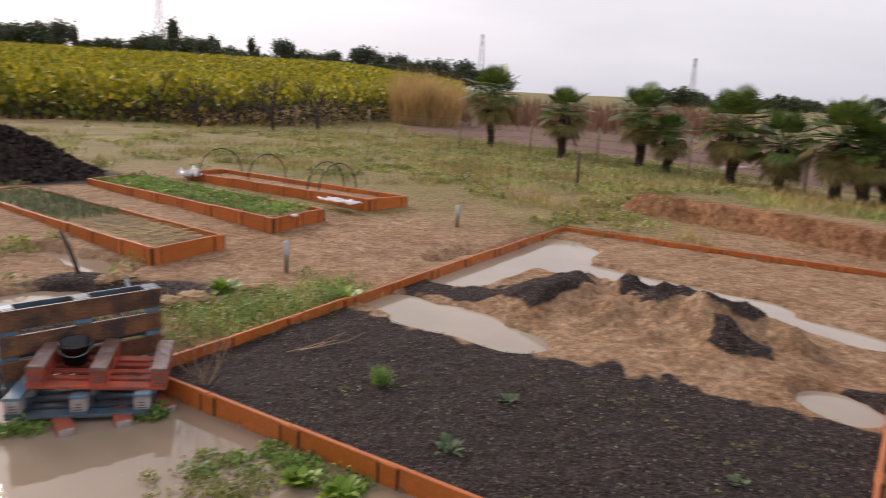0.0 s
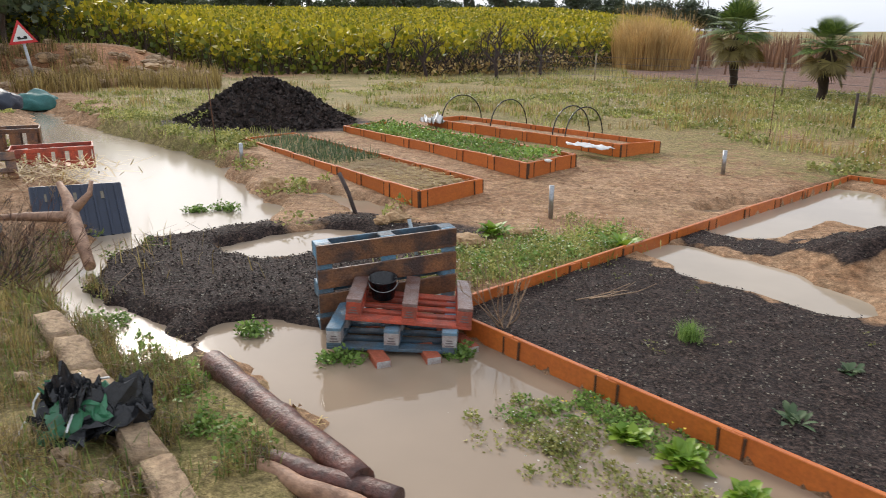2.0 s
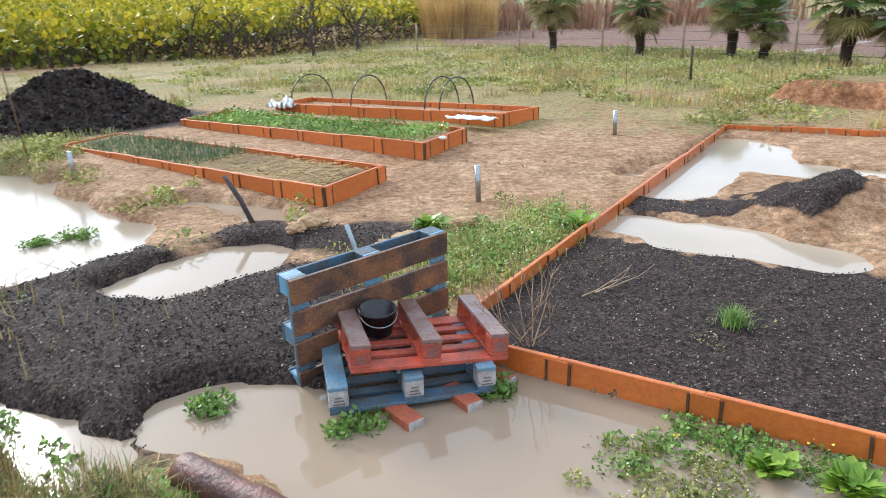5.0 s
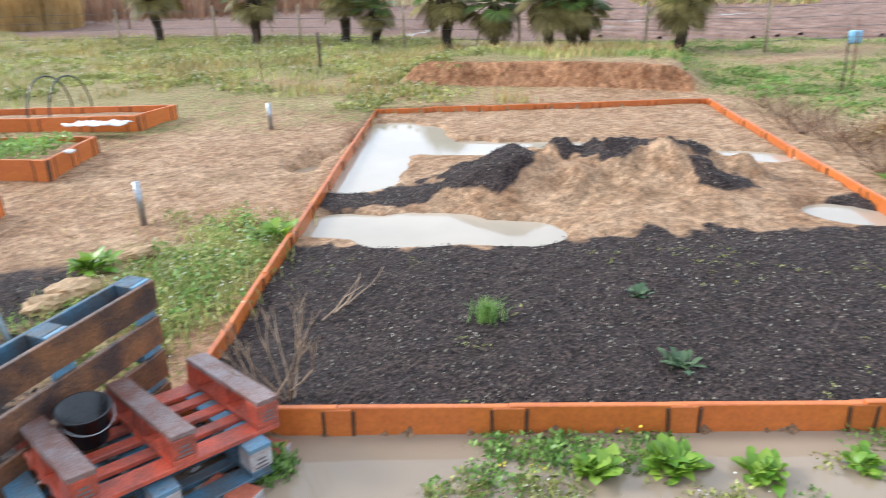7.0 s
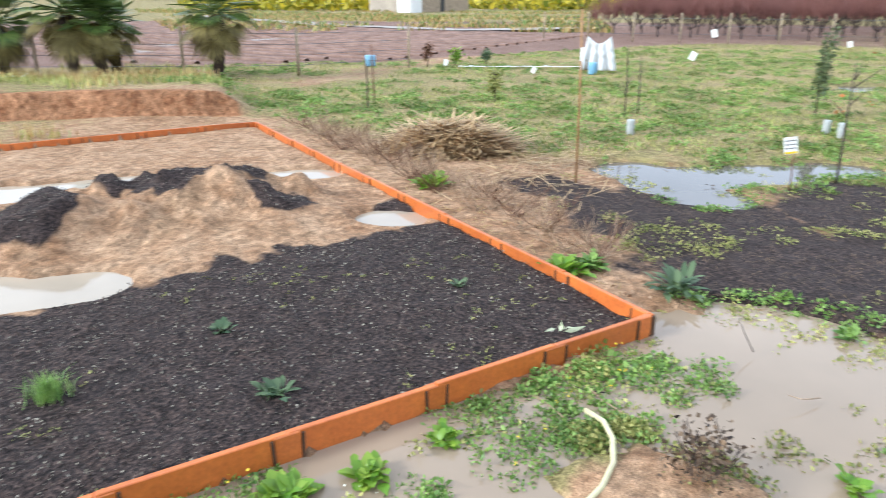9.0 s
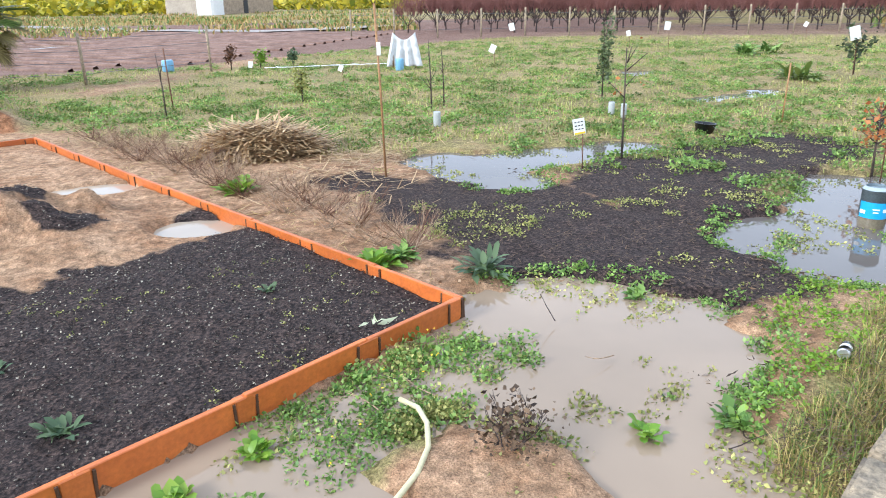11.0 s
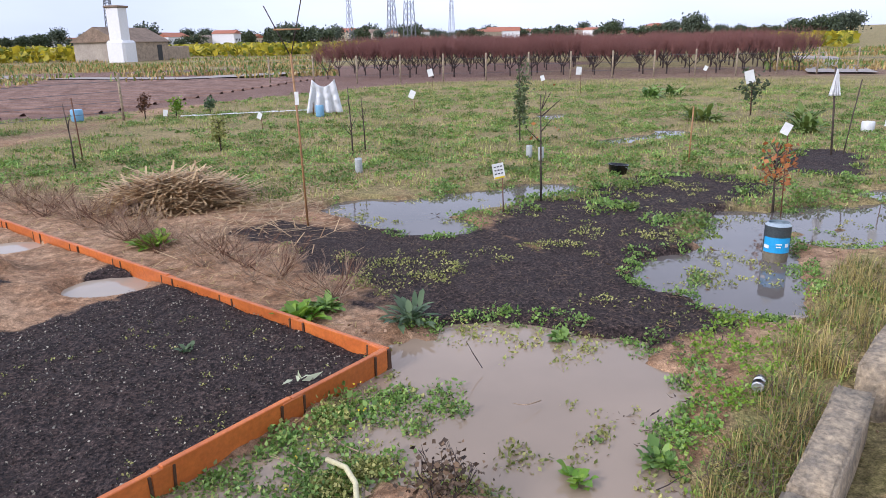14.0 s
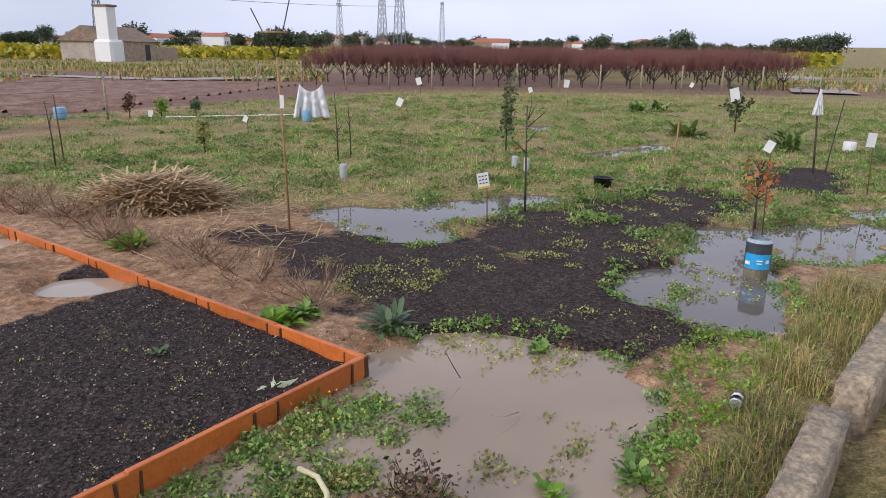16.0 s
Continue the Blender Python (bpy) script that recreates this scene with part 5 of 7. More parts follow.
clumps("front_weeds_pale", front[1::4], 30, 0.12, 0.05, 0.025, M_FIELDGRASS, "paler chickweed mixed in along the boards")
yf = front[rng.random(len(front)) < 0.05] + [0, 0, 0.11]
tagged(part("yellow_flowers", leaf_mesh("yellow_flowers", np.repeat(yf, 3, 0) + rng.normal(size=(3 * len(yf), 3)) * [0.012, 0.012, 0.004], 0.011, M_YELLOWFL, -0.3, 0.5, 0.5)), "small yellow wild flowers", "flowers", kind="stuff")
spots = np.array([(-0.85, 3.85, 0.3), (-0.7, 3.62, 0.25), (-0.25, 3.3, 0.25), (0.35, 2.0, 0.22), (0.15, 2.15, 0.2), (0.65, 2.08, 0.15), (0.9, 2.45, 0.08), (0.75, 2.6, 0.06)])
c = np.concatenate([np.c_[a + rng.normal(size=(16, 1)) * r * 0.5, b + rng.normal(size=(16, 1)) * r * 0.5, np.full(16, 0.0)] for a, b, r in spots])
clumps("chickweed_mats", c, 46, 0.08, 0.05, 0.022, M_FIELDGRASS, "pale flowering chickweed mats in the shallow water")
tagged(part("mat_flowers", leaf_mesh("mat_flowers", np.repeat(c[:48], 3, 0) + rng.normal(size=(144, 3)) * [0.06, 0.06, 0.008] + [0, 0, 0.05], 0.009, M_WHITEFL, -0.2, 0.5, 0.5)), "tiny pale flowers on the mats", "flowers", kind="stuff")
# along the low wall: long yellowed grass
def along_wall(n, t0, t1, o0, o1):
    t, o = rng.uniform(t0, t1, n), rng.uniform(o0, o1, n)
    dx, dy = WALL_B[0] - WALL_A[0], WALL_B[1] - WALL_A[1]
    L = math.hypot(dx, dy)
    return WALL_A[0] + dx * t + dy / L * o, WALL_A[1] + dy * t - dx / L * o


for nm, t0, t1, o0, o1, n in (("wall_grass", 0.17, 0.42, 0.10, 0.5, 3800), ("wall_grass_far", 0.0, 0.2, 0.1, 0.6, 1800), ("bank_grass", 0.62, 1.0, 0.06, 0.5, 6500), ("bank_grass_near", 0.60, 1.0, -0.55, -0.08, 5000)):
    x, y = along_wall(n, t0, t1, o0, o1)
    k = vnoise(x, y, 0.3) + 0.5 * vnoise(x + 5, y, 0.12) > -0.1
    g = on_ground(x[k], y[k])
    tall = 0.07 + 0.13 * np.clip(0.5 + vnoise(g[:, 0], g[:, 1] + 3, 0.35), 0, 1.3)
    wall_side = nm[0] == "w"
    tagged(part(nm, blade_mesh(nm, g, tall * (1.1 if wall_side else 1.0), M_WALLGRASS if wall_side else M_BANKGRASS, 0.0024, 0.9)), "long yellowed grass leaning beside the low wall", "grass", kind="stuff")
    tagged(part(nm + "_green", blade_mesh(nm + "_green", g[::3] + rng.normal(size=g[::3].shape) * [0.06, 0.06, 0], 0.13, M_GRASS, 0.0035, 0.9)), "green grass beside the low wall", "grass", kind="stuff")
    tagged(part(nm + "_stems", flat_strands(nm + "_stems", g[::5] + np.c_[np.zeros((len(g[::5]), 2)), rng.uniform(0.01, 0.09, len(g[::5]))], 0.2, M_DARKSTRAW, 0.002, 0.5)), "dead dark stems tangled in the grass beside the wall", "grass", kind="stuff")
    clumps(nm + "_leaves", g[::22] + [0, 0, 0.01], 14, 0.06, 0.06, 0.018, M_FIELDGRASS, "low leafy weeds among the grass beside the wall")
x, y = along_wall(330, 0.08, 0.36, 0.45, 1.05)
clumps("wall_weeds", on_ground(x, y)[::2], 20, 0.09, 0.06, 0.024, M_CHARD, "bright green broad-leaved weeds beside the wall")
x, y = along_wall(110, 0.66, 0.9, 0.3, 0.55)
clumps("bank_weeds", on_ground(x, y, False)[::3], 40, 0.08, 0.10, 0.03, M_WEED, "green weeds on the bank by the water")
for k, (a, b) in enumerate(((-2.932, 4.609), (-2.235, 4.355), (-5.364, 7.849), (-5.077, 7.948), (-1.467, 4.621))):
    c = np.c_[rng.normal(size=(7, 1)) * 0.07 + a, rng.normal(size=(7, 1)) * 0.05 + b, np.full(7, 0.0)]
    clumps("water_weed", c, 56, 0.07, 0.10, 0.03, M_WEED, "clump of green weed standing in the flood water")


# ---- single plants ----
def leafy_plant(at, n, length, width, mat, label, rise=(0.5, 1.4), seed=0, category="plant"):
    """A rosette of broad curved leaves, each with a fold."""
    r = random.Random(seed)
    v, f = [], []
    for k in range(n):
        a, e, L = r.uniform(0, 6.28), r.uniform(*rise), length * r.uniform(0.6, 1.15)
        bx = r.uniform(0, 6.28)
        br = 0.6 * length * r.random()
        p = Vector((br * math.cos(bx), br * math.sin(bx), 0))
        side = Vector((-math.sin(a), math.cos(a), 0))
        base = len(v)
        m = 6
        for i in range(m):
            s = i / (m - 1)
            w = width * L / length * (0.12 if s < 0.3 else math.sin(math.pi * (0.12 + 0.88 * (s - 0.25) / 0.75)) ** 0.8) * (1 + 0.2 * math.sin(9 * s + k))
            cup = Vector((0, 0, 0.25 * w))
            v += [tuple(p - side * w + cup), tuple(p), tuple(p + side * w + cup)]
            e -= 0.16
            p = p + Vector((math.cos(a) * math.cos(e), math.sin(a) * math.cos(e), math.sin(e))) * L / (m - 1)
        for i in range(m - 1):
            q = base + 3 * i
            f += [(q, q + 1, q + 4, q + 3), (q + 1, q + 2, q + 5, q + 4)]
    ob = part("leafy_plant", raw("leafy_plant", np.array(v), np.array(f), mat, True))
    ob.location = at
    return tagged(ob, label, category, "leafy plants")


def ground_z(x, y):
    return max(float(height(x, y)), 0.0)


for k, (a, b, n, L, W, mat, lab) in enumerate((
    (-0.38, 3.82, 30, 0.14, 0.032, M_CHARD, "bright green chard plant beside the boards"), (-0.12, 3.66, 34, 0.16, 0.035, M_CHARD, "bright green chard plant beside the boards"),
    (0.14, 3.42, 28, 0.13, 0.03, M_CHARD, "bright green chard plant beside the boards"), (0.5, 3.22, 20, 0.10, 0.025, M_CHARD, "small bright green chard beside the boards"),
    (4.52, 4.96, 30, 0.24, 0.05, M_CHARD, "light green lettuce-like plant in bare earth"), (2.68, 3.14, 34, 0.2, 0.04, M_CHARD, "yellow-green chard just outside the bed"),
    (2.85, 3.0, 30, 0.18, 0.03, M_WEED, "dark green leafy weed just outside the bed"), (-0.42, 7.25, 26, 0.24, 0.05, M_CHARD, "broad-leaved bright green plant beside the boards"),
    (-1.7, 7.5, 26, 0.22, 0.045, M_CHARD, "bright green plant among the weeds"), (2.6, 2.36, 26, 0.26, 0.03, M_ONION, "lobed grey-green thistle rosette on bare earth"),
    (0.8, 1.53, 9, 0.12, 0.035, M_CHARD, "small yellow-green plant standing in the puddle"), (2.37, 1.36, 12, 0.12, 0.03, M_WEED, "small green plant at the puddle's edge"),
    (0.95, 1.12, 16, 0.14, 0.03, M_WEED, "pale green leafy plant in the puddle"), (0.93, 4.79, 14, 0.11, 0.025, M_ONION, "small grey-green plant in the compost"),
    (0.46, 4.09, 16, 0.13, 0.022, M_ONION, "small pale thistle in the compost"), (2.1, 3.75, 10, 0.09, 0.02, M_ONION, "tiny grey-green seedling in the compost"))):
    inside = float(bed_sides(np.array(a), np.array(b))) > 0
    leafy_plant((a, b, 0.06 if inside else ground_z(a, b)), int(n * 2.2), L * 0.8, W * 0.75, mat, lab, seed=k)
tagged(part("fennel_tuft", blade_mesh("fennel_tuft", np.array([(0.03, 5.1, 0.06)]) + rng.normal(size=(260, 3)) * [0.035, 0.035, 0], 0.11, M_WEED, 0.003, 0.9)), "feathery bright green tuft in the compost", "plant")
tagged(part("wilted_leaf", leaf_mesh("wilted_leaf", np.array([(1.68, 2.95, 0.07)]) + rng.normal(size=(6, 3)) * [0.012, 0.012, 0.002], 0.11, M_ONIONPALE, -0.1, 0.4, 0.13)), "wilted pale leaf lying on the compost", "leaf")


def twig_bush(name, at, spread, tall, n, mat, label, seed, r0=0.006, up=0.6):
    r = random.Random(seed)
    segs = []
    for _ in range(n):
        a = r.uniform(0, 6.28)
        d = Vector((math.cos(a) * spread, math.sin(a) * spread, tall * r.uniform(0.5, 1.1)))
        grow((r.uniform(-0.05, 0.05), r.uniform(-0.05, 0.05), 0), d.normalized(), d.length * 0.5, r0, 2, r, segs, 0.45, up * 0.3, (2, 3), 0.62)
    ob = part(name, tubes(name, segs, mat, 3))
    ob.location = at
    return tagged(ob, label, "dead plant")


twig_bush("dry_bush", (-1.22, 5.02, 0.06), 0.30, 0.42, 9, M_DRYTWIG, "dry pale-brown branching weed at the bed's corner", 1)
twig_bush("dead_shrub", (0.62, 2.12, 0.03), 0.16, 0.2, 10, M_DARKTWIG, "small dead dark-brown shrub on bare earth", 2, 0.004)
q = rng.normal(size=(420, 3)) * [0.085, 0.085, 0.05] + [0.62, 2.12, 0.14]
tagged(part("withered_leaves", leaf_mesh("withered_leaves", q[q[:, 2] > 0.05], 0.024, M_DARKSTRAW, -0.5, 1.0, 0.4)), "withered dark brown leaves on the dead shrub", "leaves", kind="stuff")
rb = random.Random(9)
for k in range(34):
    t = k / 34
    a = 2.75 + (6.7 - 2.75) * t + rb.uniform(0.15, 0.55)
    b = 3.1 + (8.2 - 3.1) * t - rb.uniform(0.0, 0.35)
    if float(bed_sides(np.array(a), np.array(b))) < -0.12:
        twig_bush("dry_brush", (a, b, ground_z(a, b)), 0.30, 0.26, 13, M_DRYTWIG if k % 3 else M_RUSTY, "low dry brown brushwood along the boards", 20 + k, 0.004, 0.2)
segs = []
for k in range(3):
    grow((-0.75 + 0.1 * k, 5.65 + 0.05 * k, 0.075), (0.55, 0.35, 0.03), 0.30, 0.007, 1, rb, segs, 0.3, 0.0, (1, 2), 0.7)
tagged(part("twig", tubes("twig", segs, M_DRYTWIG, 4)), "dry twig lying on the compost", "twig")

# the heap of straw and stalks
n = 1500
a, r = rng.uniform(0, 2 * np.pi, n), np.sqrt(rng.random(n))
hx, hy = 6.45 + np.cos(a) * r * 0.6, 5.5 + np.sin(a) * r * 0.78
hz = height(hx, hy) + 0.34 * (1 - r**2) * (1 + 0.4 * vnoise(hx, hy, 0.3)) * rng.uniform(0.3, 1.0, n) + 0.02
tagged(part("straw_heap", flat_strands("straw_heap", np.stack([hx, hy, hz], 1), 0.8, M_STRAW, 0.011, 0.35, 2.4, 0.9)), "heap of dry brown stalks on the ground", "straw heap", kind="stuff")
tagged(part("dark_stalks", flat_strands("dark_stalks", np.stack([hx, hy, hz - 0.02], 1)[::4], 0.6, M_DARKSTRAW, 0.006, 0.4, 2.1, 1.1)), "dark rotting stalks within the heap", "straw heap", kind="stuff")
n = 500
hx, hy = 6.2 + rng.normal(size=n) * 0.9, 4.1 + rng.normal(size=n) * 0.5
tagged(part("loose_straw", flat_strands("loose_straw", on_ground(hx, hy, True, 0.02), 0.35, M_STRAW, 0.005, 0.2)), "loose straw strewn about", "straw", kind="stuff")
# reeds
n = 5200
a, r = rng.uniform(0, 2 * np.pi, n), np.sqrt(rng.random(n))
rx, ry = 1.5 + np.cos(a) * r * 2.3, 47 + np.sin(a) * r * 4
tagged(part("reed_bed", blade_mesh("reed_bed", np.stack([rx, ry, height(rx, ry)], 1), 3.2 * (0.75 + 0.45 * vnoise(rx, ry, 1.3)), M_REEDSTEM, 0.022, 0.5, 0.45)), "tall clump of dry golden reeds", "reeds", kind="stuff")
n = 2600
rx, ry = rng.uniform(4, 26, n), 56 + rng.normal(size=n) * 4
tagged(part("far_scrub", blade_mesh("far_scrub", np.stack([rx, ry, height(rx, ry)], 1), 1.8, M_SCRUB, 0.06, 0.3, 0.4)), "low reddish-brown dry scrub past the field", "scrub", kind="stuff")


# ---- walls, stones and wood in the foreground ----
def rough_block(L, W, H, at, ang, mat, seed, amount=0.02, name="block", parent=None):
    bm = bmesh.new()
    bmesh.ops.create_cube(bm, size=1)
    bmesh.ops.scale(bm, vec=(L, W, H), verts=bm.verts)
    bmesh.ops.bevel(bm, geom=list(bm.edges), offset=min(L, W, H) * 0.09, segments=2, affect="EDGES")
    bmesh.ops.subdivide_edges(bm, edges=[e for e in bm.edges if e.calc_length() > 0.08], cuts=4, use_grid_fill=True)
    off = Vector((seed * 3.7, seed, seed * 1.3))
    for v in bm.verts:
        v.co += Vector((noise.noise(v.co * 6 + off), noise.noise(v.co * 6 + off * 2), noise.noise(v.co * 6 + off * 3))) * amount
        v.co += v.co.normalized() * amount * 0.7 * noise.noise(v.co * 19 + off)
    for f in bm.faces:
        f.smooth = True
    ob = part(name, bm, parent, mat=mat)
    ob.matrix_basis = pose(*at, 0, 0, ang)
    return ob


WANG = math.degrees(math.atan2(WALL_B[1] - WALL_A[1], WALL_B[0] - WALL_A[0])) + 180
low_wall = empty("low_wall", label="low broken wall of old concrete blocks", category="wall")


def on_wall(t, o=0.0):
    dx, dy = WALL_B[0] - WALL_A[0], WALL_B[1] - WALL_A[1]
    L = math.hypot(dx, dy)
    return WALL_A[0] + dx * t + dy / L * o, WALL_A[1] + dy * t - dx / L * o


for k, (x0, y0, x1, y1, w, z) in enumerate(((0.30, 0.77, 1.10, 0.17, 0.16, 0.30), (-0.45, 1.32, 0.28, 0.79, 0.15, 0.30), (1.24, 0.0, 2.05, -0.70, 0.17, 0.34), (2.08, -0.73, 3.0, -1.45, 0.17, 0.33))):
    L = math.hypot(x1 - x0, y1 - y0)
    rough_block(L, w, z + 0.15, ((x0 + x1) / 2, (y0 + y1) / 2, z / 2 - 0.075), math.degrees(math.atan2(y1 - y0, x1 - x0)), M_CONCRETE, k + 1, 0.014, "block", low_wall)
for k in range(5):
    t = 0.645 + 0.052 * k
    x0, y0 = on_wall(t)
    rough_block(0.56, 0.17, 0.30, (x0, y0, 0.035 + 0.012 * (k % 2)), WANG + (k % 3 - 1) * 2, M_STONE, 11 + k, 0.03, "kerb_stone", low_wall)
stone_wall = empty("stone_wall", label="weathered wall of large tan limestone blocks", category="wall")
for k, (a, b, L, W, H, ang) in enumerate(((-3.42, 2.42, 0.62, 0.42, 0.46, -38), (-3.98, 2.84, 0.66, 0.46, 0.50, -41), (-2.95, 2.04, 0.60, 0.40, 0.40, -36), (-4.5, 3.3, 0.7, 0.44, 0.5, -40), (-3.75, 2.36, 0.5, 0.35, 0.6, -45), (-4.3, 2.86, 0.6, 0.4, 0.64, -36))):
    rough_block(L, W, H, (a, b, H / 2 - 0.14), ang, M_STONE, 31 + k, 0.055, "stone", stone_wall)
rs = random.Random(12)
for k in range(9):
    x0, y0 = on_wall(0.66 + 0.03 * k, rs.uniform(-0.35, -0.15))
    tagged(part("stone", rough_blob((rs.uniform(0.05, 0.1), rs.uniform(0.04, 0.08), 0.045), (x0, y0, ground_z(x0, y0) + 0.02), k, 0.3), mat=M_STONE), "small tan stone lying by the wall", "stone", "loose stones")


def log(p, q, r, mat, label, rings=(), wob=0.02, seed=0):
    n = 22
    p, q = Vector(p), Vector(q)
    pts, rad = [], []
    for k in range(n):
        s = k / (n - 1)
        pts.append(p.lerp(q, s) + Vector((noise.noise((s * 3, seed, 0)), noise.noise((s * 3, seed, 5)), 0)) * wob)
        rr = r * (1 + 0.08 * noise.noise((s * 6, seed, 9)))
        if any(abs(s - g) < 0.03 for g in rings):
            rr *= 1.14
        rad.append(rr)
    ob = part("log", pipe(pts, rad, 16), mat=mat)
    return tagged(ob, label, "log")


log((-2.9, 4.02, 0.065), (-1.58, 3.08, 0.05), 0.072, M_BARKLOG, "wet dark-brown trunk lying half in the water", (0.02, 0.12, 0.3, 0.55), 0.03, 2)
log((-2.22, 3.2, 0.03), (-1.38, 3.0, 0.045), 0.055, M_BARKLOG, "split reddish-brown trunk lying beside another", (0.4,), 0.03, 5)
log((-2.15, 3.1, 0.04), (-1.5, 2.92, 0.03), 0.045, M_DRIFT, "split pale bark-stripped branch in the grass", (), 0.03, 8)


def crumpled(name, at, pieces, label, seed):
    """Sheets of torn plastic crumpled together: each colour a part."""
    r = random.Random(seed)
    ob = empty(name, label=label, category="rubbish")
    for k, (mat, sx, sy, sz) in enumerate(pieces):
        bm = bmesh.new()
        bmesh.ops.create_grid(bm, x_segments=22, y_segments=18, size=0.5)
        o = Vector((seed + k * 9.0, k * 4.0, 0))
        for v in bm.verts:
            h = noise.fractal(v.co * 3.4 + o, 0.8, 2.1, 4)
            g = noise.noise(v.co * 6 + o * 2)
            v.co = Vector((v.co.x * sx + 0.3 * sx * g, v.co.y * sy + 0.3 * sy * h, max(0.0, 0.16 + 0.30 * h) * sz * 0.8))
        pc = part("sheet", bm, ob, mat=mat)
        so = pc.modifiers.new("thick", "SOLIDIFY")
        so.thickness = 0.004
        pc.matrix_basis = pose(r.uniform(-0.12, 0.12), r.uniform(-0.1, 0.1), 0.02 + 0.03 * k, r.uniform(-20, 20), r.uniform(-20, 20), r.uniform(0, 180))
    for k in range(7):
        pts = [Vector((r.uniform(-0.3, 0.1), r.uniform(-0.2, 0.25), 0.22))]
        for _ in range(6):
            pts.append(pts[-1] + Vector((r.uniform(-0.02, 0.05), r.uniform(-0.08, 0.0), r.uniform(-0.05, 0.02))))
        part("strap", pipe(pts, 0.0055, 5), ob, "white strap", mat=M_WHITEBAG)
    ob.location = at
    return ob


crumpled("torn_plastic_sack", (-2.99, 3.02, 0.12), ((M_BLACKPL, 0.50, 0.40, 0.35), (M_BLACKPL, 0.42, 0.34, 0.5), (M_GREENPL, 0.30, 0.22, 0.45), (M_BLACKPL, 0.34, 0.2, 0.55), (M_GREENPL, 0.16, 0.22, 0.5), (M_JUG, 0.16, 0.08, 0.35), (M_BLACKPL, 0.24, 0.16, 0.6)), "torn black and green plastic sack dumped on the wall", 4)


# ---- the heap of things beside the channel ----
def slatted_crate(L, W, H, m, mat, label, slots=5):
    c = empty("plastic_crate", label=label, category="crate", group="old crates")
    t = 0.018
    for s in (-1, 1):
        part("end_panel", box((t, W, H), (s * (L - t) / 2, 0, H / 2), 0.004), c, mat=mat)
        n = slots
        for k in range(n + 1):
            part("upright", box((L / (n + 1) * 0.62, t, H * 0.66), (-L / 2 + L * (k + 0.5) / (n + 1), s * (W - t) / 2, H / 2), 0.003), c, mat=mat)
        for z in (0.085, 0.915):
            part("rail", box((L - 2 * t, t * 1.2, H * 0.17), (0, s * (W - t) / 2, H * z), 0.003), c, mat=mat)
    part("bottom", box((L - 2 * t, W - 2 * t, t), (0, 0, t), 0.003), c, mat=mat)
    c.matrix_basis = m
    return c


nav = empty("plastic_pallet", label="navy plastic pallet leaning in the flood water", category="pallet")
part("panel", box((0.9, 0.74, 0.10), (0, 0, 0), 0.012), nav, mat=M_NAVYPL)
for i in range(4):
    for j in (0, 1):
        part("rib", box((0.03, 0.68, 0.02), (-0.39 + 0.22 * i + 0.11 * j, 0, 0.056), 0.004), nav, mat=M_NAVYPL)
for i in range(3):
    part("slot", box((0.035, 0.10, 0.004), (-0.30 + 0.27 * i, 0.2, 0.0525), 0), nav, "pale slot", mat=M_JUGDIRTY)
nav.matrix_basis = frame_at((-6.043, 6.707, 0.20), (0.70, 0.71, -0.04), (-0.38, 0.42, 0.52))
slatted_crate(1.0, 0.5, 0.30, pose(-7.895, 8.49, 0.32, 0, 0, 40), M_REDPAL, "dark red wooden crate on the bank")
slatted_crate(1.3, 0.5, 0.36, pose(-9.279, 8.877, 0.40, 0, 0, 40), M_BROWNPAL, "dark brown wooden crate on the bank")
pallet("pallet", 1.2, 0.8, 0.15, pose(-7.764, 6.875, 0.30, 62, 0, 50), (M_BROWNPAL, M_BROWNPAL, M_BROWNPAL), "old brown pallet leaning on the heap")
rg = random.Random(3)
stump = empty("driftwood", label="pale forked driftwood root leaning on the crate", category="driftwood")
part("stem", pipe([(-5.903, 6.313, 0.62), (-5.779, 6.25, 0.5), (-5.589, 6.069, 0.36), (-5.285, 5.798, 0.2), (-5.0, 5.527, 0.06)], [0.03, 0.05, 0.07, 0.06, 0.05], 12), stump, mat=M_DRIFT)
part("branch", pipe([(-5.57, 6.042, 0.36), (-5.954, 5.942, 0.36), (-6.337, 5.887, 0.34)], [0.055, 0.045, 0.025], 10), stump, mat=M_DRIFT)
part("branch", pipe([(-5.608, 6.088, 0.38), (-5.492, 6.229, 0.55), (-5.511, 6.302, 0.66)], [0.05, 0.03, 0.018], 10), stump, mat=M_DRIFT)


def coil(at, R, turns, r, mat, label, seed, tilt):
    rc = random.Random(seed)
    pts = []
    for k in range(turns * 16):
        a = 2 * math.pi * k / 16
        rr = R * (1 + 0.18 * math.sin(a / 5.3 + seed) + rc.uniform(-0.02, 0.02))
        pts.append((rr * math.cos(a), rr * math.sin(a) * 0.8, 0.10 * math.sin(a / 7.7) + k * 0.0016))
    ob = part("hose_coil", pipe(pts, r, 6), mat=mat)
    ob.matrix_basis = pose(*at, *tilt)
    return tagged(ob, label, "hose coil", "coiled pipes")


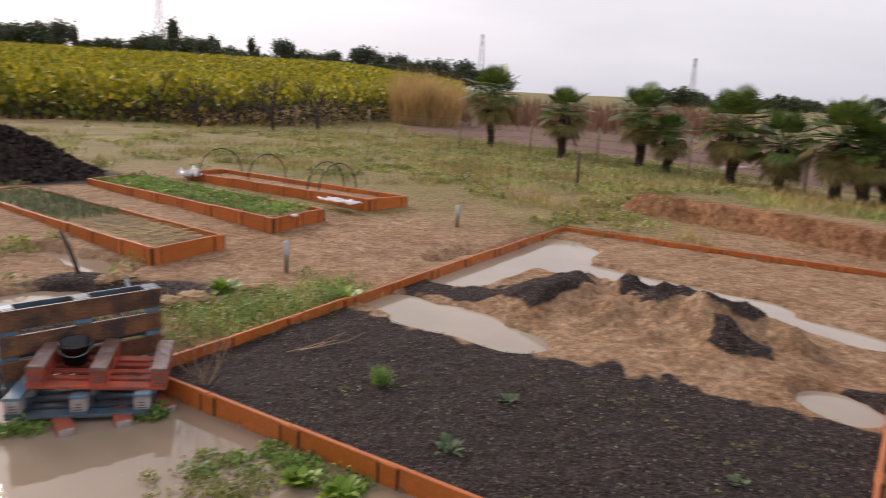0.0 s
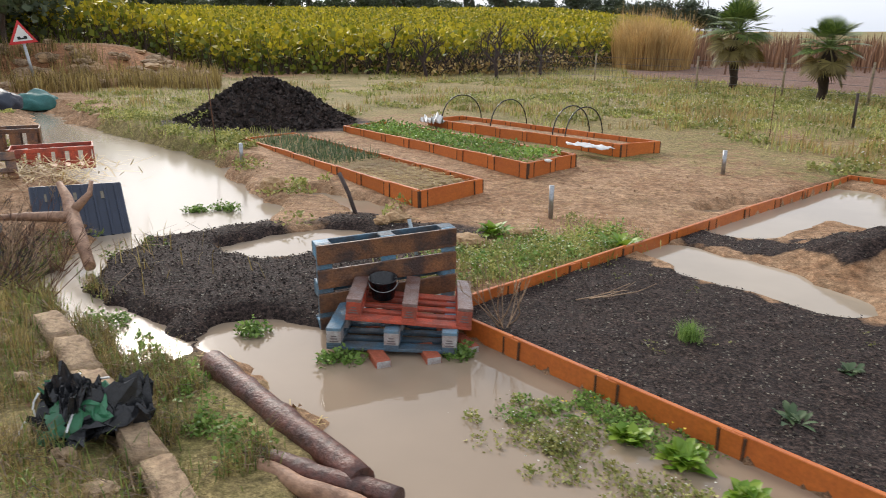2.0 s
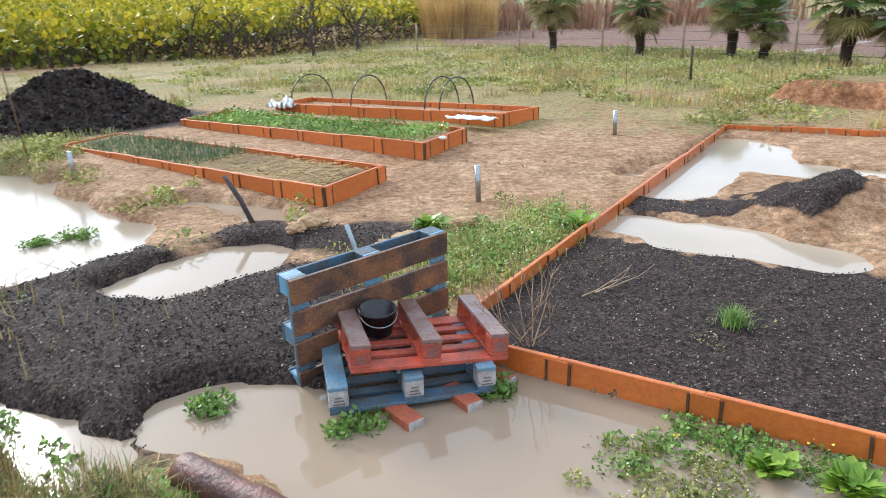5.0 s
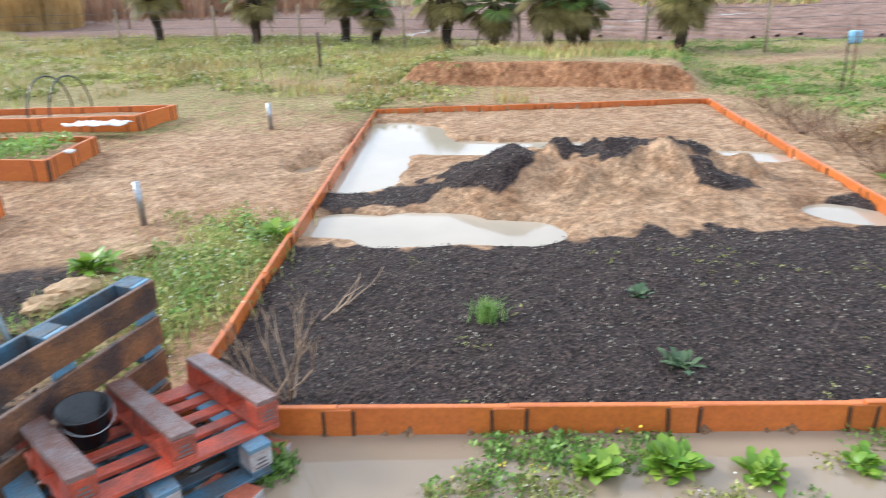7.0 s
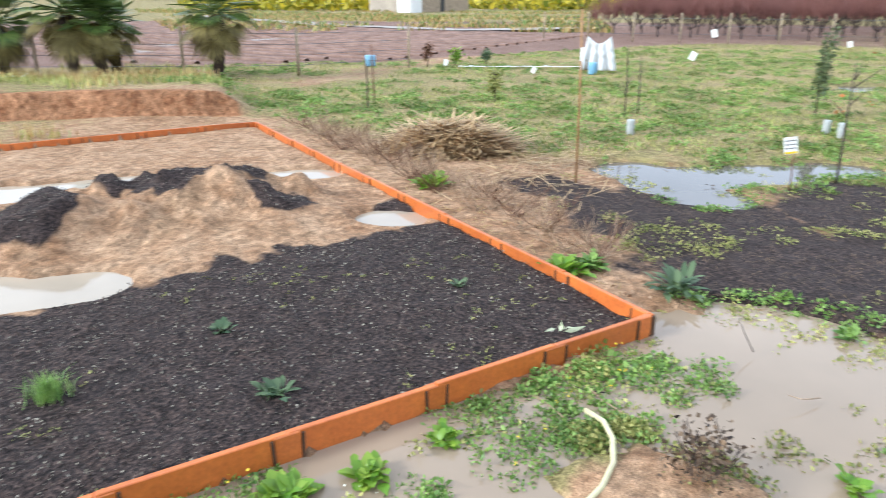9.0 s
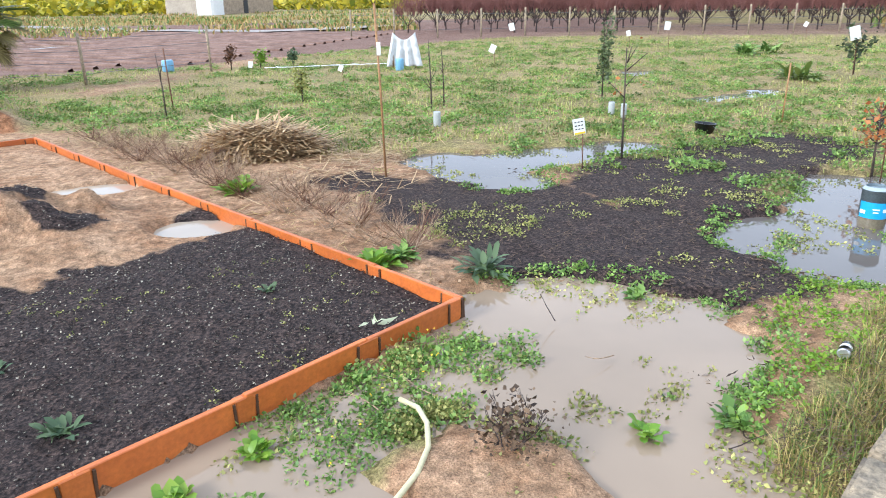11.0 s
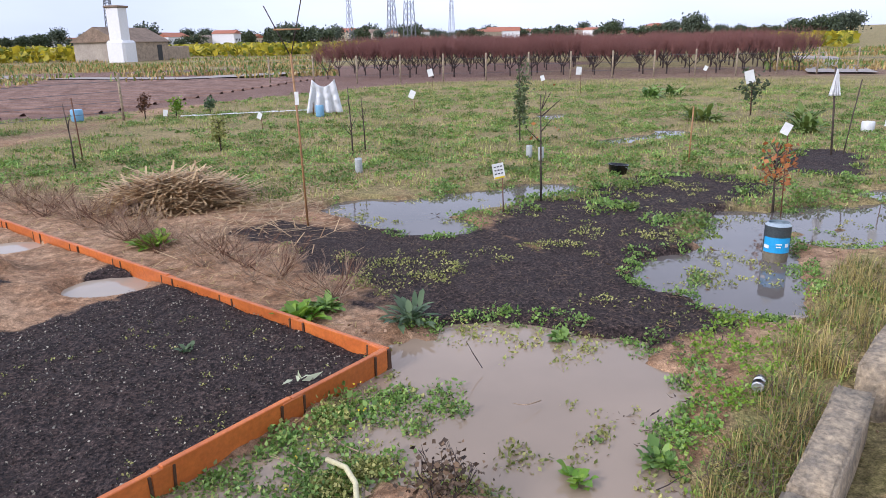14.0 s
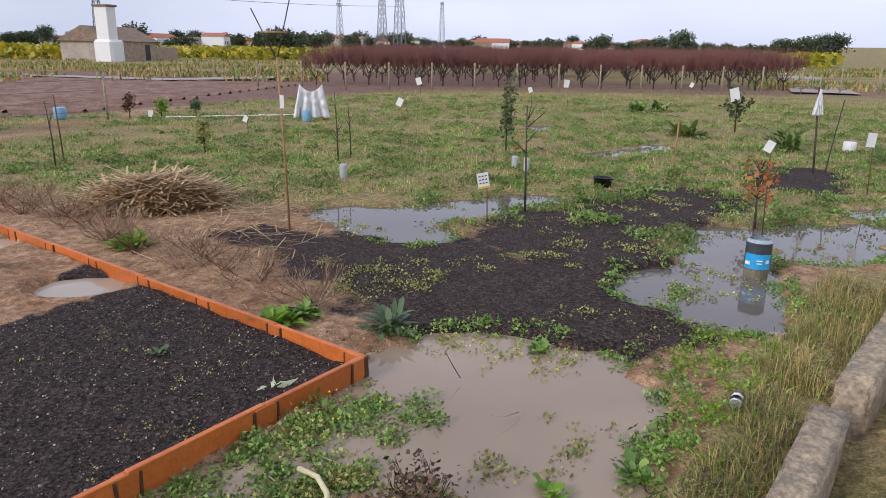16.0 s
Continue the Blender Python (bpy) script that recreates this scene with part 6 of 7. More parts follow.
coil((-6.767, 5.971, 0.42), 0.22, 16, 0.005, M_TYRE, "tangled coil of black irrigation pipe", 1, (33.41, 10.505, 30))
coil((-6.198, 5.382, 0.30), 0.20, 14, 0.004, M_TYRE, "coil of thin black cable on the heap", 2, (28.474, -8.088, 0))
coil((-5.627, 4.931, 0.24), 0.18, 14, 0.004, M_TYRE, "tangled coil of black irrigation pipe", 3, (19.039, 8.357, 50))
for k in range(16):
    a, b = -6.9 + 0.115 * k + rg.uniform(-0.25, 0.25), 6.3 - 0.12 * k + rg.uniform(-0.35, 0.35)
    twig_bush("dead_brush", (a, b, ground_z(a, b)), 0.34, 0.34, 13, M_DARKTWIG if k % 3 else M_DRYTWIG, "tangled dark dead brushwood on the heap", 120 + k, 0.005, 0.15)
for k in range(9):
    a, b = -6.6 + 0.35 * k * 0.6 + rg.uniform(-0.5, 0.5), 6.6 - 0.33 * k * 0.8 + rg.uniform(-0.4, 0.4)
    twig_bush("dry_brush", (a, b, ground_z(a, b)), 0.35, 0.42, 8, M_DRYTWIG if k % 2 else M_RUSTY, "dry brown brushwood on the heap", 70 + k, 0.005, 0.3)
hx, hy = rng.normal(size=900) * 0.5 - 7.5, rng.normal(size=900) * 0.45 + 7.6
tagged(part("hay_on_heap", flat_strands("hay_on_heap", np.c_[hx, hy, 0.32 + 0.2 * rng.random(900)], 0.3, M_DRYGRASS, 0.006, 0.4)), "rotting yellow hay on the heap", "straw", kind="stuff")
tagged(part("heap_grass", blade_mesh("heap_grass", on_ground(rng.normal(size=900) * 0.7 - 5.6, rng.normal(size=900) * 0.7 + 5.0), 0.22, M_BANKGRASS, 0.005, 1.0)), "dry grass round the heap", "grass", kind="stuff")
gx, gy = rng.normal(size=1500) * 0.75 - 6.3, rng.normal(size=1500) * 0.6 + 5.9
hg = on_ground(gx, gy)
clumps("heap_weeds", hg[::9], 24, 0.12, 0.12, 0.035, M_GRASS, "dark green weeds growing through the heap")
tagged(part("heap_litter", flat_strands("heap_litter", hg + np.c_[np.zeros((len(hg), 2)), rng.uniform(0, 0.12, len(hg))], 0.25, M_DARKSTRAW, 0.004, 0.4)), "rotting dark stalks strewn over the heap", "straw", kind="stuff")
bank = rough_blob((2.6, 1.1, 0.42), (0, 0, 0), 9, 0.2, 3)
em = part("earth_mound", bank, mat=M_GROUND)
em.matrix_basis = pose(-7.856, 7.428, 0.0, 0, 0, 135)
tagged(em, "low mound of earth under the heap of crates", "earth mound", kind="structure")
for k, (a, b, sx, sy, sz) in enumerate(((-4.859, 8.83, 0.17, 0.12, 0.12), (-2.764, 7.552, 0.16, 0.10, 0.08), (-2.899, 7.438, 0.09, 0.07, 0.06), (-2.071, 6.901, 0.12, 0.09, 0.06), (-1.348, 7.517, 0.14, 0.07, 0.05), (-1.878, 7.043, 0.16, 0.12, 0.08))):
    tagged(part("stone", rough_blob((sx, sy, sz), (a, b, ground_z(a, b) + sz * 0.5), 40 + k, 0.35), mat=M_ROCK), "rounded ochre stone on the wet ground", "stone", "loose stones")


# ---- posts and stakes ----
def post(name, at, h, r, mat, label, lean=(0, 0), group="stakes", sides=8, category="post"):
    ob = part(name, pipe([(0, 0, -0.1), (lean[0] * 0.5, lean[1] * 0.5, h * 0.5), (lean[0], lean[1], h)], r, sides), mat=mat)
    ob.location = (at[0], at[1], ground_z(*at))
    return tagged(ob, label, category, group)


post("steel_post", (-1.179, 8.306), 0.38, 0.028, M_STEEL, "short galvanised pipe standing in the ground")
post("steel_post", (1.025, 11.126), 0.34, 0.03, M_STEEL, "short galvanised pipe standing in the ground")
post("steel_post", (-6.016, 10.147), 0.36, 0.03, M_STEEL, "short galvanised pipe standing by the bed")
post("wooden_stake", (-3.354, 7.937), 0.42, 0.025, M_DARKTWIG, "charred black stake leaning over the puddle", (-0.30, 0.22))
post("steel_rod", (-7.248, 11.508), 1.15, 0.009, M_RUSTY, "thin rusty rod standing by the channel", (-0.08, 0.02))
post("steel_rod", (4.3, 16.8), 0.75, 0.03, M_DARKTWIG, "dark wooden stake standing in the grass")
post("steel_rod", (2.4, 15.2), 1.0, 0.008, M_RUSTY, "thin rod standing in the grass")
post("glass_bottle_stake", (-2.265, 6.573), 0.33, 0.018, M_JUG, "pale plastic tube stuck beside the pallet", (-0.10, 0.05), category="stake")

FENCE = [(-8.5, 38.0), (-5.0, 34.6), (-1.4, 31.2), (2.3, 28.0), (4.6, 25.2), (6.3, 22.6), (8.2, 19.8), (10.0, 17.0), (11.6, 14.2), (13.4, 12.2), (16.5, 10.6)]
wires = []
for k, (a, b) in enumerate(FENCE):
    post("fence_post", (a, b), 1.15, 0.035, M_CONCRETE, "grey fence post at the field's edge", (0.02 * (k % 3 - 1), 0), "field fence posts")
    if k:
        pa, pb = FENCE[k - 1]
        za, zb = ground_z(pa, pb), ground_z(a, b)
        for h in (0.25, 0.5, 0.75, 1.0):
            wires.append(((pa, pb, za + h), (a, b, zb + h), 0.006, 0.006))
        if k < 4:
            for j in range(26):
                s = j / 26
                wires.append(((pa + (a - pa) * s, pb + (b - pb) * s, za + 0.05), (pa + (a - pa) * s, pb + (b - pb) * s, za + 0.85), 0.004, 0.004))
tagged(part("fence_wire", tubes("fence_wire", wires, M_WIRE, 3)), "thin wires strung along the field fence", "fence wire")
wires = []
for k in range(17):
    a, b = 31.5 + 0.15 * k, 10.5 - 2.0 * k
    post("fence_post", (a, b), 1.25, 0.04, M_CONCRETE, "pale fence post before the bare orchard", (0, 0), "orchard fence posts")
    if k:
        for h in (0.35, 0.7, 1.0):
            wires.append(((a - 0.15, b + 2.0, ground_z(a, b) + h), (a, b, ground_z(a, b) + h), 0.007, 0.007))
tagged(part("fence_wire", tubes("fence_wire", wires, M_WIRE, 3)), "thin wires strung before the orchard", "fence wire")


# ---- things in the weedy field ----
def cut_jug(at):
    ob = empty("water_jug", label="cut-off plastic water jug with a cyan label in a puddle", category="jug")

    def shell(r0, r1, z0, z1, n=28):
        bm = bmesh.new()
        rings = [[bm.verts.new((r * math.cos(a), r * math.sin(a), z)) for a in (2 * math.pi * k / n for k in range(n))] for r, z in ((r0, z0), (r1, z1))]
        for k in range(n):
            bm.faces.new((rings[0][k], rings[0][(k + 1) % n], rings[1][(k + 1) % n], rings[1][k])).smooth = True
        return bm

    bm = shell(0.108, 0.108, 0.11, 0.33)
    bmesh.ops.solidify(bm, geom=list(bm.faces), thickness=0.004)
    part("upper_body", bm, ob, mat=M_JUG)
    part("shoulder", shell(0.108, 0.085, 0.33, 0.355), ob, mat=M_JUG)
    part("lower_body", shell(0.1, 0.108, 0.0, 0.11), ob, "muddy lower body", mat=M_JUGDIRTY)
    bmf = bmesh.new()
    bmesh.ops.create_circle(bmf, cap_ends=True, radius=0.104, segments=28)
    bmesh.ops.translate(bmf, vec=(0, 0, 0.325), verts=bmf.verts)
    part("water_surface", bmf, ob, mat=M_JUG)
    n = 14
    bm = bmesh.new()
    lo = [bm.verts.new((0.111 * math.cos(a), 0.111 * math.sin(a), 0.10)) for a in (radians(78 + 10 * k) for k in range(n))]
    hi = [bm.verts.new((0.111 * math.cos(a), 0.111 * math.sin(a), 0.235)) for a in (radians(78 + 10 * k) for k in range(n))]
    for k in range(n - 1):
        bm.faces.new((lo[k], lo[k + 1], hi[k + 1], hi[k]))
    lab = part("label", bm, ob, "cyan and white label", mat=M_LABEL)
    for k, (a0, z, w) in enumerate(((98, 0.12, 0.05), (150, 0.15, 0.05), (150, 0.125, 0.04), (185, 0.14, 0.03))):
        bm = box((0.003, w, 0.03 if k in (0, 3) else 0.01), (0.1135, 0, z + 0.03), 0)
        bmesh.ops.rotate(bm, cent=(0, 0, 0), matrix=Euler((0, 0, radians(a0))).to_matrix(), verts=bm.verts)
        part("print_bar", bm, lab, mat=M_WHITE)
    ob.matrix_basis = pose(*at, 0, 0, 15)


cut_jug((4.05, -0.76, -0.01))
bucket((8.0, -0.26, 0.05), 0.14, 0.13, 4, "low black plastic pot standing in the grass")


def card(stick_at, h, size, ang, label, tilt=12, mat=M_RUSTY, lean=(0.03, 0.02), dots=False):
    """A white card on a thin stick."""
    ob = empty("plant_tag", label=label, category="plant tag", group="white plant tags")
    z = ground_z(*stick_at)
    part("stick", pipe([(0, 0, -0.05), (lean[0], lean[1], h + 0.05)], 0.007, 6), ob, mat=mat)
    bm = box((0.003, size, size * 1.35), (0, 0, 0), 0)
    c = part("card", bm, ob, "white card", mat=M_CARD)
    c.matrix_basis = pose(lean[0] - 0.02, lean[1] + size * 0.3, h, tilt, 0, ang)
    if dots:
        for i in range(3):
            for j in range(3):
                part("print_bar", box((0.003, size * 0.16, size * 0.09), (-0.0035, (i - 1) * size * 0.27, (j - 0.7) * size * 0.3), 0), c, mat=M_BLACK)
        part("print_bar", box((0.003, size * 0.9, size * 0.16), (-0.0035, 0, -size * 0.56), 0), c, mat=M_YELLOW)
    ob.location = (*stick_at, z)
    return ob


card((5.85, 1.5), 0.47, 0.13, 8, "white card with a printed grid tied to a thin stick", -10, dots=True)
for k, (a, b, h, s) in enumerate(((17.6, 3.1, 0.45, 0.16), (28.0, 2.9, 0.6, 0.22), (23.4, -2.4, 0.75, 0.2), (27.3, -8.1, 0.6, 0.14), (15.2, -5.0, 0.9, 0.22), (7.6, -3.8, 0.75, 0.14), (5.6, -1.5, 0.95, 0.09), (24.0, -1.2, 0.5, 0.14), (16.4, 9.4, 0.18, 0.12), (13.5, 6.2, 0.35, 0.1))):
    card((a, b), h, s, 10 * (k % 3 - 1), "white card hanging from a thin stick in the field", (25, -15, 5)[k % 3])


def sapling(at, h, label, mat_leaf=None, leaves=0, seed=0, spread=0.25, leaf=0.05, forks=4, mat=M_BARK, col=None):
    r = random.Random(seed)
    t = empty("sapling", label=label, category="sapling", group="young trees")
    part("stem", pipe([(0, 0, -0.05), (0.02, 0.01, h * 0.45), (-0.02, 0.03, h)], [0.016, 0.012, 0.006], 5), t, mat=mat)
    tips = []
    for k in range(forks):
        z = h * r.uniform(0.3, 0.9)
        a = r.uniform(0, 6.28)
        e = (math.cos(a) * spread * r.uniform(0.4, 1), math.sin(a) * spread * r.uniform(0.4, 1), z + h * 0.16)
        part("branch", pipe([(0.01, 0.01, z), e], [0.008, 0.003], 4), t, mat=mat)
        tips.append(e)
    if leaves:
        zz = rng.uniform(0.25, 1.0, leaves)
        pr = np.array(tips + [(0, 0, h * 0.9), (0, 0, h * 0.6)])
        p = pr[rng.integers(0, len(pr), leaves)] * rng.uniform(0.55, 1.05, (leaves, 1)) + rng.normal(size=(leaves, 3)) * [0.04, 0.04, h * 0.06]
        part("foliage", leaf_mesh("foliage", p, leaf, mat_leaf, -0.4, 1.2, 0.35), t)
    t.location = (*at, ground_z(*at))
    return t


sapling((11.3, 0.82), 1.35, "slim dark green young tree with dense leaves", M_OLIVE, 620, 1, 0.22, 0.06, 12)
sapling((6.36, 1.02), 1.25, "bare young tree with rusty leaf tips", M_FIRRED, 12, 2, 0.35, 0.045, 5)
sapling((5.8, -1.5), 0.78, "dead rust-brown young conifer beside the jug", M_FIRRED, 130, 3, 0.26, 0.06, 14)
sapling((10.9, 6.3), 0.6, "small olive-green bush in the field", M_FIELDGRASS, 420, 4, 0.18, 0.06, 8)
sapling((16.9, 10.2), 0.62, "withered dark red-brown shrub in the field", M_RUSTY, 240, 5, 0.14, 0.07, 6)
sapling((17.5, 9.6), 0.5, "small yellow-green shrub in the field", M_CHARD, 260, 6, 0.2, 0.07, 6)
sapling((18.2, 8.9), 0.4, "small grey-green shrub in the field", M_ONION, 240, 7, 0.2, 0.07, 6)
sapling((9.9, 3.75), 1.15, "thin bare sapling in the field", None, 0, 8, 0.18, 0.05, 5)
sapling((10.4, 3.6), 0.95, "thin bare sapling in the field", None, 0, 9, 0.12, 0.05, 4)
sapling((15.4, -5.1), 0.95, "young tree with a few dark leaves and a tag", M_DARKLEAF, 160, 10, 0.4, 0.10, 6)
sapling((9.0, 8.0), 1.0, "thin bare sapling by the field's edge", None, 0, 11, 0.1, 0.05, 3)
for k, (a, b, n) in enumerate(((21.0, -4.2, 60), (21.4, -5.0, 30), (13.8, -5.6, 50), (12.4, -5.0, 60), (14.5, -3.6, 60), (10.5, -6.0, 40))):
    leafy_plant((a, b, ground_z(a, b)), n, 0.5, 0.05, M_WEED if k < 2 else M_GRASS, "tuft of dark green leaves in the field", seed=60 + k)
cane = empty("cane_pole", label="tall split cane pole with a forked top and a tag", category="pole")
part("pole", pipe([(0, 0, -0.1), (0.0, 0.02, 0.9), (0.0, 0.05, 1.75)], 0.012, 7), cane, mat=M_CANE)
part("fork", pipe([(0, 0.05, 1.72), (0.0, -0.1, 2.3)], 0.006, 5), cane, mat=M_DARKTWIG)
part("fork", pipe([(0, 0.05, 1.72), (0.0, 0.28, 2.2)], 0.006, 5), cane, mat=M_DARKTWIG)
part("crossbar", pipe([(0, 0.2, 1.98), (0, -0.06, 1.98)], 0.009, 5), cane, mat=M_CANE)
part("tag", box((0.004, 0.04, 0.13), (-0.012, 0.02, 1.32), 0), cane, "white tag", mat=M_CARD)
cane.location = (5.27, 3.6, ground_z(5.27, 3.6))
post("cane_stake", (9.0, -1.58), 0.85, 0.012, M_CANE, "pale cane with a white cap in the grass", (0.0, -0.01), "canes")
post("cane_stake", (9.65, 8.2), 1.05, 0.012, M_RUSTY, "rusty rod standing at the field's edge", (0, 0.04), "canes")
post("cane_stake", (9.35, -3.95), 1.35, 0.016, M_BARK, "rough wooden pole with a hung white cloth", (0.0, 0.12), "canes")
post("cane_stake", (9.4, -4.15), 1.15, 0.010, M_BARK, "thin wooden pole leaning on another", (0.0, -0.14), "canes")


def hung_cloth(at, size, label, mat=M_WHITEBAG, turn=0, seed=1, legs=False):
    ob = empty("hung_cloth", label=label, category="plastic sheet")
    bm = bmesh.new()
    bmesh.ops.create_grid(bm, x_segments=16, y_segments=16, size=0.5)
    for v in bm.verts:
        u, w = v.co.x, v.co.y
        fold = 0.10 * math.sin(u * 22 + seed) * (0.6 - w) + 0.05 * noise.noise((u * 6, w * 6, seed))
        narrow = (0.62 + 0.38 * (0.5 - w)) if legs else (0.15 + 0.85 * (0.5 - w))
        sag = -0.22 * math.cos(u * math.pi) * (w + 0.5) if legs else 0
        v.co = Vector((fold * size[1], u * size[0] * narrow, (w + 0.5 + sag) * size[1]))
    for f in bm.faces:
        f.smooth = True
    c = part("sheet", bm, ob, mat=mat)
    so = c.modifiers.new("thick", "SOLIDIFY")
    so.thickness = 0.005
    if legs:
        for s in (-1, 1):
            part("pole", pipe([(0.04, s * size[0] * 0.32, -0.05), (0.04, s * size[0] * 0.30, size[1] * 1.0)], 0.015, 6), ob, mat=M_CANE)
    ob.matrix_basis = pose(*at, 0, 0, turn)
    return ob


hung_cloth((17.0, 5.45, 0.12), (0.95, 0.86), "white plastic sheet draped over two poles in the field", legs=True, turn=10)
hung_cloth((9.33, -3.86, 0.98), (0.14, 0.40), "white cloth hung on a wooden pole", seed=3)


def drum(at, r, h, mat, label, category="container"):
    ob = part("container", pipe([(0, 0, 0), (0, 0, h * 0.1), (0, 0, h * 0.5), (0, 0, h * 0.9), (0, 0, h)], [r * 0.9, r, r * 1.02, r, r * 0.92], 16), mat=mat)
    ob.location = (at[0], at[1], ground_z(*at))
    return tagged(ob, label, category, "plastic containers")


drum((16.3, 11.7), 0.15, 0.3, M_BLUEPL, "pale blue plastic drum at the field's edge")
drum((16.55, 5.5), 0.11, 0.3, M_BLUEPL, "blue water jug under the plastic sheet")
drum((8.32, 3.45), 0.055, 0.22, M_JUGPALE, "pale cut plastic bottle round a seedling")
drum((9.45, 0.84), 0.05, 0.2, M_JUGPALE, "pale cut plastic bottle in the grass")
drum((9.2, 0.68), 0.045, 0.22, M_JUGPALE, "white plastic bottle in the grass")
drum((12.2, -6.1), 0.12, 0.2, M_WHITEBAG, "pale plastic pot lying in the field")
for k in range(5):
    cloth("plastic_strip", (0.9, 0.12, 0.05), (17.0 + 0.3 * k, 8.8 - 0.75 * k, 0.1), 10 + k, "strip of white plastic lying along the field", turn=110)
plank = part("plank", box((0.9, 0.12, 0.03), (0, 0, 0), 0.004), mat=M_ORANGE)
plank.matrix_basis = pose(0.78, -0.18, 0.235, 0, -3, 142)
tagged(plank, "orange painted board lying behind the low wall", "board")
cn = empty("drink_can", label="crumpled silver and white drink can in the weeds", category="can")
part("body", pipe([(0, 0, -0.058), (0, 0, -0.05), (0, 0.004, -0.01), (0, -0.004, 0.03), (0, 0, 0.05), (0, 0, 0.058)], [0.026, 0.033, 0.029, 0.033, 0.032, 0.025], 16), cn, mat=M_ALU)
part("print_band", pipe([(0, 0.001, -0.02), (0, -0.002, 0.015)], 0.0338, 16, False), cn, "white printed band", mat=M_WHITE)
cn.matrix_basis = pose(1.54, 0.42, 0.10, 90, 15, 60)
tagged(part("garden_hose", pipe([(0.92, 2.66, 0.05), (0.84, 2.56, 0.06), (0.72, 2.50, 0.06), (0.55, 2.47, 0.055), (0.38, 2.49, 0.05), (0.2, 2.55, 0.05), (0.0, 2.6, 0.05)], 0.013, 10), mat=M_HOSE), "cream garden hose lying on bare earth", "hose")
for k, (a, b) in enumerate(((1.0, 2.5), (0.85, 2.75), (1.5, 1.6), (1.9, 1.9), (1.2, 0.9), (0.7, 1.2), (1.15, 2.6))):
    segs = []
    grow((a, b, 0.03), (rg.uniform(-1, 1), rg.uniform(-1, 1), 0.15), 0.12, 0.004, 1, rg, segs, 0.5, 0.1, (1, 2), 0.7)
    tagged(part("twig", tubes("twig", segs, M_DRYTWIG if k < 3 else M_DARKTWIG, 4)), "thin dry twig lying in the shallow water", "twig", "loose twigs")

# ---- beyond ----
def gable_house(name, at, L, W, H, roof_h, ang, wall, roof, label, windows=2, group=""):
    h = empty(name, label=label, category="house", group=group)
    part("wall", box((L, W, H), (0, 0, H / 2), 0), h, mat=wall)
    bm = bmesh.new()
    e = 0.3
    pr = [(-L / 2 - e, -W / 2 - e, H - 0.05), (-L / 2 - e, W / 2 + e, H - 0.05), (-L / 2 - e, 0, H + roof_h)]
    a = [bm.verts.new(p) for p in pr]
    b = [bm.verts.new((L / 2 + e, p[1], p[2])) for p in pr]
    bm.faces.new(a[::-1])
    bm.faces.new(b)
    for i in range(3):
        bm.faces.new((a[i], a[(i + 1) % 3], b[(i + 1) % 3], b[i]))
    part("roof", bm, h, mat=roof)
    for k in range(windows):
        w = part("window", box((0.9, 0.12, 1.1), (-L / 2 + L * (k + 0.5) / windows, -W / 2 - 0.02, H * 0.55), 0), h, mat=M_CARGLASS)
        part("frame", box((1.06, 0.10, 0.1), (-L / 2 + L * (k + 0.5) / windows, -W / 2 - 0.03, H * 0.55 - 0.6), 0), w, mat=M_WHITE)
        part("window", box((0.12, 0.8, 1.0), (-L / 2 - 0.02, -W / 4 + W / 2 * k / max(windows - 1, 1), H * 0.55), 0), h, mat=M_CARGLASS)
    h.matrix_basis = pose(*at, 0, 0, ang)
    return h


hx0, hy0 = 84.1, 40.8
hz0 = float(height(hx0, hy0))
barn = gable_house("farm_building", (hx0, hy0, hz0 - 0.3), 9.0, 6.0, 2.5, 1.6, -12, M_RENDER, M_TILE, "old tan farm building with tiled roof and white tower", 0)
part("stone_facing", box((8.9, 0.12, 2.4), (0.05, -3.02, 1.2), 0), barn, "rubble stone facing", mat=M_RUBBLE)
part("tower", box((1.5, 1.5, 6.0), (-5.1, -3.5, 3.0), 0.03), barn, "white square transformer tower", mat=M_WHITE)
part("tower_base", box((2.3, 2.3, 2.6), (-5.0, -3.5, 1.3), 0.25), barn, "white flared foot of the tower", mat=M_WHITE)
part("tower_cap", box((1.85, 1.85, 0.22), (-5.1, -3.5, 6.1), 0.06), barn, mat=M_TILE)
part("ruined_wall", box((4.6, 0.5, 1.9), (6.8, -2.75, 0.95), 0.08), barn, "ruined rubble wall", mat=M_RUBBLE)
part("door", box((0.9, 0.12, 1.8), (2.6, -3.06, 1.2), 0), barn, "dark door opening", mat=M_BLACK)
rh = random.Random(21)
for k in range(26):
    az = -62 - 46 * (k + rh.uniform(-0.3, 0.3)) / 26
    p = far_place(az, rh.uniform(300, 430))
    gable_house("far_house", (p[0], p[1], p[2] - 0.2), rh.uniform(8, 16), rh.uniform(6, 9), rh.uniform(2.8, 5.5), rh.uniform(0.8, 1.8), rh.uniform(0, 180), rh.choice((M_WHITE, M_WHITE, M_CREAM, M_RENDER)), rh.choice((M_TERRA, M_TILE, M_TERRA)), "small pale house with a tiled roof far across the fields", rh.choice((2, 3)), "far village houses")


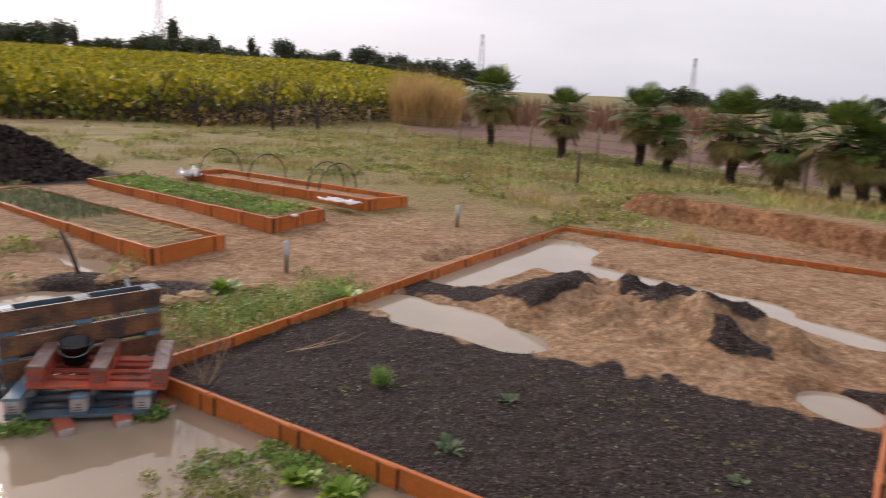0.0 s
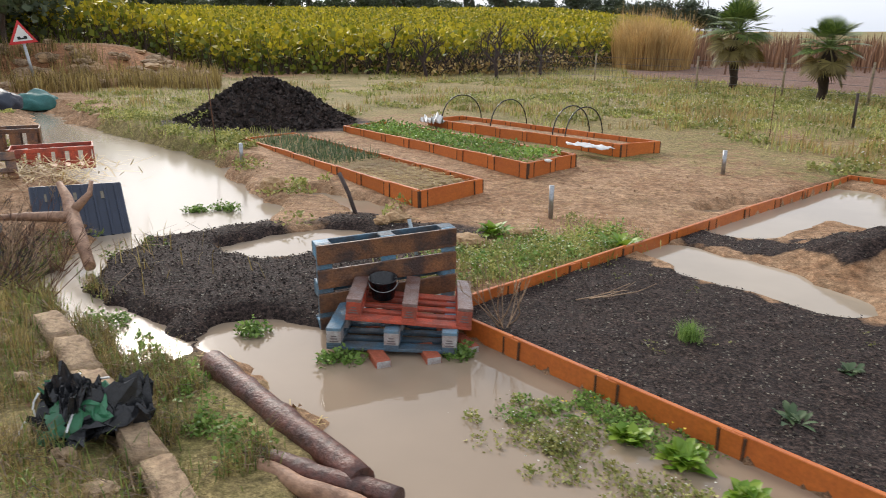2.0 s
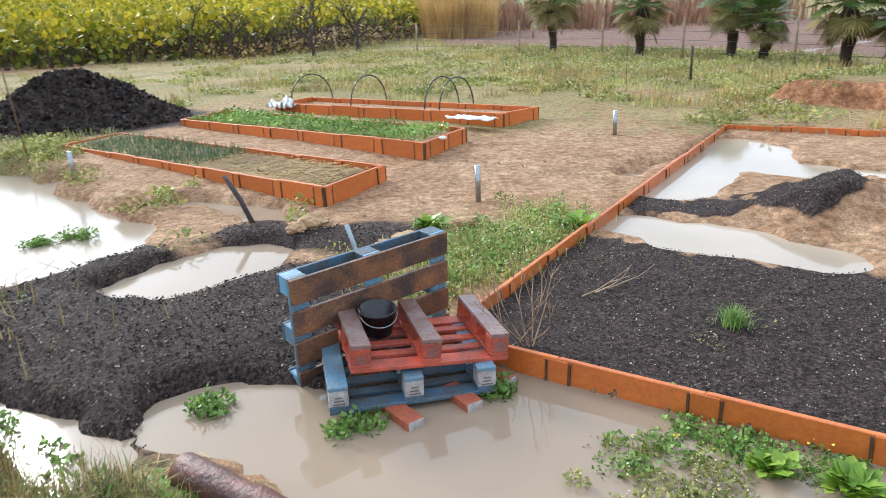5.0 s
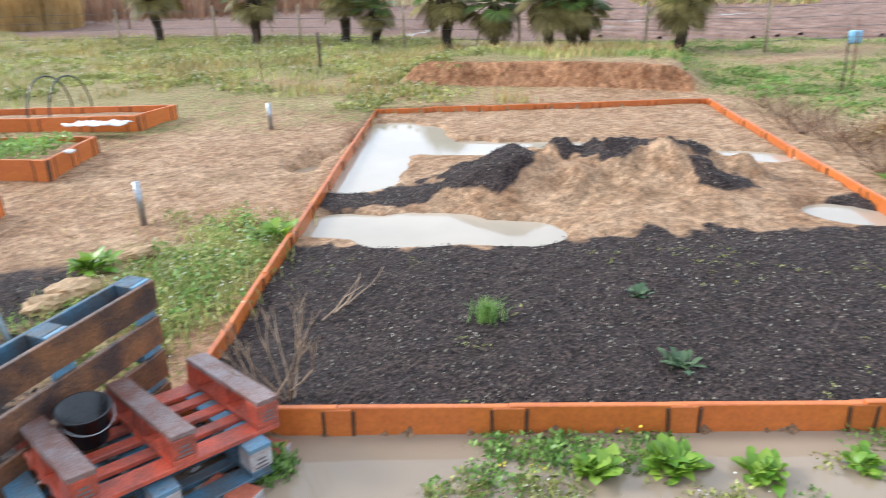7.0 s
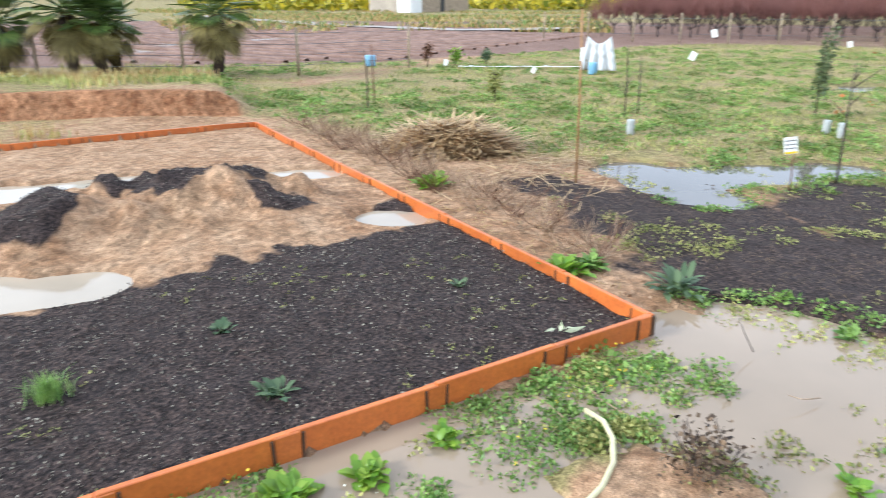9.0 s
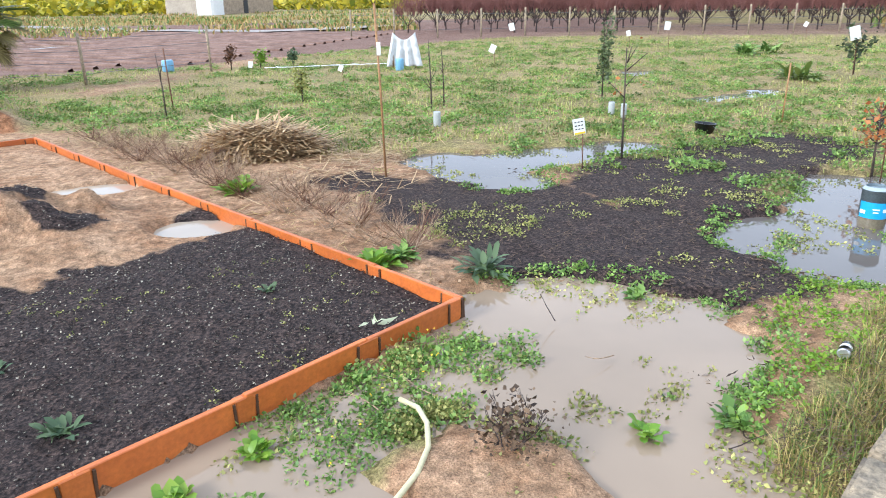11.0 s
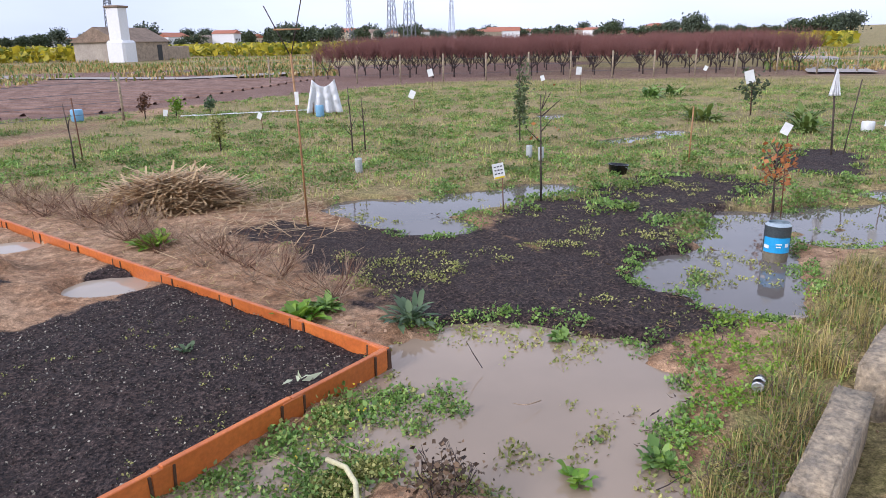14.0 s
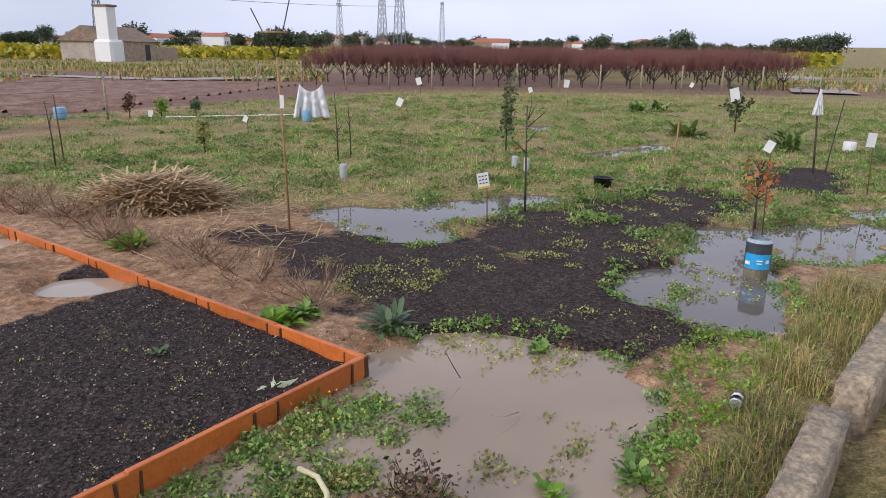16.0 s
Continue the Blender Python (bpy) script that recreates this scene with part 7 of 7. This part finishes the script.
def pylon(at, H, ang, label, arms=3):
    p = empty("pylon", label=label, category="pylon", group="power line pylons")
    segs = []
    w = H * 0.06
    for sx in (-1, 1):
        for sy in (-1, 1):
            segs.append(((sx * w, sy * w, 0), (sx * w * 0.3, sy * w * 0.3, H), 0.07, 0.05))
    n = 9
    for k in range(n):
        a, b = k / n, (k + 1) / n
        wa, wb = w * (1 - 0.7 * a), w * (1 - 0.7 * b)
        for c, d in (((-1, -1), (1, -1)), ((1, -1), (1, 1)), ((1, 1), (-1, 1)), ((-1, 1), (-1, -1))):
            segs.append(((c[0] * wa, c[1] * wa, H * a), (d[0] * wb, d[1] * wb, H * b), 0.035, 0.035))
            segs.append(((d[0] * wa, d[1] * wa, H * a), (c[0] * wb, c[1] * wb, H * b), 0.035, 0.035))
    part("lattice", tubes("lattice", segs, M_GALV, 3), p)
    for k in range(arms):
        z = H * (0.97 - 0.1 * k)
        part("crossarm", box((H * 0.19, 0.15, 0.15), (0, 0, z), 0), p, mat=M_GALV)
        for s in (-1, 1):
            part("insulator", pipe([(s * H * 0.085, 0, z), (s * H * 0.085, 0, z - 0.5)], 0.06, 5), p, mat=M_BLACKPL)
    p.matrix_basis = pose(*at, 0, 0, ang)
    return p


for az, r, H, arms in ((-84.3, 118, 12.5, 2), (-85.6, 112, 14.0, 3), (-63.6, 92, 9.5, 1), (18, 190, 22, 2), (-6, 260, 22, 2), (-22, 300, 20, 2), (-81.5, 210, 16, 2), (-89.5, 260, 18, 2)):
    p = far_place(az, r)
    pylon((p[0], p[1], p[2] - 0.2), H, -az + 70, "steel lattice power pylon standing in the fields", arms)
wires = []
for h, o in ((10.6, 0), (10.0, 0.7), (9.4, -0.7), (8.0, 0.2)):
    a, b = np.array(far_place(-85.6, 112)) + [0, o, h], np.array(far_place(-52, 100)) + [0, o, h + 2.0]
    for k in range(10):
        s, t = k / 10, (k + 1) / 10
        sag = lambda u: np.array([0, 0, -4 * 1.2 * u * (1 - u)])  # noqa: E731
        wires.append((tuple(a + (b - a) * s + sag(s)), tuple(a + (b - a) * t + sag(t)), 0.03, 0.03))
tagged(part("power_line", tubes("power_line", wires, M_WIRE, 3)), "sagging power lines across the sky", "power line")

# low yellow-green crop, dry verge and track beyond the ploughed field
n = 26000
a, r = np.radians(rng.uniform(-28, 42, n)), rng.uniform(95, 190, n)
x, y = np.cos(a) * r, np.sin(a) * r
keep = vnoise(x, y, 30) > -0.15
p = np.stack([x, y, height(x, y) + rng.uniform(0, 1.3, n)], 1)[keep]
tagged(part("far_crop", leaf_mesh("far_crop", p, 0.9, M_VINE, -0.2, 0.8, 0.5)), "band of yellow-green crops far across the plain", "crops", kind="stuff")
n = 30000
a, r = np.radians(rng.uniform(-36, 46, n)), rng.uniform(40, 92, n)
x, y = np.cos(a) * r, np.sin(a) * r
keep = (vnoise(x, y, 9) > -0.1) & ((np.degrees(a) > 12) | (np.degrees(a) < -22) | (r > 88))
g = np.stack([x, y, height(x, y)], 1)[keep]
tagged(part("far_dry_grass", blade_mesh("far_dry_grass", g, 0.28, M_DRYGRASS, 0.06, 1.0)), "rough dry grass past the ploughed field", "grass", kind="stuff")
tagged(part("far_green_grass", blade_mesh("far_green_grass", g[::2] + [0.5, 0.3, 0], 0.35, M_GRASS, 0.07, 0.9)), "rough olive grass past the ploughed field", "grass", kind="stuff")


def ribbon(name, pts, width, mat, label, lift=0.03):
    bm = bmesh.new()
    prev = None
    P = [np.array(p, float) for p in pts]
    dense = [P[i] + (P[i + 1] - P[i]) * s for i in range(len(P) - 1) for s in np.linspace(0, 1, 14, endpoint=False)] + [P[-1]]
    for i, p in enumerate(dense):
        d = dense[min(i + 1, len(dense) - 1)] - dense[max(i - 1, 0)]
        nrm = np.array([-d[1], d[0]]) / np.linalg.norm(d) * width / 2
        row = [bm.verts.new((*(p + nrm), float(height(*(p + nrm))) + lift)), bm.verts.new((*(p - nrm), float(height(*(p - nrm))) + lift))]
        if prev:
            bm.faces.new((prev[0], prev[1], row[1], row[0]))
        prev = row
    return tagged(part(name, bm, mat=mat), label, "track", kind="structure")


ribbon("track", ((52, 48), (40, 26), (37, 17), (44, 10)), 2.2, M_ROAD, "pale farm track past the ploughed field", 0.12)
ribbon("orchard_track", ((33, -16.5), (60, -28), (95, -44)), 3.0, M_ROAD, "muddy furrowed track beside the orchard", 0.08)
# ploughed furrows
furrows = []
for k in range(26):
    x0, y0 = 16.0 + 0.9 * k, 13.0 - 0.15 * k
    for j in range(16):
        a0, b0 = x0 + j * 0.55 - 3.0, y0 + j * 1.9
        a1, b1 = a0 + 0.55, b0 + 1.9
        if clay_mask(np.array(a0), np.array(b0)) > 0.5:
            furrows.append(((a0, b0, float(height(a0, b0)) - 0.03), (a1, b1, float(height(a1, b1)) - 0.03), 0.13, 0.13))
tagged(part("furrow_ridges", tubes("furrow_ridges", furrows, M_CLAYRIDGE, 5)), "low ridges of ploughed reddish clay", "soil", kind="stuff")


# ---- by the road on the far left ----
def car(at, ang):
    c = empty("parked_car", label="white estate car parked on the muddy road", category="car")
    bm = bmesh.new()
    prof = [(-2.1, 0.45), (-2.1, 0.95), (-1.95, 1.05), (-1.0, 1.12), (-0.35, 1.62), (1.3, 1.66), (2.0, 1.1), (2.1, 0.9), (2.1, 0.4)]
    L = [bm.verts.new((x, -0.88 + (0.12 if z > 1.3 else 0), z)) for x, z in prof]
    R = [bm.verts.new((x, 0.88 - (0.12 if z > 1.3 else 0), z)) for x, z in prof]
    bm.faces.new(L)
    bm.faces.new(R[::-1])
    for k in range(len(prof)):
        j = (k + 1) % len(prof)
        bm.faces.new((L[j], L[k], R[k], R[j]))
    bmesh.ops.recalc_face_normals(bm, faces=bm.faces)
    bmesh.ops.bevel(bm, geom=list(bm.edges), offset=0.06, segments=2, affect="EDGES")
    body = part("body", bm, c, mat=M_CARPAINT)
    ws = box((0.78, 1.42, 0.02), (0, 0, 0), 0)
    bmesh.ops.transform(ws, matrix=pose(-0.70, 0, 1.385, 0, -37.5, 0), verts=ws.verts)
    part("windscreen", ws, c, "dark windscreen", mat=M_CARGLASS)
    for s in (-1, 1):
        part("side_window", box((1.7, 0.02, 0.36), (0.35, s * 0.80, 1.38), 0), c, mat=M_CARGLASS)
        hl = part("headlight", box((0.12, 0.38, 0.18), (-2.06, s * 0.62, 0.88), 0.03), c, mat=M_LAMP)
        part("mirror", box((0.1, 0.2, 0.13), (-0.75, s * 1.0, 1.18), 0.03), c, mat=M_CARPAINT)
        part("roof_rail", pipe([(-0.2, s * 0.66, 1.68), (1.2, s * 0.66, 1.71)], 0.02, 6), c, mat=M_BLACKPL)
        for x in (-1.3, 1.3):
            w = part("wheel", pipe([(x, s * 0.78, 0.33), (x, s * 0.92, 0.33)], 0.33, 20), c, mat=M_TYRE)
            part("rim", pipe([(x, s * 0.925, 0.33), (x, s * 0.935, 0.33)], 0.2, 12), w, mat=M_STEEL)
    part("grille", box((0.06, 0.85, 0.2), (-2.11, 0, 0.86), 0.01), c, mat=M_BLACKPL)
    part("bumper_intake", box((0.06, 1.3, 0.16), (-2.11, 0, 0.55), 0.01), c, mat=M_BLACKPL)
    part("number_plate", box((0.02, 0.5, 0.11), (-2.14, 0, 0.66), 0), c, mat=M_CARD)
    c.matrix_basis = pose(*at, 0, 0, ang)


car((-18.9, 17.4, float(height(-18.9, 17.4))), 133)
sg = empty("road_sign", label="red-bordered triangular warning sign on a grey post", category="road sign")
part("post", pipe([(0, 0, -0.2), (0, 0, 1.75)], 0.05, 8), sg, mat=M_STEEL)


def sack_form(s, at, seed):
    """A slumped, filled sack: flat below, creased, drawn in at one end."""
    bm = rough_blob((s * 1.1, s * 0.75, s * 0.5), (0, 0, 0), seed, 0.12, 4)
    for v in bm.verts:
        fold = 0.035 * math.sin(v.co.x * 9 + 5 * noise.noise(v.co * 2 + Vector((seed, 0, 0)))) + 0.05 * noise.noise(v.co * 4 + Vector((0, seed, 0)))
        neck = 1 - 0.45 * max(0.0, v.co.x / s - 0.55)
        v.co = Vector((v.co.x, v.co.y * neck, max(v.co.z * neck + fold, -0.2 * s) + 0.18 * s))
    bmesh.ops.transform(bm, matrix=pose(*at, 0, 0, 40 + seed), verts=bm.verts)
    for f in bm.faces:
        f.smooth = True
    return bm


def triangle(size, z, y, th):
    bm = bmesh.new()
    pts = [(-size / 2, z), (size / 2, z), (0, z + size * 0.88)]
    a = [bm.verts.new((x, y, zz)) for x, zz in pts]
    b = [bm.verts.new((x, y + th, zz)) for x, zz in pts]
    bm.faces.new(a)
    bm.faces.new(b[::-1])
    for k in range(3):
        bm.faces.new((a[k], b[k], b[(k + 1) % 3], a[(k + 1) % 3]))
    return bm


part("plate", triangle(0.9, 1.55, -0.06, 0.02), sg, "red triangular plate", mat=M_REDSIGN)
part("field", triangle(0.62, 1.64, -0.07, 0.008), sg, "white inner field", mat=M_WHITE)
part("symbol", box((0.3, 0.006, 0.05), (0, -0.075, 1.72), 0.0), sg, mat=M_BLACK)
for sx in (-1, 1):
    part("symbol", box((0.10, 0.006, 0.06), (sx * 0.10, -0.075, 1.765), 0.012), sg, mat=M_BLACK)
sg.matrix_basis = pose(-20.4, 22.0, float(height(-20.4, 22.0)), 0, -7, 42)
for k, (a, b, mat, lab, s) in enumerate(((-15.9, 15.6, M_NAVYBAG, "dark navy filled sack lying on the road", 0.75), (-16.8, 18.0, M_TEALBAG, "teal filled sack lying on the road", 0.72))):
    tagged(part("sack", sack_form(s, (a, b, ground_z(a, b)), 50 + k), mat=mat), lab, "sack", "filled sacks")
bush = tree("tree", 4.2, 7.0, 11, M_DARKLEAF, 0.3, 3600, label="broad dark green bush beside the road")
bush.location = (-25.2, 25.9, float(height(-25.2, 25.9)) - 0.9)
x, y = polar(6500, -0.8, 0.5, 120, 141, 26.5, 34)
k = vnoise(x, y, 1.5) > 0.0
tagged(part("roadside_grass", blade_mesh("roadside_grass", on_ground(x[k], y[k]), 0.6, M_BANKGRASS, 0.02, 0.6)), "tall dry tawny grass below the red bank", "grass", kind="stuff")
for k in range(80):
    q, w = rg.uniform(31, 46), rg.gauss(32.4, 1.5)
    a, b = -0.5 - w * math.sin(math.radians(q)), w * math.cos(math.radians(q))
    tagged(part("boulder", rough_blob((rg.uniform(0.1, 0.55), rg.uniform(0.1, 0.4), rg.uniform(0.08, 0.26)), (a, b, ground_z(a, b) + 0.1), 80 + k, 0.35), mat=M_STONE if k % 3 else M_ROCK), "pale boulder on the reddish bank", "stone", "bank boulders")
for k, (a, b) in enumerate(((-9.2, 33.5), (-5.8, 33.0), (-11.5, 34.5), (-4.0, 34.8))):
    t = empty("bare_tree", label="gnarled bare dark tree at the field's edge", category="tree", group="bare trees")
    segs = []
    grow((0, 0, -0.1), (rg.uniform(-0.4, 0.4), 0, 1), 0.8, 0.10, 5, random.Random(90 + k), segs, 0.8, 0.08, (2, 3), 0.72)
    part("trunk", tubes("trunk", segs, M_ORCHTRUNK, 5), t)
    t.location = (a, b, ground_z(a, b))

n = 9000
a, r = rng.uniform(0, 2 * np.pi, n), np.sqrt(rng.random(n))
hx, hy = -7.85 + np.cos(a) * r * 1.98, 14.54 + np.sin(a) * r * 1.31
tagged(part("heap_crumbs", leaf_mesh("heap_crumbs", np.stack([hx, hy, height(hx, hy)], 1), 0.07, M_CRUMB, -0.2, 1.2, 0.4, 0.7)), "coarse black crumbs on the compost heap", "soil", kind="stuff")
# straw litter, clods and pebbles on the bare earth
x, y = polar(9000, -1.0, 1.0, 25, 140, 2.5, 20)
k = (turf_mask(x, y) < 0.75) & (compost_at(x, y) < -0.1)
tagged(part("straw_litter", flat_strands("straw_litter", on_ground(x[k], y[k], True, 0.006), 0.11, M_DRYGRASS, 0.0035, 0.1)), "bits of straw trodden into the wet earth", "straw", kind="stuff")
x, y = polar(9000, -1.5, 1.5, -40, 140, 2.2, 14)
k = (compost_at(x, y) < -0.1) & (vnoise(x, y, 0.7) > 0.12)
x, y = x[k], y[k]
tagged(part("earth_clods", leaf_mesh("earth_clods", on_ground(x, y, True, -0.004), 0.022, M_CLOD, -0.1, 0.9, 0.5, 0.7, 0.4)), "small clods of reddish earth", "soil", kind="stuff")
x, y = polar(15000, -1.9, 2.0, -35, 30, 3.0, 10.5)
k = (compost_at(x, y) > -0.2) & (vnoise(x, y, 0.5) > -0.25)
tagged(part("compost_straw", flat_strands("compost_straw", on_ground(x[k], y[k], True, 0.008), 0.05, M_DARKSTRAW, 0.0022, 0.35)), "dark stalks and bark strewn over the compost patch", "straw", kind="stuff")
x, y = polar(24000, -0.8, 0.4, 95, 135, 4.0, 9.0)
k = compost_at(x, y) > 0.0
g = on_ground(x[k], y[k], True, 0.004)
tagged(part("mound_chips", leaf_mesh("mound_chips", g[::3], 0.013, M_CHIP, -0.1, 0.9, 0.4, 0.6)), "pale wood chips on the black compost", "soil", kind="stuff")
tagged(part("mound_crumbs", leaf_mesh("mound_crumbs", g, 0.016, M_CRUMB, -0.1, 0.9, 0.4, 0.6)), "crumbs of black compost", "soil", kind="stuff")
